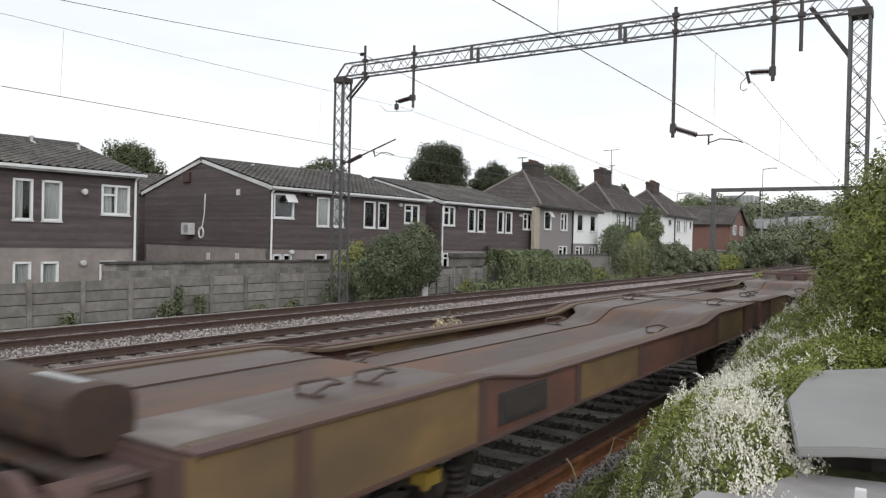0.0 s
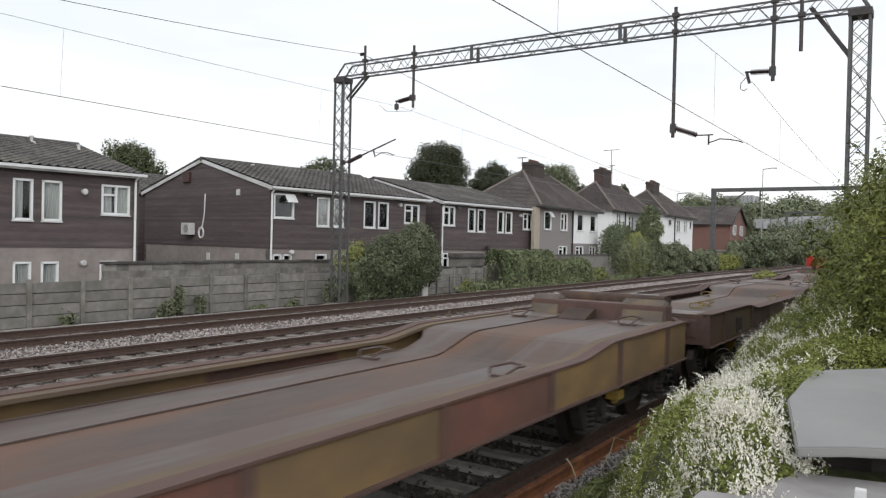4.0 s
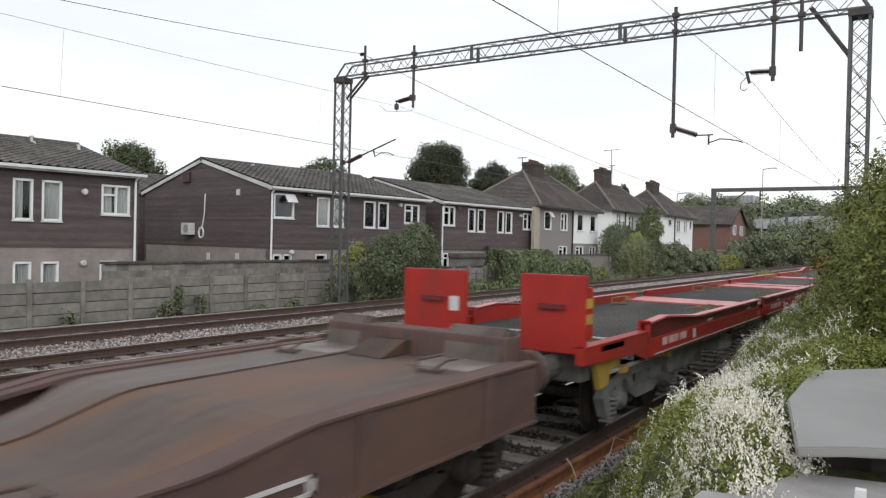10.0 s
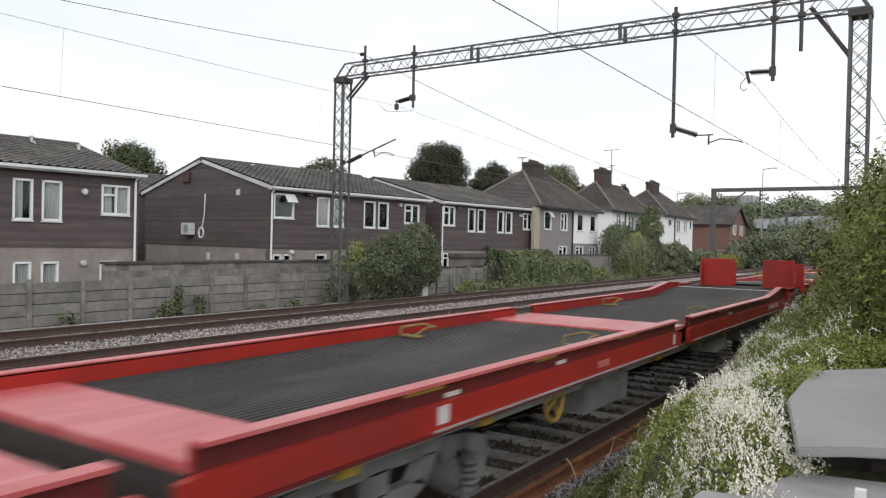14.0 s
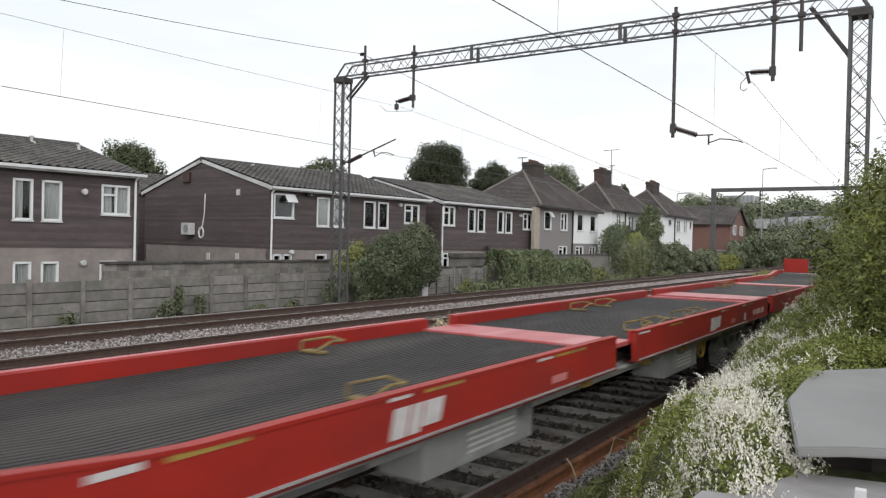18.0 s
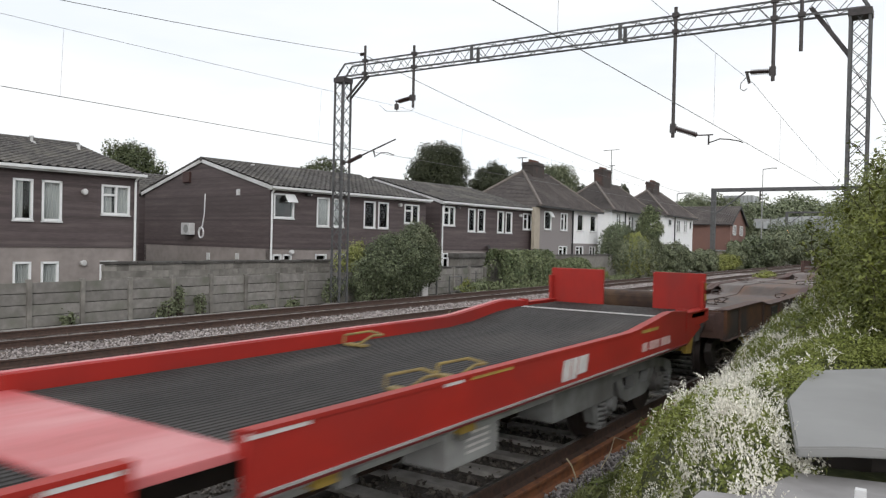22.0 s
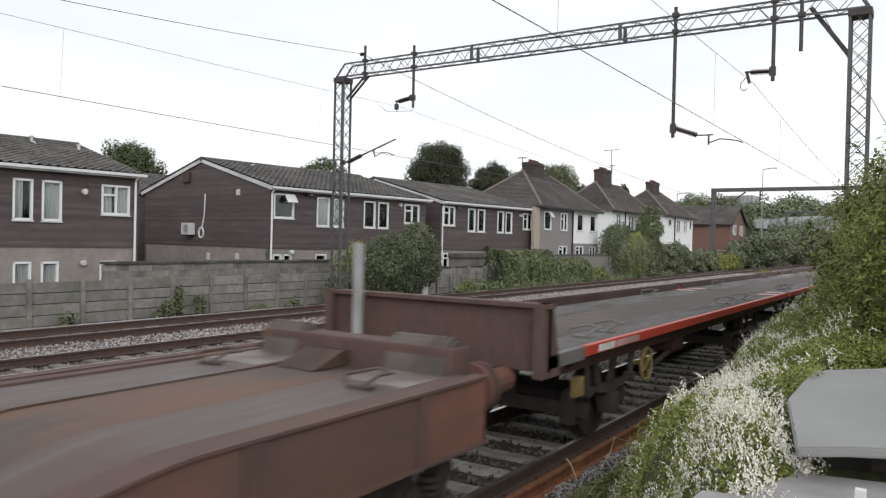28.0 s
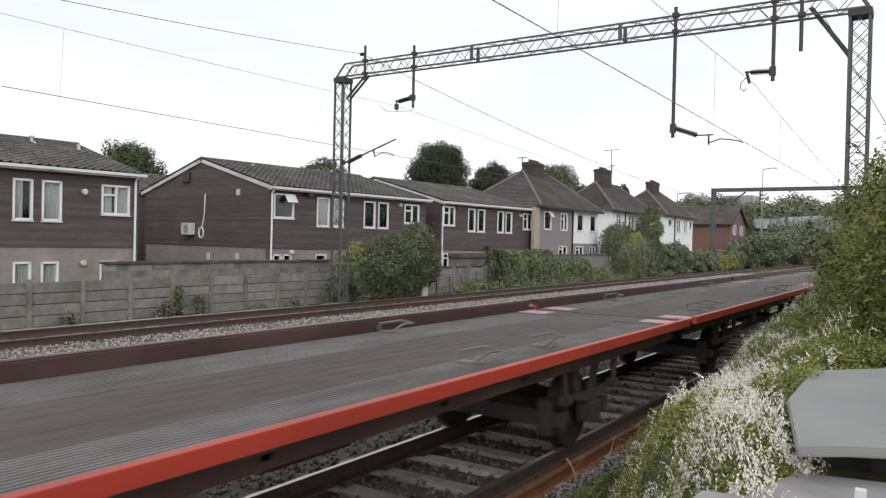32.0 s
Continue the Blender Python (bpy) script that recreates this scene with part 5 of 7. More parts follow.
# trees behind the houses
limb_tree(-45.0, 30.1, -0.5, 9.3, 2.5, 4.9, LEAF_LIGHT, "round dark tree behind the first terrace", 51, 20000, 0.14)
limb_tree(-45.0, 48.4, -0.5, 9.95, 3.1, 4.4, LEAF_LIGHT, "dark tree behind the second terrace", 52, 13000, 0.15)
limb_tree(-45.0, 66.8, -0.5, 13.6, 3.7, 7.4, LEAF_TREE, "tall dark tree above the terrace roofs", 53, 42000, 0.18, lumps=34)
limb_tree(-45.0, 78.8, -0.5, 12.5, 3.1, 6.4, LEAF_TREE, "dark tree above the terrace roofs", 54, 24000, 0.2)
limb_tree(-45.0, 96.6, -0.5, 14.5, 3.3, 8.0, LEAF_BUSH, "green tree behind the hipped houses", 55, 24000, 0.22)
limb_tree(-45.0, 105.4, -0.5, 12.2, 1.5, 5.0, LEAF_TREE, "slim tree behind the hipped houses", 58, 7000, 0.22)
limb_tree(-45.0, 122.5, -0.5, 13.5, 1.5, 6.0, LEAF_TREE, "tree behind the white houses", 56, 7000, 0.24)
limb_tree(-40.0, 38.0, -0.5, 7.3, 1.2, 3.0, LEAF_TREE, "treetop just above the terrace ridge", 57, 7000, 0.16)
for i, (x, y, h, r) in enumerate(((-45.5, 192, 16.0, 5.0), (-52.0, 190, 16.5, 6.5), (-43.5, 205, 14.0, 4.0))):
    limb_tree(x, y, -0.5, h, r, h * 0.72, LEAF_FAR if i % 2 else LEAF_BUSH, "leafy tree before the distant flyover", 60 + i, 22000, 0.36)


def far_wood():
    rng = np.random.default_rng(71)
    pts, dirs = [], []
    for i in range(44):
        x, y = -92 + 2.4 * i + rng.uniform(-2, 2), rng.uniform(258, 320)
        h = rng.uniform(18.0, 22.5) * (y / 290) ** 0.8
        p, d = blob_points(rng, 6500, (x, y, h * 0.52), (8.0, 8.0, h * 0.5), 0.4, 9, 0.45)
        pts.append(p)
        dirs.append(d)
    p, d = np.concatenate(pts), np.concatenate(dirs)
    quad_cloud("woodland", p, d + np.array([0, 0, 0.4]), rng.uniform(0.5, 1.0, len(p)), 0.8, LEAF_FAR, "stuff", "hazy green woodland along the horizon", "woodland", rng=rng)


far_wood()

# the distant road flyover, and the gasholder-like block beyond
fly = thing("road_flyover", pose(0, 228, 0), "pale grey concrete road flyover beyond the line", "bridge", "", "structure")
part("deck", boxes((-160, 340, -1, 9, 8.6, 9.9)), PALE_BOX, fly)
part("parapet", boxes((-160, 340, 8.7, 9.0, 9.9, 11.0)), PALE_BOX, fly)
side = bmesh.new()
prism(side, [(-160, 8.0), (-46, 8.3), (-36, 7.3), (-27, 7.0), (340, 7.0), (340, 11.6), (-29, 11.4), (-36.5, 11.15), (-41.5, 9.8), (-160, 9.6)], "y", -1.4, -1.02)
part("side_screen", side, FLYOVER, fly, "pale sheet parapet along the roadway")
for k in range(34):
    part("screen_post", boxes((-60 + 2.0 * k, -59.85 + 2.0 * k, -1.5, -1.41, 8.0, 9.7 if k < 10 else 11.2)), GALV, fly)
for x in (-130, -95, -60, -30, 0, 40, 90, 150, 220, 300):
    part("pier", soft_box(x - 1.0, x + 1.0, 1.5, 6.5, -0.6, 8.6, 0.1), PALE_BOX, fly)
flats = thing("flat_block", pose(-71, 330, 0), "hazy grey flat-roofed block beyond the trees", "building")
# The wall's pale grey includes the haze of distance.
part("wall", boxes((-6, 6, 0, 14, -0.5, 24.2)), FLYOVER, flats)
for k in range(8):
    part("roof_rib", boxes((-6 + 1.6 * k, -5.5 + 1.6 * k, -0.4, -0.02, 21.8, 24.2)), PALE_BOX, flats)
for x, y, h in ((-20.15, 108.0, 13.4), (-29.5, 101.0, 9.8)):
    lamp = thing("street_lamp", pose(x, y, -0.5), "slim grey street lamp with a short arm", "street lamp", "street lamps")
    b = bmesh.new()
    rod(b, (0, 0, 0), (0, 0, h), 0.09, 8, 0.05)
    part("pole", b, PALE_BOX, lamp)
    b = bmesh.new()
    rod(b, (0, 0, h), (1.1, 0, h + 0.12), 0.05, 6)
    part("arm", b, GALV, lamp)
    part("lantern", soft_box(1.0, 1.7, -0.12, 0.12, h + 0.06, h + 0.2, 0.03), FASCIA, lamp)
GLOW = bpy.data.materials.new("amber_signal")
GLOW.use_nodes = True
GLOW.node_tree.nodes["Principled BSDF"].inputs["Emission Color"].default_value = (1.0, 0.45, 0.08, 1)
GLOW.node_tree.nodes["Principled BSDF"].inputs["Emission Strength"].default_value = 4.0
sig = thing("railway_signal", pose(-28.9, 185, 0), "distant railway signal showing an amber light", "signal")
b = bmesh.new()
rod(b, (0, 0, -0.5), (0, 0, 6.0), 0.12, 8)
part("post", b, STEEL_DARK, sig)
part("head", soft_box(-0.4, 0.4, -0.2, 0.2, 5.6, 7.4, 0.05), PIPE_DARK, sig)
b = bmesh.new()
rod(b, (0, -0.2, 6.2), (0, -0.28, 6.2), 0.32, 12)
part("lens", b, GLOW, sig)


def aerial(x, y, z, h, boom):
    t = thing("tv_aerial", pose(x, y, z), "thin metal television aerial on a rooftop", "aerial", "aerials")
    b = bmesh.new()
    rod(b, (0, 0, -0.4), (0, 0, h), 0.03, 6)
    part("mast", b, GALV, t)
    b = bmesh.new()
    rod(b, (-boom, 0, h), (boom, 0, h + 0.06), 0.02, 5)
    part("boom", b, GALV, t)
    for k in range(6):
        xx = -boom + 2 * boom * k / 5
        part("element", rod(bmesh.new(), (xx, -0.25, h + 0.03), (xx, 0.25, h + 0.03), 0.012, 4), GALV, t)


aerial(-25.1, 65.3, 7.9, 2.95, 0.7)
aerial(-24.75, 47.3, 7.4, 0.85, 0.3)
aerial(-24.9, 65.0, 7.9, 1.5, 0.25)
aerial(-30.0, 33.5, 5.9, 1.0, 0.5)


# ---- the vine-covered bank, the cabinet and the big hedge beside the camera ----
def bank_height(x, y):
    """Height of the bank below the vines."""
    k = np.interp(x, [-3.0, -2.46, -1.98, -1.60, -1.3, -1.0, -0.6, 0.5, 2.0], [-0.3, -0.22, 0.58, 0.90, 1.10, 1.22, 1.26, 1.25, 1.2])
    start = np.interp(x, [-2.8, -2.2, -1.4, -0.6, 1.0], [6.2, 5.3, 3.3, 1.9, 1.2])
    f = np.clip((y - start) / 1.3, 0, 1)
    f = f * f * (3 - 2 * f)
    far = 0.45 * np.clip((y - 7.5) / 4, 0, 1) * np.clip((x + 2.9) / 0.8, 0, 1)
    swell = 0.09 * np.sin(2.1 * x + 1.7 * y) * np.sin(2.3 * y - 1.1 * x) + 0.05 * np.sin(4.7 * x - 3.9 * y)
    return -0.25 + (k + 0.25 + swell * np.clip((x + 2.4) / 0.6, 0, 1)) * f + far * f


def bank():
    xs, ys = np.linspace(-3.0, 3.0, 41), np.linspace(-4.0, 30.0, 120)
    bm = bmesh.new()
    grid = [[bm.verts.new((x, y, float(bank_height(x, y)) - 0.09 + 0.05 * noise.noise((x * 2.5, y * 2.5, 0)))) for x in xs] for y in ys]
    for a, b in zip(grid, grid[1:]):
        for i in range(len(xs) - 1):
            bm.faces.new((a[i], a[i + 1], b[i + 1], b[i]))
    return tagged(part("bank", bm, mat("bank_litter", (0.045, 0.055, 0.018), (0.075, 0.085, 0.03), 0.95, scale=20, bump=0.6), smooth=True), "earth bank smothered by climbing plants", "bank", "", "structure")


bank()


def vine():
    rng = np.random.default_rng(81)
    n = 330000
    y = 1.6 + 15.0 * rng.random(n) ** 1.5
    x = rng.uniform(-2.58, 0.6, n)
    z = bank_height(x, y)
    e = 0.05
    nx = -(bank_height(x + e, y) - bank_height(x - e, y)) / (2 * e)
    ny = -(bank_height(x, y + e) - bank_height(x, y - e)) / (2 * e)
    nor = np.stack([nx, ny, np.ones(n)], 1)
    nor /= np.linalg.norm(nor, axis=1, keepdims=True)
    lump = np.array([noise.noise((a * 1.6, b * 1.6, 3.1)) + 0.6 * noise.noise((a * 4.5, b * 4.5, 7.7)) for a, b in zip(x, y)])
    nor = nor + np.stack([0.9 * np.array([noise.noise((a * 6, b * 6, 1.0)) for a, b in zip(x, y)]), rng.normal(0, 0.5, n), np.zeros(n)], 1)
    p = np.stack([x, y, z], 1) + np.array([-0.25, -0.2, 1.0]) * (0.01 + 0.26 * np.clip(lump + 0.30, 0, 1.2) * rng.random(n) ** 0.6)[:, None]
    keep = ((lump > -0.34) | (rng.random(n) < 0.45)) & ~((x > -0.60) & (y < 6.2) & (y > 3.75)) & ~((x > -0.42) & (y <= 3.75) & (y > 2.2)) & (z > -0.24)
    quad_cloud("climbing_vine", p[keep], nor[keep], rng.uniform(0.5, 1.35, keep.sum()) * 0.0245, 0.5, LEAF_VINE, "stuff", "bright green climbing vine leaves over the bank", "vine", rng=rng)
    # flower sprays: upright feathery spikes standing in bunches
    m = 5200
    y = 2.3 + 10.2 * rng.random(m) ** 1.55
    x = -0.42 - 2.04 * rng.random(m) ** 0.66
    clump = np.array([noise.noise((a * 1.5 + 9, b * 1.3, 1.3)) + 0.6 * noise.noise((a * 4 + 2, b * 4, 5.3)) for a, b in zip(x, y)])
    likely = np.clip(0.46 + 3.2 * clump - 0.34 * np.clip((y - 5.2) / 1.4, 0, 1), 0.03, 1) * np.interp(y, [2, 4.0, 5.0, 9, 12.5], [1.25, 1.05, 0.45, 0.30, 0.1]) * np.interp(x, [-2.45, -2.0, -1.6, -0.8, -0.45], [0.9, 1.3, 1.4, 1.05, 0.6])
    keep = (rng.random(m) < likely) & ~((x > -0.62) & (y < 6.2) & (y > 3.7)) & ~((x > -0.45) & (y <= 3.7))
    x, y = np.repeat(x[keep], 5), np.repeat(y[keep], 5)
    x, y = x + rng.normal(0, 0.045, len(x)), y + rng.normal(0, 0.045, len(x))
    x, y = np.append(x, rng.normal(-0.53, 0.07, 70)), np.append(y, rng.normal(3.66, 0.09, 70))
    z = bank_height(x, y)
    ok = z > -0.12
    x, y, z = x[ok], y[ok], z[ok]
    m = len(x)
    up = np.stack([rng.normal(-0.12, 0.36, m), rng.normal(-0.10, 0.36, m), rng.uniform(0.7, 1.2, m)], 1)
    up /= np.linalg.norm(up, axis=1, keepdims=True)
    bend = rng.normal(0, 0.30, (m, 3))
    high = np.array([noise.noise((a * 1.6, b * 1.6, 3.1)) + 0.6 * noise.noise((a * 4.5, b * 4.5, 7.7)) for a, b in zip(x, y)])
    base = np.stack([x, y, z + 0.035 + 0.25 * np.clip(high + 0.30, 0, 1.2)], 1)
    k = 13
    t = (np.arange(k)[None, :] + rng.random((m, k))) / k
    length = rng.uniform(0.05, 0.11, (m, 1, 1))
    pts = base[:, None, :] + length * (up[:, None, :] * t[:, :, None] + bend[:, None, :] * (t * t)[:, :, None]) + rng.normal(0, 1, (m, k, 3)) * (0.008 * (1.25 - t))[:, :, None]
    ways = up[:, None, :] + 2 * bend[:, None, :] * t[:, :, None]
    wide = rng.uniform(0.013, 0.022, (m, k)) * (1.2 - 0.6 * t)
    quad_cloud("vine_flowers", pts.reshape(-1, 3), rng.normal(0, 1, (m * k, 3)), wide.ravel(), 0.46, FLOWER, "stuff", "feathery cream-white flower sprays of the climbing vine", "flowers", rng=rng, along=ways.reshape(-1, 3))
    # runners creeping over the slab
    m = 260
    ang = rng.uniform(0, math.tau, m)
    rr = 0.17 * np.sqrt(rng.random(m))
    q = np.stack([-0.50 + rr * np.cos(ang) * 0.8, 3.62 + rr * np.sin(ang), 1.31 + 0.05 * rng.random(m)], 1)
    quad_cloud("creeping_runners", q, np.tile([0.0, 0.0, 1.0], (m, 1)), rng.uniform(0.006, 0.011, m), 0.5, LEAF_VINE, "stuff", "green runners of the vine creeping over the slab", "vine", rng=rng)
    # dead runners arching over the far edge of the heap
    dead = bmesh.new()
    for i in range(26):
        q = Vector((-2.15 + rng.normal(0, 0.12), rng.uniform(7.5, 13.5), 0.0))
        q.z = float(bank_height(q.x, q.y)) + 0.15
        way = Vector((rng.normal(-0.35, 0.25), rng.normal(0, 0.5), rng.uniform(0.5, 1.0)))
        for step in range(7):
            nxt = q + way * 0.055
            rod(dead, q, nxt, 0.004, 4)
            way = way + Vector((rng.normal(-0.05, 0.1), rng.normal(0, 0.12), -0.28))
            q = nxt
    tagged(part("dead_runners", dead, BARK), "thin brown dead runners curling above the vine", "vine", "", "stuff")
    # grass at the foot of the bank
    g = 15000
    y = np.where(rng.random(g) < 0.75, rng.uniform(6.0, 9.4, g), 3.0 + 3.0 * rng.random(g))
    x = -2.15 - 0.68 * rng.random(g) ** 1.3 * np.interp(y, [3, 6, 8.5, 9.4], [0.7, 1.0, 0.95, 0.3])
    p = np.stack([x, y, np.maximum(bank_height(x, y), -0.22) + rng.uniform(0.0, 0.20, g) * rng.random(g)], 1)
    quad_cloud("bank_grass", p, np.stack([rng.normal(-1, 0.5, g), rng.normal(0, 0.6, g), np.zeros(g)], 1), rng.uniform(0.10, 0.22, g), 0.12, GRASS, "stuff", "thin green grass at the foot of the bank", "grass", rng=rng)


vine()


def hedge_skin(rng, n, inset=0.0):
    """Points and outward ways over the hedge's lumpy skin, as seen from the line and the path."""
    y = 7.0 + 15.0 * rng.random(n) ** 1.4
    f = rng.uniform(0.0, math.pi / 2, n)
    left = np.interp(y, [7.0, 7.6, 8.6, 11.0, 14.0, 22.0], [0.1, -0.55, -1.02, -1.36, -1.5, -1.3])
    top = np.interp(y, [7.0, 7.8, 9.0, 11.0, 22.0], [1.7, 2.6, 3.15, 3.55, 3.9])
    lump = np.array([0.14 * noise.noise((a * 1.3, b * 2.0, 0.7)) + 0.06 * noise.noise((a * 9.0, b * 13.0, 1.1)) + 0.09 * noise.noise((a * 3.7, b * 5.0, 4.2)) for a, b in zip(y, f)])
    k = 1.0 + lump - inset
    c, s = np.cos(f) ** 0.6, np.sin(f) ** 0.6
    x = 1.5 - (1.5 - left) * c * k
    z = 0.2 + (top - 0.2) * s * k
    d = np.stack([-np.cos(f), np.full(n, -0.35), np.sin(f)], 1)
    return np.stack([x, y, z], 1), d


def hedge():
    rng = np.random.default_rng(91)
    t = thing("hedge", pose(0, 0, 0), "tall overgrown olive-green hedge with loose trailing shoots", "hedge")
    for k in range(14):
        bm = bmesh.new()
        rod(bm, (0.8, 8.0 + k, 0), (0.2 + 0.2 * math.cos(k * 1.7), 8.1 + k, 2.6), 0.05, 6, 0.015)
        part("stem", bm, BARK, t)
    n = 280000
    p, d = hedge_skin(rng, n)
    p = p - d * (rng.random(n) ** 1.3 * 0.34 - 0.03)[:, None] + rng.normal(0, 0.05, (n, 3))
    part_leaf = rng.random(n) < 0.75
    quad_cloud("foliage", p[part_leaf], d[part_leaf] + np.array([0, 0, 0.2]), rng.uniform(0.5, 1.4, part_leaf.sum()) * 0.043, 0.45, LEAF_HEDGE, parent=t, rng=rng)
    quad_cloud("foliage_pale", p[~part_leaf], d[~part_leaf] + np.array([0, 0, 0.2]), rng.uniform(0.5, 1.4, (~part_leaf).sum()) * 0.040, 0.45, LEAF_VINE, parent=t, rng=rng)
    # Dark sheet behind the leaves; the hedge's inner shade is put into its colour.
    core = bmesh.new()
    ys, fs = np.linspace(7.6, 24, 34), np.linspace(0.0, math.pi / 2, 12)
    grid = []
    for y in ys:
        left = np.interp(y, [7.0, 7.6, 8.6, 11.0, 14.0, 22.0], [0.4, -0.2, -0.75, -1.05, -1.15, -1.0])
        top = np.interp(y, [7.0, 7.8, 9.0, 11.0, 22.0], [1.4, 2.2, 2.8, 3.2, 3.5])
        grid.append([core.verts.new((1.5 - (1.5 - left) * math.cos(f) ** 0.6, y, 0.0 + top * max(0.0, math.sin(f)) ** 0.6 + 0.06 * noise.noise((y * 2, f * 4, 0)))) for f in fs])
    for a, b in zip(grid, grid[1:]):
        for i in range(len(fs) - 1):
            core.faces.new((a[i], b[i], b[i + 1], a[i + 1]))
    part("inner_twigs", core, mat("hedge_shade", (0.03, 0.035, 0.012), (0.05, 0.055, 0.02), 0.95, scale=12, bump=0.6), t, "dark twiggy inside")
    sh = bmesh.new()
    sp, sd = [], []
    q, d = hedge_skin(rng, 110)
    for a0, d0 in zip(q, d):
        a = Vector(a0)
        way = Vector(d0) * 0.6 + Vector((0, 0, 0.5))
        for s in range(6):
            b = a + way * rng.uniform(0.05, 0.12) + Vector(rng.normal(0, 0.03, 3))
            way = way * 0.9 + Vector((0, 0, -0.06))
            rod(sh, a, b, 0.004, 4)
            for _ in range(5):
                sp.append(list(b + Vector(rng.normal(0, 0.03, 3))))
                sd.append([0, 0, 1])
            a = b
    tagged(part("shoot_growth", sh, BARK, t), kind="stuff")
    quad_cloud("shoot_leaves", np.array(sp), np.array(sd, float), rng.uniform(0.05, 0.09, len(sp)), 0.5, LEAF_HEDGE, parent=t, rng=rng)
    return t


hedge()


def cabinets():
    t = thing("equipment_cabinet", pose(0, 0, 0), "large grey metal lineside cabinet with a folded lid", "cabinet")
    lid = bmesh.new()
    rim = [(-0.475, 3.39, 1.447), (-0.305, 3.505, 1.452), (0.62, 4.13, 1.425), (0.62, 7.35, 1.425), (-0.35, 5.98, 1.452), (-0.70, 5.62, 1.447), (-0.675, 4.45, 1.447)]
    hi = [lid.verts.new(p) for p in rim]
    lo = [lid.verts.new((x, y, z - 0.045)) for x, y, z in rim]
    for f in ((0, 1, 4, 5, 6), (1, 2, 3, 4)):
        lid.faces.new([hi[i] for i in f])
        lid.faces.new([lo[i] for i in f[::-1]])
    for i in range(7):
        j = (i + 1) % 7
        lid.faces.new((hi[j], hi[i], lo[i], lo[j]))
    bmesh.ops.recalc_face_normals(lid, faces=lid.faces)
    bmesh.ops.bevel(lid, geom=[e for e in lid.edges if len(e.link_faces) == 2 and e.calc_face_angle() > 0.6], offset=0.008, segments=2, affect="EDGES")
    part("lid", lid, CABINET, t, "smooth grey sheet lid")
    body = bmesh.new()
    prism(body, [(-0.25, 4.15), (0.58, 4.75), (0.58, 6.95), (-0.62, 5.55), (-0.58, 4.45)], "z", 0.9, 1.395)
    # Near-black colour paints the shadow below the lid.
    part("body", body, UNDER, t, "dark shaded cabinet side")
    s = thing("concrete_slab", pose(0, 0, 0), "weathered grey slab edging before the cabinet", "slab")
    p = bmesh.new()
    prism(p, [(-0.82, 2.0), (0.9, 2.0), (0.9, 3.70), (-0.16, 3.64), (-0.50, 3.56), (-0.62, 3.10), (-0.775, 3.06)], "z", 1.22, 1.30)
    bmesh.ops.bevel(p, geom=list(p.edges), offset=0.012, segments=2, affect="EDGES")
    part("slab", p, SLAB, s)
    post = thing("white_post", pose(-0.215, 3.05, 1.30), "short square white plastic post", "post")
    part("post", soft_box(-0.018, 0.018, -0.018, 0.018, 0, 0.115, 0.004), FASCIA, post)


cabinets()

stem = thing("dry_stem", pose(-3.02, 7.1, -0.25), "bent straw-coloured dry grass stem", "weeds")
b = bmesh.new()
curve_rod(b, [(0, 0, 0), (-0.02, 0.03, 0.15), (-0.05, 0.0, 0.26), (-0.10, -0.02, 0.33)], 0.008)
curve_rod(b, [(0.05, 0.3, 0), (0.02, 0.9, 0.22), (-0.05, 1.2, 0.30), (0.05, 1.5, 0.20)], 0.006)
part("stalks", b, STRAW, stem)


# ---- the goods train ----
SPEED_T = (0, 2, 4, 6, 8, 10, 13, 16, 19, 22, 25, 28, 30, 32)
SPEED_V = (4.15, 4.48, 4.80, 5.11, 5.38, 5.52, 5.50, 5.63, 5.71, 5.64, 5.50, 5.47, 5.50, 5.50)


def travelled(t):
    """Metres that the train has rolled since the clip's start."""
    d = 0.0
    for a, b, u, v in zip(SPEED_T, SPEED_T[1:], SPEED_V, SPEED_V[1:]):
        if t <= a:
            break
        x = min(t, b) - a
        d += u * x + (v - u) * x * x / (2 * (b - a))
    return d


WAGONS, AXLES = [], []
BRACKET = mat("worn_bracket", (0.125, 0.104, 0.09), (0.085, 0.068, 0.058), 0.75, scale=4, third=(0.20, 0.15, 0.09), third_scale=2)
BRACKET_DARK = mat("dark_worn_bracket", (0.085, 0.068, 0.060), (0.058, 0.046, 0.041), 0.75, scale=4, third=(0.12, 0.10, 0.088), third_scale=2)
RUST_END = mat("ochre_rust", (0.056, 0.031, 0.021), (0.038, 0.023, 0.018), 0.75, scale=4, third=(0.095, 0.054, 0.028), third_scale=2.5)


def wagon(name, start, label, group):
    t = thing(name, pose(TRACK_N, start, 0), label, "goods wagon", group)
    WAGONS.append((t, start))
    return t


def wheelset_mesh(r=0.42):
    bm = bmesh.new()
    rod(bm, (-0.80, 0, 0), (0.80, 0, 0), 0.075, 10)
    for s in (-1, 1):
        rod(bm, (s * 0.69, 0, 0), (s * 0.725, 0, 0), r + 0.03, 28)
        rod(bm, (s * 0.725, 0, 0), (s * 0.81, 0, 0), r, 28)
        rod(bm, (s * 0.805, 0, 0), (s * 0.84, 0, 0), r * 0.42, 16)
        for k in range(4):
            a = k * math.pi / 2 + 0.4
            box(bm, s * 0.80 - 0.014, s * 0.80 + 0.014, 0.27 * math.cos(a) - 0.03, 0.27 * math.cos(a) + 0.03, 0.27 * math.sin(a) - 0.03, 0.27 * math.sin(a) + 0.03)
    return mesh_of(bm, WHEEL)


WHEELSET = wheelset_mesh()


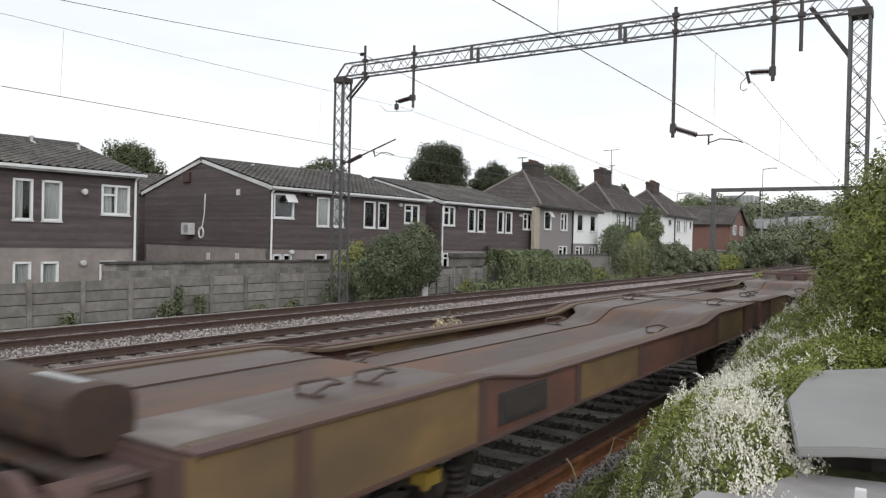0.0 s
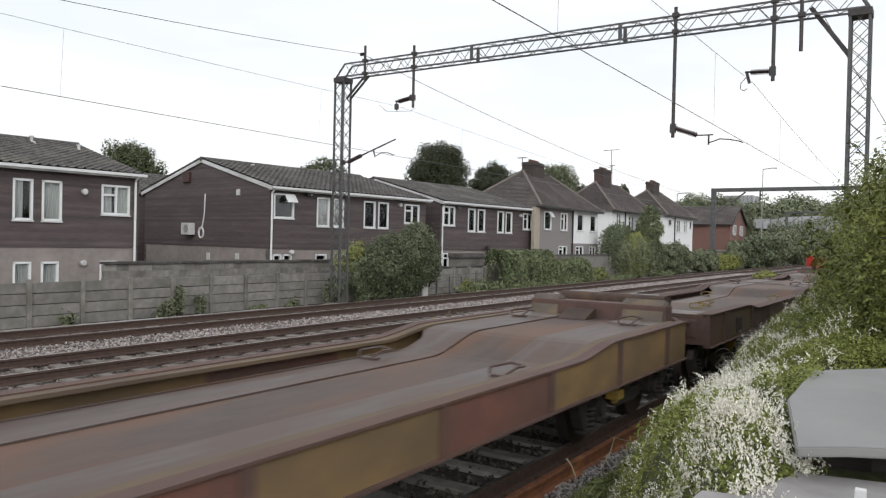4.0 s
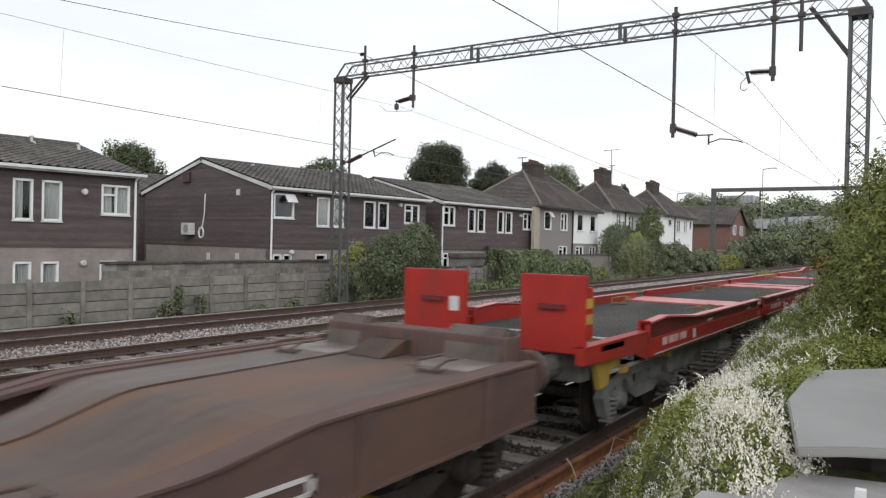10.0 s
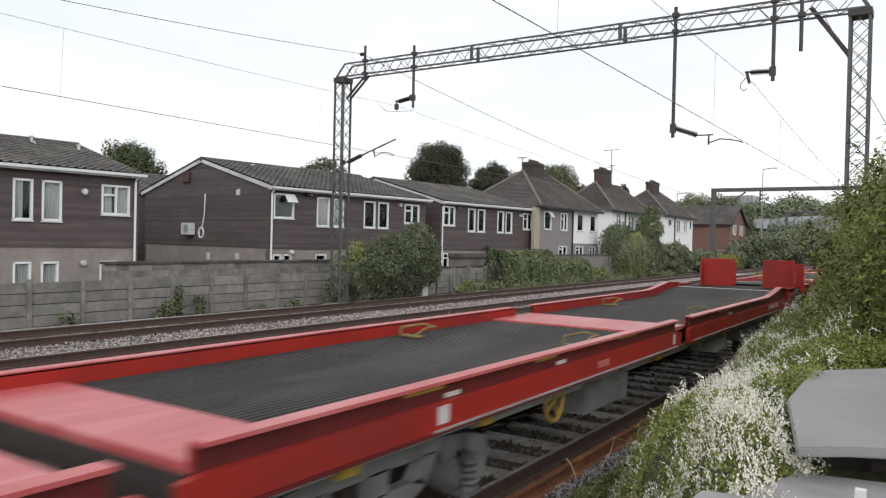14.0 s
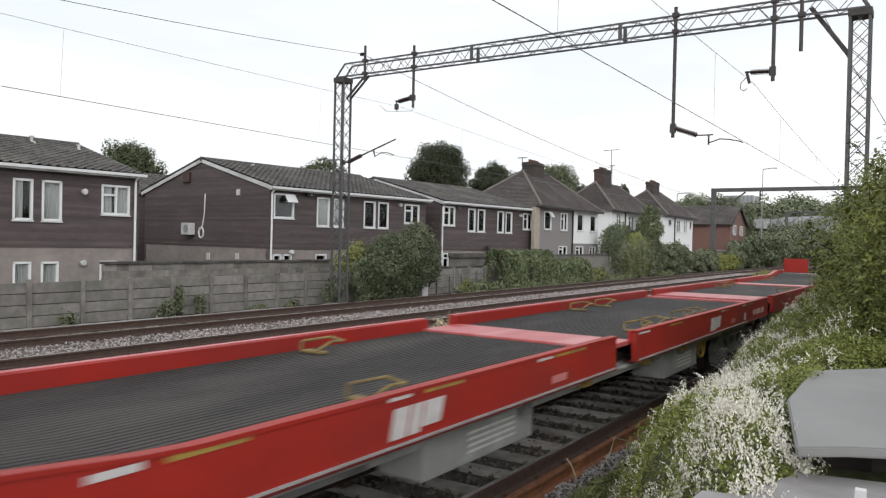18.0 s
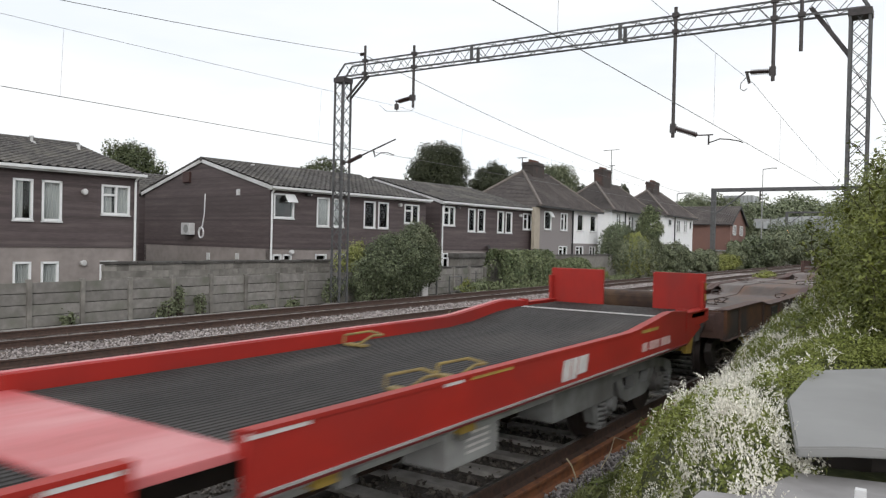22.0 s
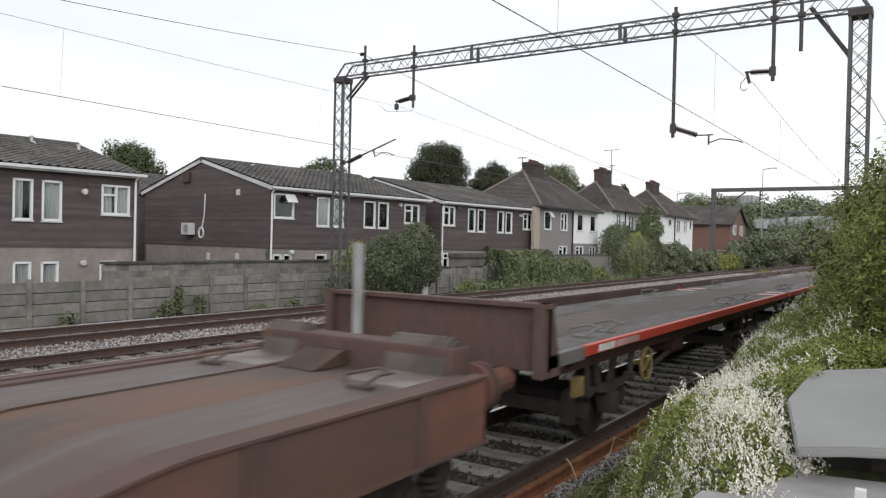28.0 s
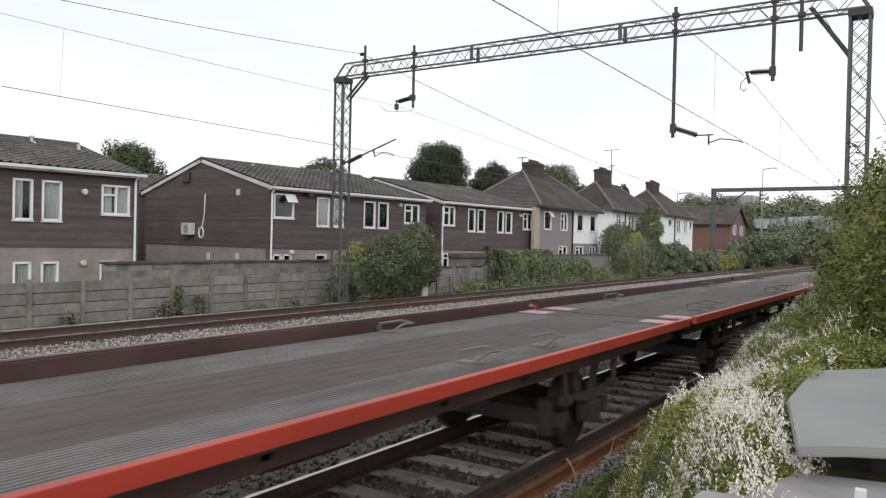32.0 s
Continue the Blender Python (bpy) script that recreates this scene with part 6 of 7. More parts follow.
def y_frame_mesh(material):
    """The cast side frame of a freight bogie, 1.8 m wheelbase: arched top, lightening holes, horn guides and spring nests."""
    bm = bmesh.new()
    prism(bm, [(-1.50, 0.50), (-1.44, 0.63), (-1.18, 0.71), (-0.60, 0.775), (0.60, 0.775), (1.18, 0.71), (1.44, 0.63), (1.50, 0.50), (1.30, 0.50), (1.10, 0.595), (0.62, 0.655),
               (-0.62, 0.655), (-1.10, 0.595), (-1.30, 0.50)], "x", -0.05, 0.05)
    prism(bm, [(-0.58, 0.44), (-0.34, 0.34), (0.34, 0.34), (0.58, 0.44), (0.50, 0.50), (-0.50, 0.50)], "x", -0.05, 0.05)
    prism(bm, [(-0.10, 0.49), (0.10, 0.49), (0.12, 0.67), (-0.12, 0.67)], "x", -0.05, 0.05)
    for s in (-1, 1):
        prism(bm, [(s * 0.40, 0.49), (s * 0.58, 0.44), (s * 0.72, 0.66), (s * 0.52, 0.67)], "x", -0.05, 0.05)
        prism(bm, [(s * 1.22, 0.27), (s * 1.36, 0.27), (s * 1.50, 0.52), (s * 1.30, 0.54)], "x", -0.06, 0.06)
        rod(bm, (-0.06, s * 0.9, 0.42), (0.06, s * 0.9, 0.42), 0.135, 16)
        rod(bm, (0.06, s * 0.9, 0.42), (0.11, s * 0.9, 0.42), 0.085, 14)
        prism(bm, [(s * 0.82, 0.52), (s * 0.98, 0.52), (s * 1.02, 0.63), (s * 0.80, 0.65)], "x", -0.04, 0.04)
        box(bm, -0.06, 0.10, s * 1.20 - 0.10, s * 1.20 + 0.10, 0.20, 0.235)
        for k in range(5):
            rod(bm, (0.03, s * 1.20, 0.24 + 0.055 * k), (0.03, s * 1.20, 0.268 + 0.055 * k), 0.085, 12)
    return mesh_of(bm, material)


FRAME_GREY, FRAME_DARK = y_frame_mesh(BOGIE_GREY), y_frame_mesh(UNDER)


def bogie(w, y, frame_mesh):
    b = new("bogie", mesh_of(boxes((-0.9, 0.9, -0.22, 0.22, 0.45, 0.72), (-0.3, 0.3, -0.9, 0.9, 0.50, 0.62)), UNDER))
    b.parent = w
    b.matrix_basis = pose(0, y, 0)
    for s in (-1, 1):
        f = new("side_frame", frame_mesh)
        f.parent = b
        f.matrix_basis = pose(s * 0.99, 0, 0, 0, 0, 0 if s > 0 else 180)
    for d in (-0.9, 0.9):
        a = new("wheelset", WHEELSET)
        a.parent = b
        a.matrix_basis = pose(0, d, 0.42)
        AXLES.append((a, d))
    return b


def single_axle(w, y):
    for s in (-0.98, 0.98):
        part("axle_guard", boxes((s - 0.04, s + 0.04, y - 0.35, y + 0.35, 0.35, 0.8)), UNDER, w)
    a = new("wheelset", WHEELSET)
    a.parent = w
    a.matrix_basis = pose(0, y, 0.42)
    AXLES.append((a, y))


def hand_wheel(w, y, x=1.08, z=0.72, material=YELLOW, label="yellow brake hand wheel"):
    bm = bmesh.new()
    n = 20
    rings = [[bm.verts.new((x + 0.022 * math.sin(j * math.tau / 6), y + (0.2 + 0.022 * math.cos(j * math.tau / 6)) * math.cos(k * math.tau / n), z + (0.2 + 0.022 * math.cos(j * math.tau / 6)) * math.sin(k * math.tau / n))) for j in range(6)] for k in range(n)]
    for k in range(n):
        u, v = rings[k], rings[(k + 1) % n]
        for j in range(6):
            bm.faces.new((u[j], u[(j + 1) % 6], v[(j + 1) % 6], v[j]))
    for k in range(4):
        a = k * math.pi / 2 + 0.5
        rod(bm, (x, y, z), (x, y + 0.2 * math.cos(a), z + 0.2 * math.sin(a)), 0.018, 5)
    rod(bm, (x - 0.2, y, z), (x + 0.02, y, z), 0.03, 6)
    part("hand_wheel", bm, material, w, label)


def buffer(w, y, out, material=UNDER):
    """Round buffers on the end at y; out is the way they point along the train."""
    for s in (-0.87, 0.87):
        bm = bmesh.new()
        rod(bm, (s, y, 1.0), (s, y + out * 0.42, 1.0), 0.12, 12)
        rod(bm, (s, y + out * 0.42, 1.0), (s, y + out * 0.56, 1.0), 0.09, 12)
        rod(bm, (s, y + out * 0.54, 1.0), (s, y + out * 0.60, 1.0), 0.22, 16)
        part("buffer", bm, material, w)


def coupling(w, y, out):
    bm = bmesh.new()
    box(bm, -0.09, 0.09, min(y, y + out * 0.5), max(y, y + out * 0.5), 0.86, 0.98)
    rod(bm, (-0.14, y + out * 0.42, 0.9), (0.14, y + out * 0.42, 0.9), 0.05, 8)
    rod(bm, (0.0, y + out * 0.30, 0.9), (0.0, y + out * 0.34, 0.45), 0.035, 6)
    part("coupling", bm, UNDER, w)
    h = bmesh.new()
    curve_rod(h, [(0.35, y, 0.85), (0.36, y + out * 0.22, 0.6), (0.36, y + out * 0.40, 0.55), (0.36, y + out * 0.5, 0.7)], 0.03, 6)
    part("brake_hose", h, UNDER, w)


def folded_spigot(w, x, y, z, size=1.0, name="container_spigot", material=YELLOW_DULL):
    """A folding container lock: a flat hoop on two feet, lying on the deck."""
    bm = bmesh.new()
    s = 0.17 * size
    pts = [(x - s, y - s * 1.1, z + 0.02), (x - s, y - s, z + 0.12 * size), (x - s * 0.2, y + s, z + 0.15 * size), (x + s, y + s, z + 0.12 * size), (x + s, y - s * 0.3, z + 0.13 * size), (x + s * 0.4, y - s * 1.1, z + 0.02)]
    curve_rod(bm, pts, 0.013, 6)
    box(bm, x - s * 0.9, x + s * 0.9, y - s * 1.2, y - s * 0.5, z, z + 0.02)
    part(name, bm, material, w)


# --- rusty low-floor twin wagons ---
P_FRONT = [OCHRE, OCHRE, RUST_RED, OCHRE, RUST_RED, RUST_RED, OCHRE, RUST_RED]
P_REAR = [RUST_RED, OCHRE, RUST_RED, OCHRE, RUST_RED, OCHRE, OCHRE, OCHRE]
P_BROWN = [RUST, OCHRE_DULL, RUST, RUST, RUST, RUST, RUST, RUST]
P_PLAIN = [RUST]
P_MIXED = [RUST_ORANGE, RUST_ORANGE, RUST_ORANGE, RUST_ORANGE, RUST_ORANGE, RUST_RED, RUST_ORANGE, RUST]
P_RED = [RUST, RUST_ORANGE, RUST_RED, RUST, RUST_ORANGE, RUST_RED, RUST, RUST_RED]


def low_profile(L, top, low):
    """Heights along the unit: high over the wheels, with a short ramp down to the loading floor."""
    return [(0.0, top), (2.80, top - 0.005), (3.55, low), (L - 3.55, low), (L - 2.80, top - 0.005), (L, top)]


def wide_strip(bm, pts, x_in, edge, s, thick=0.03, y_in=0.05):
    """A plate along the profile whose outer edge moves in and out with the distance along the unit."""
    rows = []
    for i, (y, z) in enumerate(pts):
        yy = y + (y_in if i == 0 else -y_in if i == len(pts) - 1 else 0)
        xo = s * float(np.interp(y, [e[0] for e in edge], [e[1] for e in edge]))
        rows.append([bm.verts.new(p) for p in ((s * x_in, yy, z), (xo, yy, z), (xo, yy, z - thick), (s * x_in, yy, z - thick))])
    for p, q in zip(rows, rows[1:]):
        for k in range(4):
            f = (p[k], p[(k + 1) % 4], q[(k + 1) % 4], q[k])
            bm.faces.new(f if s < 0 else f[::-1])
    bm.faces.new(rows[0] if s > 0 else rows[0][::-1])
    bm.faces.new(rows[-1] if s < 0 else rows[-1][::-1])
    bmesh.ops.recalc_face_normals(bm, faces=bm.faces)
    return bm


def deck_strip(bm, pts, x0, x1, dz, thick=0.02, y_in=0.06):
    """A plate that follows the profile, one connected sheet with thickness."""
    rows = []
    for i, (y, z) in enumerate(pts):
        yy = y + (y_in if i == 0 else -y_in if i == len(pts) - 1 else 0)
        rows.append([bm.verts.new(p) for p in ((x0, yy, z + dz), (x1, yy, z + dz), (x1, yy, z + dz - thick), (x0, yy, z + dz - thick))])
    for p, q in zip(rows, rows[1:]):
        for k in range(4):
            bm.faces.new((p[k], p[(k + 1) % 4], q[(k + 1) % 4], q[k]))
    bm.faces.new(rows[0][::-1])
    bm.faces.new(rows[-1])
    return bm


def smooth_profile(pts, step=0.15):
    out = []
    y = pts[0][0]
    ys, zs = [p[0] for p in pts], [p[1] for p in pts]
    n = int((ys[-1] - ys[0]) / step)
    for i in range(n + 1):
        yy = ys[0] + (ys[-1] - ys[0]) * i / n
        out.append((yy, float(np.mean([np.interp(yy + d, ys, zs) for d in (-0.14, -0.07, 0, 0.07, 0.14)]))))
    return out


def rusty_unit(start, L, panels, outer_front, outer_back, group, label, plate=False, yellow_spigots=False, hatch=None, posts=None):
    """One half of a low-floor twin: outer_front or outer_back carries the coupler end, the other the shared drawbar."""
    w = wagon("low_floor_wagon", start, label, group)
    pts = smooth_profile(low_profile(L, 1.225, 1.112))
    floor = smooth_profile(low_profile(L, 1.208, 0.998))
    reach = [(0.0, 1.19), (2.75, 1.19), (3.15, 0.93), (L - 3.15, 0.93), (L - 2.75, 1.19), (L, 1.19)]
    ribs = [0.0] + list(posts or (0.92, 3.0, 4.82, 6.64, 8.40, 10.15)) + [L - 0.85, L]
    for s in (1, -1):
        x_out, x_in = s * 1.30, s * 1.25
        for i, (a, b) in enumerate(zip(ribs, ribs[1:])):
            seg = [(y, z) for y, z in pts if a < y < b]
            za, zb = float(np.interp(a, [p[0] for p in pts], [p[1] for p in pts])), float(np.interp(b, [p[0] for p in pts], [p[1] for p in pts]))
            poly = [(a, 0.73), (b, 0.73), (b, zb)] + seg[::-1] + [(a, za)]
            bm = bmesh.new()
            prism(bm, poly, "x", min(x_out, x_in), max(x_out, x_in))
            part("side_panel", bm, panels[i % len(panels)], w)
        for y in ribs[1:-1]:
            zt = float(np.interp(y, [p[0] for p in pts], [p[1] for p in pts]))
            part("rib", soft_box(min(s * 1.295, s * 1.325), max(s * 1.295, s * 1.325), y - 0.05, y + 0.05, 0.73, zt - 0.01, 0.006), RUST, w)
        lip = bmesh.new()
        deck_strip(lip, pts, min(s * 1.33, s * 1.20), max(s * 1.33, s * 1.20), 0.012, 0.02, 0.0)
        part("top_lip", lip, RUST, w)
        fl = bmesh.new()
        wide_strip(fl, floor, 0.42, reach if s < 0 else [(0.0, 1.19), (L, 1.19)], s)
        brown = s > 0 and panels in (P_BROWN, P_PLAIN, P_MIXED)
        part("deck_flange", fl, RUST_DECK if brown else WORN_STEEL, w, "rust-stained steel flange" if brown else "worn pale grey steel flange")
        edge = bmesh.new()
        rail_in = bmesh.new()
        deck_strip(rail_in, pts, min(s * 1.08, s * 1.249), max(s * 1.08, s * 1.249), 0.0, 0.11 if s > 0 else 0.035, 0.08)
        part("inner_rail", rail_in, OCHRE_DULL if panels in (P_FRONT, P_REAR) else RUST, w)
        box(edge, min(s * 0.925, s * 0.945), max(s * 0.925, s * 0.945), 3.5, L - 3.5, 0.955, 1.012)
        part("flange_edge", edge, WORN_STEEL, w)
        for ya, yb in ((0.06, 0.75), (L - 0.75, L - 0.06)):
            part("worn_patch", soft_box(min(s * 0.45, s * 1.14), max(s * 0.45, s * 1.14), ya, yb, 1.205, 1.214, 0.003), WORN_PALE, w, "bright worn steel patch")
        part("bottom_flange", boxes((min(s * 1.34, s * 1.2), max(s * 1.34, s * 1.2), 0.0, L, 0.715, 0.733)), RUST, w)
    mid = bmesh.new()
    deck_strip(mid, floor, -0.41, 0.41, -0.014, 0.03)
    part("deck", mid, RUST_DECK, w, "rust-stained steel deck")
    # The wide thin sheet is added to keep the side slots black.
    under = boxes((-0.5, 0.5, 0.3, L - 0.3, 0.66, 0.95), (-1.24, 1.24, 0.1, L - 0.1, 0.735, 0.755))
    part("centre_sill", under, UNDER, w)
    for y in (2.6, L / 2, L - 2.6):
        part("cross_bearer", boxes((-1.24, 1.24, y - 0.08, y + 0.08, 0.72, 0.93)), UNDER, w)
    part("end_plate", boxes((-1.25, 1.25, 0.02, 0.06, 0.75, 1.18)), RUST, w)
    part("end_plate", boxes((-1.25, 1.25, L - 0.06, L - 0.02, 0.75, 1.18)), RUST, w)
    for s in (-1, 1):
        for k, y in enumerate((1.5, 2.1) if s > 0 else (2.9, 3.7)):
            zz = float(np.interp(y, [p[0] for p in floor], [p[1] for p in floor]))
            folded_spigot(w, s * 0.72, y, zz, 0.62, "container_spigot", YELLOW_DULL if yellow_spigots else WORN_STEEL)
        folded_spigot(w, s * 0.80, L - 0.8, 1.212, 0.7, "container_spigot", WORN_STEEL)
        folded_spigot(w, s * 0.80, L - 4.2, 1.0, 0.7, "container_spigot", YELLOW_DULL if yellow_spigots else WORN_STEEL)
    for outer, y, d in ((outer_front, 0.0, -1), (outer_back, L, 1)):
        if outer:
            bogie(w, y - d * 1.55, FRAME_DARK)
            # raised coupler end: a rolled beam in front, brackets and a sloping plate behind
            if d < 0:
                rb = bmesh.new()
                prism(rb, [(y - 0.06 + 0.20 * abs(math.cos(a)) ** 0.6 * math.copysign(1, math.cos(a)), 1.31 + 0.175 * abs(math.sin(a)) ** 0.6 * math.copysign(1, math.sin(a))) for a in (k * math.tau / 24 + 0.01 for k in range(24))], "x", -1.10, 0.66)
                part("rolled_beam", rb, RUST_END, w, "rounded rust-brown end beam")
                for xa in (-0.75, 0.30):
                    part("worn_pad", soft_box(xa - 0.22, xa + 0.22, y - 0.10, y - 0.02, 1.474, 1.492, 0.005), PALE_BOX, w, "worn pale pad")
                part("head_beam", soft_box(-1.1, 1.1, y, y + 0.2, 0.85, 1.14, 0.03), RUST, w, "rusty end beam")
                part("foot_plate", soft_box(-0.9, 1.0, y - 0.30, y + 0.02, 1.07, 1.10, 0.006), WORN_STEEL, w)
            else:
                part("head_beam", soft_box(-1.05, 1.05, y - 0.14, y, 0.85, 1.22, 0.03), RUST, w, "rusty end beam")
                part("cross_beam", soft_box(-1.0, 1.08, y - 0.16, y + 0.12, 1.16, 1.43, 0.03), RUST, w, "rusty raised end beam")
                for xa, xb in ((-1.00, -0.52), (0.42, 1.06)):
                    ear = bmesh.new()
                    prism(ear, [(y - 0.20, 1.18), (y + 0.14, 1.18), (y + 0.12, 1.44), (y + 0.02, 1.50), (y - 0.08, 1.50), (y - 0.15, 1.40)], "x", xa, xb)
                    bmesh.ops.bevel(ear, geom=list(ear.edges), offset=0.03, segments=2, affect="EDGES")
                    part("end_bracket", ear, BRACKET if panels is P_REAR else BRACKET_DARK, w, "worn grey-brown end bracket")
                wedge = bmesh.new()
                prism(wedge, [(y - 0.60, 1.20), (y - 0.12, 1.20), (y - 0.12, 1.325), (y - 0.26, 1.325)], "x", -0.36, 0.06)
                part("centre_wedge", wedge, RUST_END, w, "sloping rusty centre plate")
            buffer(w, y + d * 0.05, d, RUST)
            coupling(w, y + d * 0.1, d)
            st = bmesh.new()
            rod(st, (1.12, y - d * 2.2, 0.45), (1.12, y - d * 2.2, 0.76), 0.04, 6)
            box(st, 1.05, 1.2, y - d * 2.2 - 0.09, y - d * 2.2 + 0.09, 0.5, 0.6)
            part("release_handle", st, YELLOW, w, "yellow release handle")
        else:
            y2 = y - d * 1.2
            single_axle(w, y2)
            part("drawbar", boxes((-0.12, 0.12, min(y, y + d * 0.35), max(y, y + d * 0.35), 0.8, 0.95)), UNDER, w)
            part("bridge_plate", soft_box(-0.95, 1.0, min(y - d * 0.12, y + d * 0.24), max(y - d * 0.12, y + d * 0.24), 1.188, 1.203, 0.004), RUST_DECK, w, "brown bridge plate over the joint")
            part("bridge_edge", soft_box(0.93, 1.2, min(y, y + d * 0.14), max(y, y + d * 0.14), 1.11, 1.19, 0.01), WORN_PALE, w)
    if hatch:
        a, b = hatch
        hp = part("data_plate", soft_box(1.30, 1.322, a, b, 0.80, 1.06, 0.006), STEEL_DARK, w, "dark steel plate holder")
        part("plate_face", boxes((1.322, 1.326, a + 0.05, b - 0.05, 0.84, 1.04)), UNDER, hp)
    if plate:
        f = bmesh.new()
        for b in ((8.83, 9.62, 0.82, 0.845), (8.83, 9.62, 0.915, 0.94), (8.83, 8.87, 0.82, 0.94), (9.58, 9.62, 0.82, 0.94)):
            box(f, 1.30, 1.312, *b)
        part("label_frame", f, WHITE_MARK, w, "white outlined label")
    return w


G1 = "rusty low-floor wagons"
rusty_unit(-11.9, 12.5, P_REAR, False, True, G1, "rusty low-floor container wagon, empty")
rusty_unit(2.30, 12.75, P_FRONT, True, False, G1, "rusty low-floor container wagon with ochre side panels, empty", hatch=(2.95, 3.8), posts=(0.74, 2.69, 4.51, 6.33, 8.22, 9.95))
rusty_unit(15.72, 12.70, P_REAR, False, True, G1, "rusty low-floor container wagon with ochre side panels, empty")
rusty_unit(29.74, 12.37, P_BROWN, True, False, G1, "brown rusty low-floor container wagon with yellow locks, empty", yellow_spigots=True, hatch=(1.80, 2.20))
rusty_unit(42.71, 12.41, P_PLAIN, False, True, G1, "brown rusty low-floor container wagon with a white label, empty", plate=True, posts=(0.85, 2.75, 4.57, 6.39, 8.22, 10.05))
rusty_unit(129.40, 12.35, P_MIXED, True, False, G1, "orange-brown low-floor container wagon, empty", hatch=(3.9, 4.5))
rusty_unit(142.25, 12.42, P_RED, False, True, G1, "rust-red low-floor container wagon, empty", posts=(0.85, 2.75, 4.57, 6.39, 8.22, 10.05))


# --- red container flats ---
def ribbed_deck(bm, x0, x1, y0, y1, z, pitch=0.06, h=0.006, ramp=()):
    """A deck plate whose ribs run along the train; ramp gives (y, height) where it climbs."""
    n = max(1, int((x1 - x0) / pitch))
    p = (x1 - x0) / n
    prof = []
    for i in range(n):
        a = x0 + i * p
        prof += [(a, 0), (a + p * 0.55, 0), (a + p * 0.6, h), (a + p * 0.95, h)]
    prof += [(x1, 0)]
    prev = None
    for y in sorted({y0, y1} | {q[0] for q in ramp}):
        zz = z if not ramp else float(np.interp(y, [q[0] for q in ramp], [q[1] for q in ramp]))
        row = [bm.verts.new((x, y, zz + q)) for x, q in prof]
        if prev:
            for i in range(len(prof) - 1):
                bm.faces.new((prev[i], prev[i + 1], row[i + 1], row[i]))
        prev = row
    return bm


def sill_piece(w, s, y0, y1, low0, low1, banded, peak=1.4):
    """A side sill from y0 to y1: pinkish top lip, recessed upper band with its shade put into a darker red, bright
    lower web; next to a low end its lip sweeps up.
    """
    a, b = y0 + 0.02, y1 - 0.02
    xo = s * 1.30
    pts = [(a, 1.275)] + ([(a, peak - 0.03), (a + 0.70, peak + 0.012), (a + 0.90, peak), (a + 2.0, 1.29), (a + 2.3, 1.275)] if low0 else [])
    pts = pts[1:] if low0 else pts
    pts += [(b - 2.3, 1.275), (b - 2.0, 1.29), (b - 0.90, peak), (b - 0.70, peak + 0.012), (b, peak - 0.03)] if low1 else [(b, 1.275)]
    web = bmesh.new()
    more = 0.12 if banded else 0.0
    wa, wb = a - (0.0 if low0 else more), b + (0.0 if low1 else more)
    if banded:
        prism(web, [(wa, 0.925), (wb, 0.925), (wb, 1.10), (b - 0.05, 1.12), (a + 0.05, 1.12), (wa, 1.10)], "x", min(xo, s * 1.24), max(xo, s * 1.24))
    else:
        prism(web, [(a, 0.92), (b, 0.92)] + [(y, z - 0.012) for y, z in pts[::-1]], "x", min(xo, s * 1.24), max(xo, s * 1.24))
    part("sill_web", web, RED, w, "bright red side web")
    if banded:
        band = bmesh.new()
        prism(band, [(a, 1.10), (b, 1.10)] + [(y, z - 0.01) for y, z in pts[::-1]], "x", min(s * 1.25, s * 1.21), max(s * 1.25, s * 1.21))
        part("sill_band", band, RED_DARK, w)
    lip = bmesh.new()
    xi = 1.19 if banded else 1.23
    deck_strip(lip, pts, min(s * 1.31, s * xi), max(s * 1.31, s * xi), 0.0, 0.025, 0.0)
    part("sill_lip", lip, RED_PINKISH if banded or s < 0 else RED, w, "sun-faded red top lip")
    inner = bmesh.new()
    prism(inner, [(a, 1.12), (b, 1.12)] + [(y, z - 0.012) for y, z in pts[::-1]], "x", min(s * 1.235, s * 1.19), max(s * 1.235, s * 1.19))
    part("sill_inner", inner, RED, w)
    for low, y, d in ((low0, a, 1), (low1, b, -1)):
        if low:
            part("sill_end", boxes((min(s * 1.31, s * 1.15), max(s * 1.31, s * 1.15), min(y, y + d * 0.03), max(y, y + d * 0.03), 1.08, peak - 0.01)), RED, w)
    part("sill_flange", boxes((min(s * 1.32, s * 1.2), max(s * 1.32, s * 1.2), wa, wb, 0.905, 0.922)), RED_DARK, w)


def mark(w, y0, y1, z0, z1, m=WHITE_MARK, x=1.302, name="marking"):
    for s in (1, -1):
        part(name, boxes((min(s * x, s * (x + 0.004)), max(s * x, s * (x + 0.004)), y0, y1, z0, z1)), m, w)


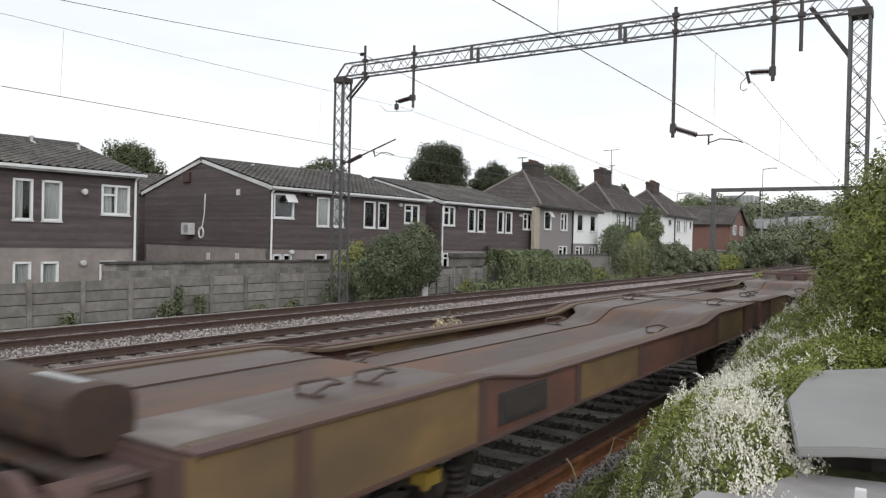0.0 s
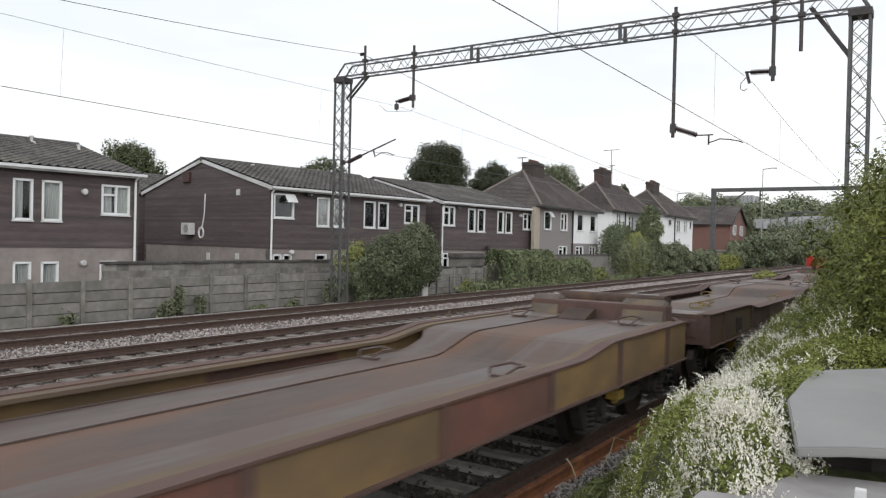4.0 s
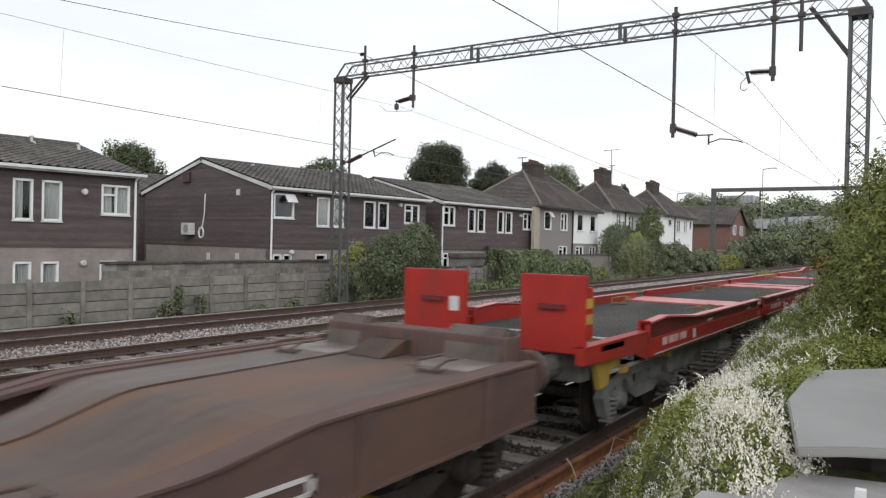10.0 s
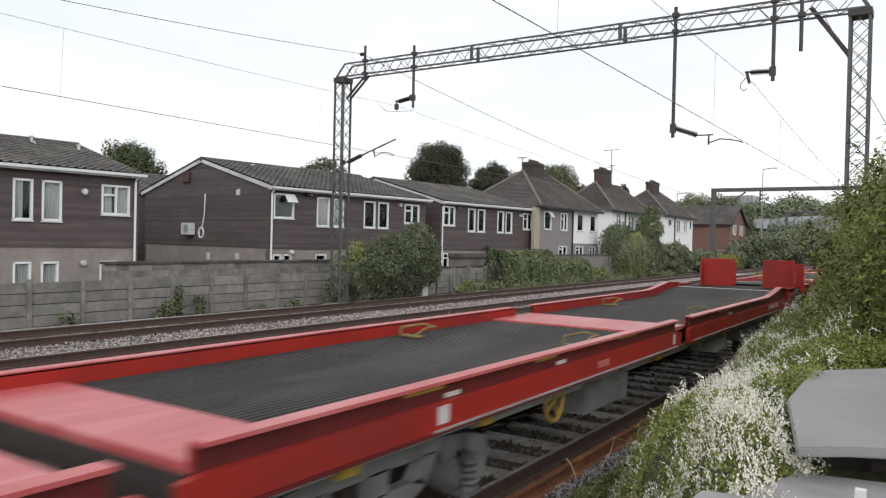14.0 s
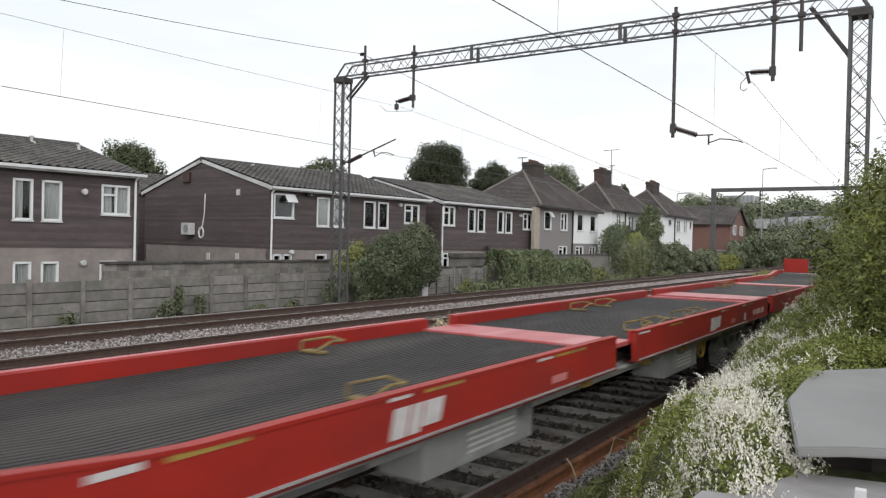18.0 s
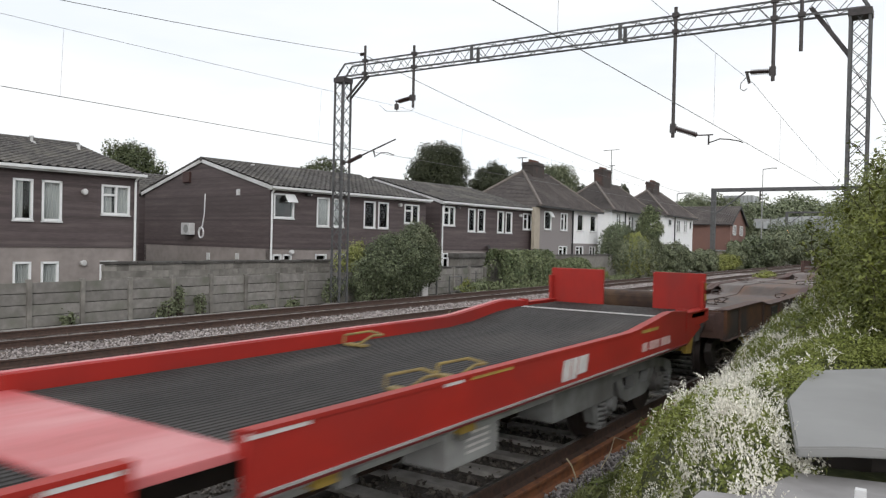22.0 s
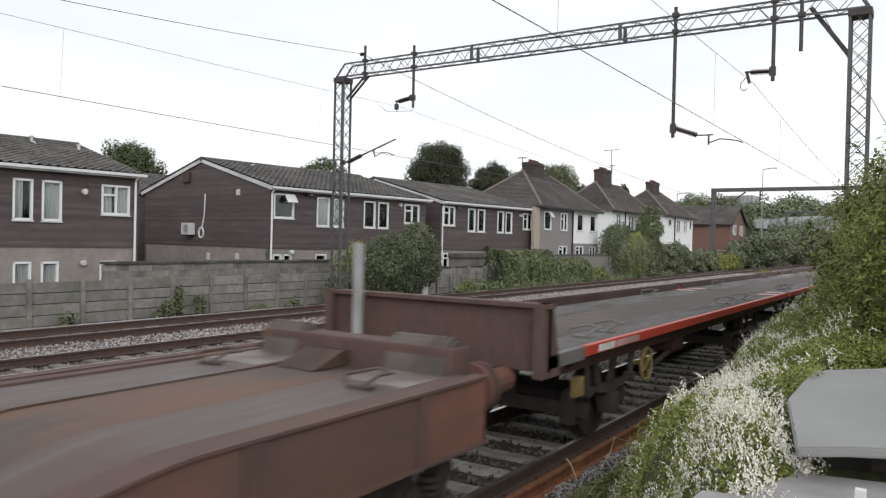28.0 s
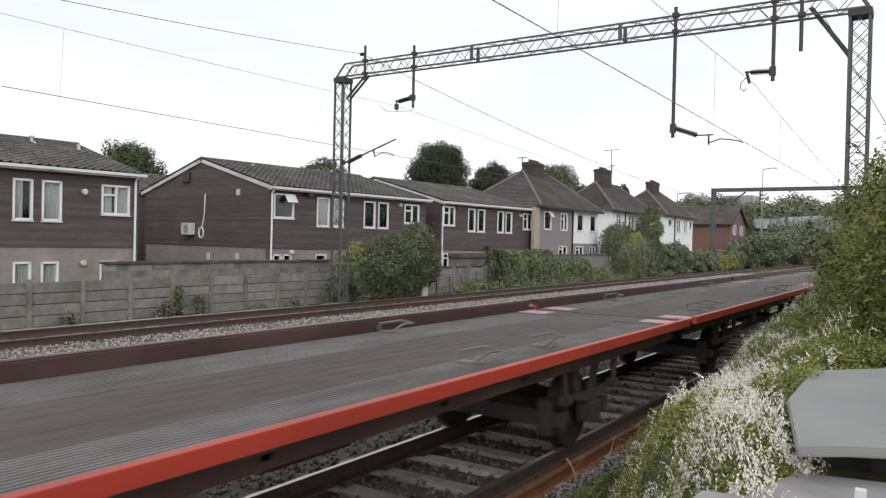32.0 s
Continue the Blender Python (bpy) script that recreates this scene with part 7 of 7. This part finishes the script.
def red_unit(start, L, mid, first, last, label, banded, marks, kit):
    """A red bogie container flat; mid is the break between its two decks, first or last the end with upright stops."""
    w = wagon("red_container_flat", start, label, "red container wagons")
    e, zl, peak = kit["end"]
    y_step_f, y_step_b = (e, L) if first else (0.0, L - e)
    for s in (1, -1):
        if first:
            sill_piece(w, s, y_step_f, mid - 0.32, True, False, banded, peak)
            sill_piece(w, s, mid + 0.30, L, False, False, banded)
        else:
            sill_piece(w, s, 0.0, mid - 0.32, False, False, banded)
            sill_piece(w, s, mid + 0.30, y_step_b, False, True, banded, peak)
        # low end with the stops
        ye = (-kit.get("nose", 0.0), y_step_f) if first else (y_step_b, L)
        lowsill = bmesh.new()
        poly = [(ye[0], zl - 0.18), (ye[1], zl - 0.24), (ye[1], zl - 0.015), (ye[0], zl - 0.015)] if first else [(ye[0], zl - 0.24), (ye[1], zl - 0.18), (ye[1], zl - 0.015), (ye[0], zl - 0.015)]
        prism(lowsill, poly, "x", min(s * 1.30, s * 1.2), max(s * 1.30, s * 1.2))
        part("end_sill", lowsill, RED, w)
        part("end_lip", soft_box(min(s * 1.31, s * 1.17), max(s * 1.31, s * 1.17), ye[0] + 0.02, ye[1] - 0.02, zl - 0.018, zl + 0.005, 0.006), RED, w)
        under = bmesh.new()
        q = (ye[1] - 0.7, ye[1]) if first else (ye[0], ye[0] + 0.7)
        prism(under, [(q[0], 1.08 if first else 0.88), (q[1], 0.88 if first else 1.08), (q[1], 1.12), (q[0], 1.12)], "x", min(s * 1.295, s * 1.24), max(s * 1.295, s * 1.24))
        part("end_web", under, RED, w)
        mark(w, *( (0.25, 0.9) if first else (L - 0.9, L - 0.25)), zl - 0.085, zl - 0.03, YELLOW, 1.302, "yellow_patch")
        # upright end stops
        yb = 0.02 - kit.get("nose", 0.0) if first else L - 0.10
        x0, x1 = kit["stops"][0] if s > 0 else kit["stops"][1]
        top = kit["stop_top"]
        plate = soft_box(x0, x1, yb, yb + 0.06, zl - 0.08, top, 0.012)
        st = part("end_stop", plate, RED, w, "upright bright red end stop")
        xm = (x0 + x1) / 2
        part("stop_lug", boxes((xm - 0.14, xm + 0.14, yb - 0.04 if first else yb + 0.06, yb if first else yb + 0.10, 1.60, 1.65)), RED_DARK, st)
        xe = x1 if s > 0 else x0
        side = soft_box(min(xe, xe - s * 0.05), max(xe, xe - s * 0.05), yb + (0.06 if first else -0.10), yb + (0.20 if first else 0.0), 1.3, top - 0.12, 0.01)
        part("stop_gusset", side, RED, st)
        for zz in (1.46, 1.62):
            part("stop_patch", boxes((min(xe, xe + s * 0.008), max(xe, xe + s * 0.008), yb - 0.02 if not first else yb + 0.02, yb + (0.05 if not first else 0.18), zz, zz + 0.1)), YELLOW, st)
        if s < 0:
            part("stop_label", boxes((x1 - 0.2, x1 - 0.08, yb - 0.008 if first else yb + 0.06, yb if first else yb + 0.068, 1.50, 1.66)), WHITE_MARK, st)
    # decks
    pa, pb = (1.05, 0.22) if banded else (0.45, 0.40)
    for a, b in ((0.1, mid - pa + 0.02), (mid + pb - 0.02, L - 0.1)):
        bm = bmesh.new()
        ramp = ()
        if zl > 1.3 and first and a < 1:
            ramp = [(0.1, 1.29), (1.5, 1.285), (2.1, 1.25), (2.8, 1.16), (3.4, 1.125), (b, 1.125)]
        if zl > 1.3 and not first and b > L - 1:
            ramp = [(a, 1.125), (L - 3.4, 1.125), (L - 2.8, 1.16), (L - 2.1, 1.25), (L - 1.5, 1.285), (L - 0.1, 1.29)]
        ribbed_deck(bm, -1.19, 1.19, a, b, 1.125, ramp=ramp)
        part("deck", bm, DECK_DARK, w, "dark ribbed steel deck")
    part("cross_plate", soft_box(-1.2, 1.2, mid - pa, mid + pb, 1.10, 1.155, 0.01), RED_PINKISH, w, "sun-faded pinkish red cross plate")
    je = kit["joint"]
    part("cross_plate", soft_box(-1.2, 1.2, je[0], je[1], 1.10, 1.16, 0.01), RED_PINKISH, w, "sun-faded pinkish red cross plate")
    yl = 1.45 if first else L - 1.5
    zt = 1.29 if zl > 1.3 else 1.125
    ln = boxes((-1.1, 1.15, yl, yl + 0.05, zt, zt + 0.013))
    part("deck_line", ln, WHITE_MARK, w, "worn pale line on the deck")
    # underframe
    part("centre_sill", boxes((-0.45, 0.45, 0.3, L - 0.3, 0.70, 1.08)), UNDER, w)
    part("lower_beam", boxes((1.0, 1.08, 2.9, L - 2.9, 0.74, 0.866)), PALE_BOX, w, "pale grey lower side beam")
    part("side_pipe", rods([((1.16, 0.6, 0.845), (1.16, L - 0.6, 0.845))], 0.028, 8), PALE_BOX, w, "pale side pipe")
    for y in (mid - 2.2, mid + 1.2, mid + 2.6):
        part("cross_bearer", boxes((-1.2, 1.2, y - 0.07, y + 0.07, 0.74, 0.88)), BOGIE_GREY, w)
    flip = (lambda y: y) if first else (lambda y: L - y)
    for ya, yb, z0, m, xo in kit["boxes"]:
        bx = part("equipment_box", soft_box(0.70, xo, ya, yb, z0, 0.86, 0.02), m, w, "grey equipment box")
        if m is not PALE_BOX:
            continue
        lab = bmesh.new()
        for k in range(4):
            box(lab, xo + 0.001, xo + 0.005, ya + 0.35 * (yb - ya), ya + 0.8 * (yb - ya), z0 + 0.08 + 0.05 * k, z0 + 0.10 + 0.05 * k)
        part("box_label", lab, WHITE_MARK, bx)
    ya, yb = (2.45, L - 1.72) if first else (1.72, L - 2.45)
    bogie(w, ya, FRAME_GREY)
    bogie(w, yb, FRAME_GREY)
    for s in (-1, 1):
        # Pale strips: the highlight along the lower flange, put in as colour.
        part("sill_flange", boxes((min(s * 1.24, s * 1.318), max(s * 1.24, s * 1.318), 2.0, mid - 0.4, 0.918, 0.936), (min(s * 1.24, s * 1.318), max(s * 1.24, s * 1.318), mid + 0.4, L - 2.0, 0.918, 0.936)), PALE_BOX, w, "pale scuffed lower flange")
    hand_wheel(w, kit["wheel"])
    for y in (1.2, 2.9, mid - 0.9, mid + 1.0, mid + 2.6, L - 1.0):
        st = boxes((1.12, 1.22, y - 0.1, y + 0.1, 0.80, 0.87))
        part("yellow_bracket", st, YELLOW, w)
    face = 1.25 if banded else 1.302
    for y0, y1 in marks["yellow"]:
        mark(w, y0, y1, 1.205 if banded else 1.225, 1.245 if banded else 1.262, YELLOW, face, "yellow_patch")
    for y0, y1 in marks["white"]:
        mark(w, y0, y1, 1.13 if banded else 1.225, 1.165 if banded else 1.262, WHITE_MARK, face)
    for y0, y1 in marks["text"]:
        for s in (1, -1):
            bars = bmesh.new()
            n = int((y1 - y0) / 0.065)
            for k in range(n):
                if k % 7 != 3:
                    yk = y0 + (y1 - y0) * k / n
                    box(bars, min(s * 1.302, s * 1.306), max(s * 1.302, s * 1.306), yk, yk + 0.054, 1.005, 1.105)
            tagged(part("lettering", bars, LETTER, w), "pale lettering too small to read", "", "", "stuff")
    for y0, y1 in marks["square"]:
        mark(w, y0, y1, 0.97, 1.10)
    for y0, y1 in marks["pale"]:
        mark(w, y0, y1, 0.99, 1.06, RED_PINKISH)
    for y in marks["logo"]:
        lg = bmesh.new()
        for k, (a, b, c, d) in enumerate(((0.0, 0.17, 0.97, 1.17), (0.20, 0.33, 0.97, 1.17), (0.36, 0.58, 1.0, 1.17))):
            prism(lg, [(y + a, c), (y + b, c), (y + b + 0.05, d), (y + a + 0.05, d)], "x", 1.302, 1.306)
        part("logo_shape", lg, WHITE_MARK, w, "white slanted emblem blocks")
    for s in (-1, 1):
        for y in [mid + k for k in kit["locks"][0 if s > 0 else 1]]:
            if 1.9 < y < L - 1.0:
                folded_spigot(w, s * 0.9, y, 1.14, 0.85)
    # coupler end
    y, d = (0.0, -1) if first else (L, 1)
    part("headstock", soft_box(-1.18, 1.18, min(y, y - d * 0.25), max(y, y - d * 0.25), 0.84, 1.24, 0.02), GREASY_GREY, w, "grimy grey end beam")
    buffer(w, y, d, GREASY_GREY)
    coupling(w, y, d)
    hk = bmesh.new()
    prism(hk, [(y - d * 0.3, 1.10), (y - d * 1.1, 1.0), (y - d * 1.1, 0.90), (y - d * 0.8, 0.88), (y - d * 0.75, 0.72), (y - d * 0.5, 0.70), (y - d * 0.42, 0.88)], "x", 1.13, 1.19)
    part("end_step", hk, YELLOW, w, "yellow end step bracket")
    y, d = (L, 1) if first else (0.0, -1)
    part("drawbar", boxes((-0.14, 0.14, min(y, y + d * 0.3), max(y, y + d * 0.3), 0.78, 0.95)), UNDER, w)
    part("inner_beam", boxes((-1.18, 1.18, min(y, y - d * 0.2), max(y, y - d * 0.2), 0.74, 1.1)), UNDER, w)
    return w


M_D1 = {"yellow": [(4.4, 5.1), (7.2, 7.9), (10.3, 11.0), (13.0, 13.6)], "white": [(4.7, 5.0), (7.5, 7.85), (10.6, 10.95), (13.2, 13.5)], "text": [(2.3, 3.4), (9.6, 10.75)],
        "square": [(3.7, 3.85), (11.1, 11.25)], "pale": [(8.2, 8.45)], "logo": []}
M_D2 = {"yellow": [(1.71, 2.18), (3.65, 4.09), (5.72, 6.29), (10.2, 10.9), (13.6, 14.2)], "white": [(2.2, 2.4), (4.1, 4.3), (10.9, 11.2)], "text": [(14.2, 15.3)],
        "square": [(2.04, 2.18), (7.6, 7.7)], "pale": [(4.98, 5.3)], "logo": []}
M_E1 = {"yellow": [(13.95, 14.2), (15.59, 16.12), (10.9, 11.5), (3.29, 3.77), (5.34, 5.84), (7.41, 8.13)], "white": [(9.7, 10.1), (13.65, 13.9), (15.21, 15.48), (2.9, 3.16), (4.94, 5.18), (7.06, 7.36)], "text": [(1.91, 2.96), (16.14, 17.13)],
        "square": [(1.63, 1.74), (15.36, 15.5)], "pale": [(14.37, 14.66), (7.36, 7.68)], "logo": [4.95, 13.0]}
M_E2 = {"yellow": [(1.6, 2.2), (4.6, 5.2), (10.55, 11.19), (14.4, 15.0)], "white": [(4.35, 4.6), (8.35, 8.81), (10.17, 10.42), (7.3, 7.65)], "text": [(6.5, 7.45), (14.42, 15.53)],
        "square": [(5.98, 6.1)], "pale": [], "logo": [3.95, 12.16]}
K_D1 = {"locks": ((-3.4, -2.7, 2.5), (-2.0, 3.7, 5.4)), "nose": 0.2, "end": (1.75, 1.235, 1.365), "stops": [(0.56, 1.29), (-0.95, -0.12)], "stop_top": 1.95, "joint": (15.55, 16.78), "boxes": [(3.4, 5.0, 0.50, BOGIE_GREY, 1.10), (6.15, 6.95, 0.50, PALE_BOX, 1.12), (10.95, 12.2, 0.47, PALE_BOX, 1.14)], "wheel": 12.45}
K_D2 = {"locks": ((-2.7, 2.2, 4.4), (-3.3, 3.0)), "end": (1.14, 1.34, 1.40), "stops": [(0.56, 1.29), (-0.92, -0.12)], "stop_top": 1.98, "joint": (0.02, 0.75), "boxes": [(5.1, 6.35, 0.47, BOGIE_GREY, 1.14), (10.65, 11.45, 0.50, PALE_BOX, 1.12), (12.6, 14.2, 0.50, BOGIE_GREY, 1.10)], "wheel": 4.43}
K_E1 = {"locks": ((-4.0, 1.55, 2.25, 3.65, 4.3), (-2.6, 3.9, 5.0)), "end": (1.14, 1.34, 1.40), "stops": [(0.44, 1.27), (-1.27, -0.40)], "stop_top": 1.87, "joint": (17.44, 17.58), "boxes": [(3.4, 5.0, 0.74, BOGIE_GREY, 1.10), (5.6, 7.35, 0.50, PALE_BOX, 1.12), (11.24, 12.86, 0.47, PALE_BOX, 1.14)], "wheel": 13.35}
K_E2 = {"locks": ((-4.2, 2.3, 3.0), (-3.0, -2.2, 3.9)), "end": (1.14, 1.34, 1.40), "stops": [(0.47, 1.27), (-1.27, -0.35)], "stop_top": 1.86, "joint": (0.02, 1.40), "boxes": [(5.4, 6.45, 0.55, BOGIE_GREY, 1.12), (10.5, 11.3, 0.50, PALE_BOX, 1.12), (12.45, 14.05, 0.50, BOGIE_GREY, 1.10)], "wheel": 4.29}
red_unit(56.39, 16.80, 8.85, True, False, "bright red container flat with dark ribbed deck, empty", True, M_D1, K_D1)
red_unit(73.60, 17.60, 8.20, False, True, "bright red container flat with dark ribbed deck, empty", True, M_D2, K_D2)
red_unit(92.62, 17.60, 9.32, True, False, "bright red container flat with a white emblem, empty", False, M_E1, K_E1)
red_unit(110.75, 17.45, 8.05, False, True, "bright red container flat with a white emblem, empty", False, M_E2, K_E2)


# --- older flats with grille decks and a thin red sill ---
def grille_unit(start, L, front_stop, label):
    w = wagon("grille_deck_flat", start, label, "grille deck wagons")
    zd = 1.195
    for s in (1, -1):
        y0 = 0.9 if front_stop else 0.17
        sill = soft_box(min(s * 1.31, s * 1.24), max(s * 1.31, s * 1.24), y0, L - 0.13, 1.15, 1.255, 0.008)
        part("side_sill", sill, RED_SILL, w, "orange-red side sill")
        g = bmesh.new()
        xa, xb = (0.62, 1.19) if s > 0 else (-1.19, -0.45)
        ribbed_deck(g, xa, xb, 0.02, L - 0.02, zd, 0.042, 0.011)
        part("grille_strip", g, DECK_GREY, w, "grey ribbed steel deck strip")
        for y in (0.42, L - 0.42):
            part("corner_plate", soft_box(min(s * 0.72, s * 1.16), max(s * 0.72, s * 1.16), y - 0.20, y + 0.22, zd + 0.008, zd + 0.016, 0.003), PINK, w, "bleached pink corner plate")
            part("end_plate", soft_box(min(s * 0.46, s * 1.2), max(s * 0.46, s * 1.2), y - 0.40, y + 0.40, zd + 0.002, zd + 0.012, 0.003), DECK_BROWN, w)
    part("far_rail", boxes((-1.30, -1.24, 0.17, L - 0.13, 1.256, 1.35)), MAROON, w, "maroon upstanding rail")
    part("far_rail_face", boxes((-1.238, -1.21, 0.17, L - 0.13, 1.13, 1.335)), MAROON, w)
    d = bmesh.new()
    ribbed_deck(d, -0.45, 0.62, 0.02, L - 0.02, zd + 0.002, 0.178, 0.003)
    part("deck", d, DECK_BROWN, w, "smooth brown plate deck")
    part("deck_floor", boxes((-1.2, 1.2, 0.05, L - 0.05, 1.09, zd - 0.012)), UNDER, w)
    for s in (-1, 1):
        part("side_beam", boxes((min(s * 1.02, s * 1.12), max(s * 1.02, s * 1.12), 0.3, L - 0.3, 0.97, 1.10)), MAROON, w, "dull maroon underframe beam")
        part("centre_sill", boxes((min(s * 0.24, s * 0.34), max(s * 0.24, s * 0.34), 0.2, L - 0.2, 0.88, 1.10)), UNDER, w)
    for y in (0.9, 4.6, 5.9, 7.7, 9.0):
        b = bmesh.new()
        prism(b, [(-1.12, 1.10), (1.12, 1.10), (1.12, 1.02), (0.5, 0.92), (-0.5, 0.92), (-1.12, 1.02)], "y", y - 0.05, y + 0.05)
        part("cross_bearer", b, MAROON, w)
    part("brake_cylinder", rods([((0.55, L / 2 - 0.5, 0.86), (0.55, L / 2 + 0.3, 0.86))], 0.14, 12), MAROON, w)
    part("equipment_box", soft_box(0.75, 1.12, L / 2 - 1.9, L / 2 - 1.45, 0.78, 0.98, 0.03), MAROON, w, "dull maroon equipment box")
    part("brake_rod", rods([((1.02, 3.5, 0.62), (1.02, 5.2, 0.86))], 0.035, 6), UNDER, w)
    for y in ((2.3, L - 3.0) if front_stop else (3.15, L - 3.0)):
        for s in (-1, 1):
            guard = bmesh.new()
            prism(guard, [(y - 0.42, 1.0), (y - 0.13, 0.34), (y + 0.13, 0.34), (y + 0.42, 1.0), (y + 0.26, 1.0), (y + 0.08, 0.56), (y - 0.08, 0.56), (y - 0.26, 1.0)], "x", min(s * 0.93, s * 0.965), max(s * 0.93, s * 0.965))
            part("axle_guard", guard, UNDER, w)
            boxm = soft_box(min(s * 0.92, s * 1.10), max(s * 0.92, s * 1.10), y - 0.13, y + 0.13, 0.32, 0.55, 0.03)
            part("axle_box", boxm, UNDER, w)
            leaf = bmesh.new()
            for k in range(5):
                h = 0.62 - 0.11 * k
                box(leaf, min(s * 0.98, s * 1.06), max(s * 0.98, s * 1.06), y - h, y + h, 0.64 - 0.02 * k, 0.657 - 0.02 * k)
            part("leaf_spring", leaf, UNDER, w, "dark leaf spring")
            for q in (-0.66, 0.66):
                hang = bmesh.new()
                rod(hang, (s * 1.02, y + q, 0.62), (s * 1.02, y + q * 1.1, 1.0), 0.035, 6)
                box(hang, min(s * 0.97, s * 1.07), max(s * 0.97, s * 1.07), y + q - 0.07, y + q + 0.07, 0.60, 0.70)
                part("spring_hanger", hang, UNDER, w)
        # Brake gear added to cut the light under the wagon.
        for q in (-0.56, 0.56):
            part("brake_beam", boxes((-0.98, 0.98, y + q - 0.06, y + q + 0.06, 0.34, 0.50), (-0.86, -0.70, y + q - 0.10, y + q + 0.10, 0.25, 0.62), (0.70, 0.86, y + q - 0.10, y + q + 0.10, 0.25, 0.62), (-0.1, 0.1, y + q - 0.05, y + q + 0.05, 0.40, 0.95)), UNDER, w, "grimy brake beam with its blocks")
        a = new("wheelset", WHEELSET)
        a.parent = w
        a.matrix_basis = pose(0, y, 0.42)
        AXLES.append((a, y))
    for s in (-1, 1):
        for y in ((2.0, 2.7, 8.66, 10.05) if s > 0 else (3.0, 9.9)):
            folded_spigot(w, s * (0.84 if s > 0 else 1.0), y, zd + 0.012, 0.8, "container_hoop", DECK_GREY)
    if front_stop:
        hand_wheel(w, 3.30, 1.12, 0.76, YELLOW_DULL, "worn dull yellow brake hand wheel")
        mark(w, 1.2, 1.66, 1.165, 1.235, WHITE_MARK, 1.312)
        mark(w, 1.7, 2.43, 1.165, 1.235, PINK, 1.312)
        st = bmesh.new()
        box(st, -1.30, 1.30, 0.02, 0.09, 1.10, 1.68)
        part("end_board", st, RUST, w, "dull rust-brown upright end board")
        part("board_cap", boxes((-1.33, 1.33, -0.05, 0.12, 1.68, 1.72)), RUST, w)
        for s in (-1, 1):
            k = bmesh.new()
            prism(k, [(-0.08, 1.05), (0.30, 1.05), (0.12, 1.72), (-0.08, 1.72)], "x", min(s * 1.3, s * 1.2), max(s * 1.3, s * 1.2))
            part("board_post", k, RUST, w)
            part("side_sill", soft_box(min(s * 1.30, s * 1.22), max(s * 1.30, s * 1.22), 0.02, 0.88, 1.12, 1.25, 0.008), DECK_GREY, w)
        buffer(w, 0.0, -1, RUST_RED)
        coupling(w, 0.0, -1)
        lampbox = bmesh.new()
        rod(lampbox, (-0.8, -0.12, 1.15), (-0.8, -0.12, 2.22), 0.055, 10)
        part("end_stanchion", lampbox, PALE_BOX, w, "pale upright end stanchion")
        part("yellow_bracket", boxes((1.1, 1.16, 1.0, 1.2, 0.70, 0.90)), YELLOW_DULL, w)
    else:
        part("drawbar", boxes((-0.12, 0.12, -0.25, 0.2, 0.8, 0.95)), UNDER, w)
    return w


grille_unit(155.75, 12.85, True, "grille-decked flat wagon with red sill and rusty end board")
grille_unit(168.64, 13.80, False, "flat container wagon with grille deck and thin red sill, empty")
grille_unit(182.48, 13.80, False, "flat container wagon with grille deck and thin red sill, empty")
grille_unit(196.32, 13.80, False, "flat container wagon with grille deck and thin red sill, empty")


# ---- a double-deck bus on the distant flyover ----
def bus():
    t = thing("double_decker_bus", pose(313.5, 231.5, 10.3), "red double-decker bus crossing the distant flyover", "bus")
    part("body", soft_box(-5.5, 5.5, -1.25, 1.25, 0.35, 4.35, 0.18), RED, t, "bright red bus body")
    for z0, z1 in ((1.25, 2.05), (2.95, 3.65)):
        for k in range(6):
            part("side_window", boxes((-4.9 + 1.65 * k, -3.4 + 1.65 * k, -1.27, -1.24, z0, z1)), ROOM, t)
    part("front_window", boxes((-5.53, -5.49, -1.0, 1.0, 1.1, 2.1)), ROOM, t)
    part("advert_panel", boxes((-3.5, 2.0, -1.275, -1.245, 2.2, 2.8)), WHITE_MARK, t, "pale advert strip")
    for x in (-3.6, 2.6):
        for y in (-1.05, 1.05):
            wb = bmesh.new()
            rod(wb, (0, -0.16, 0), (0, 0.16, 0), 0.5, 18)
            wh = part("wheel", wb, PIPE_DARK, t)
            wh.matrix_basis = pose(x, y, 0.5)
            ROAD_WHEELS.append((wh, x, y))
    return t


ROAD_WHEELS = []
BUS = bus()


# ---- what moves ----
def roll_rows(y):
    return [(k * 0.1, pose(0, y, 0.42) @ Matrix.Rotation(travelled(k * 0.1) / 0.42, 4, "X")) for k in range(321)]


def motions():
    for t, start in WAGONS:
        walk(t, [(k * 0.5, pose(TRACK_N, start - travelled(k * 0.5), 0)) for k in range(65)])
    for a, y in AXLES:
        walk(a, roll_rows(y))
    walk(BUS, [(t, pose(-36.5 - 14.0 * (t - 25.0), 231.5, 10.3)) for t in (0, 8, 16, 24, 32)])
    for wh, x, y in ROAD_WHEELS:
        walk(wh, [(k * 0.05, pose(x, y, 0.5) @ Matrix.Rotation(-14.0 * k * 0.05 / 0.5, 4, "Y")) for k in range(641)])


motions()
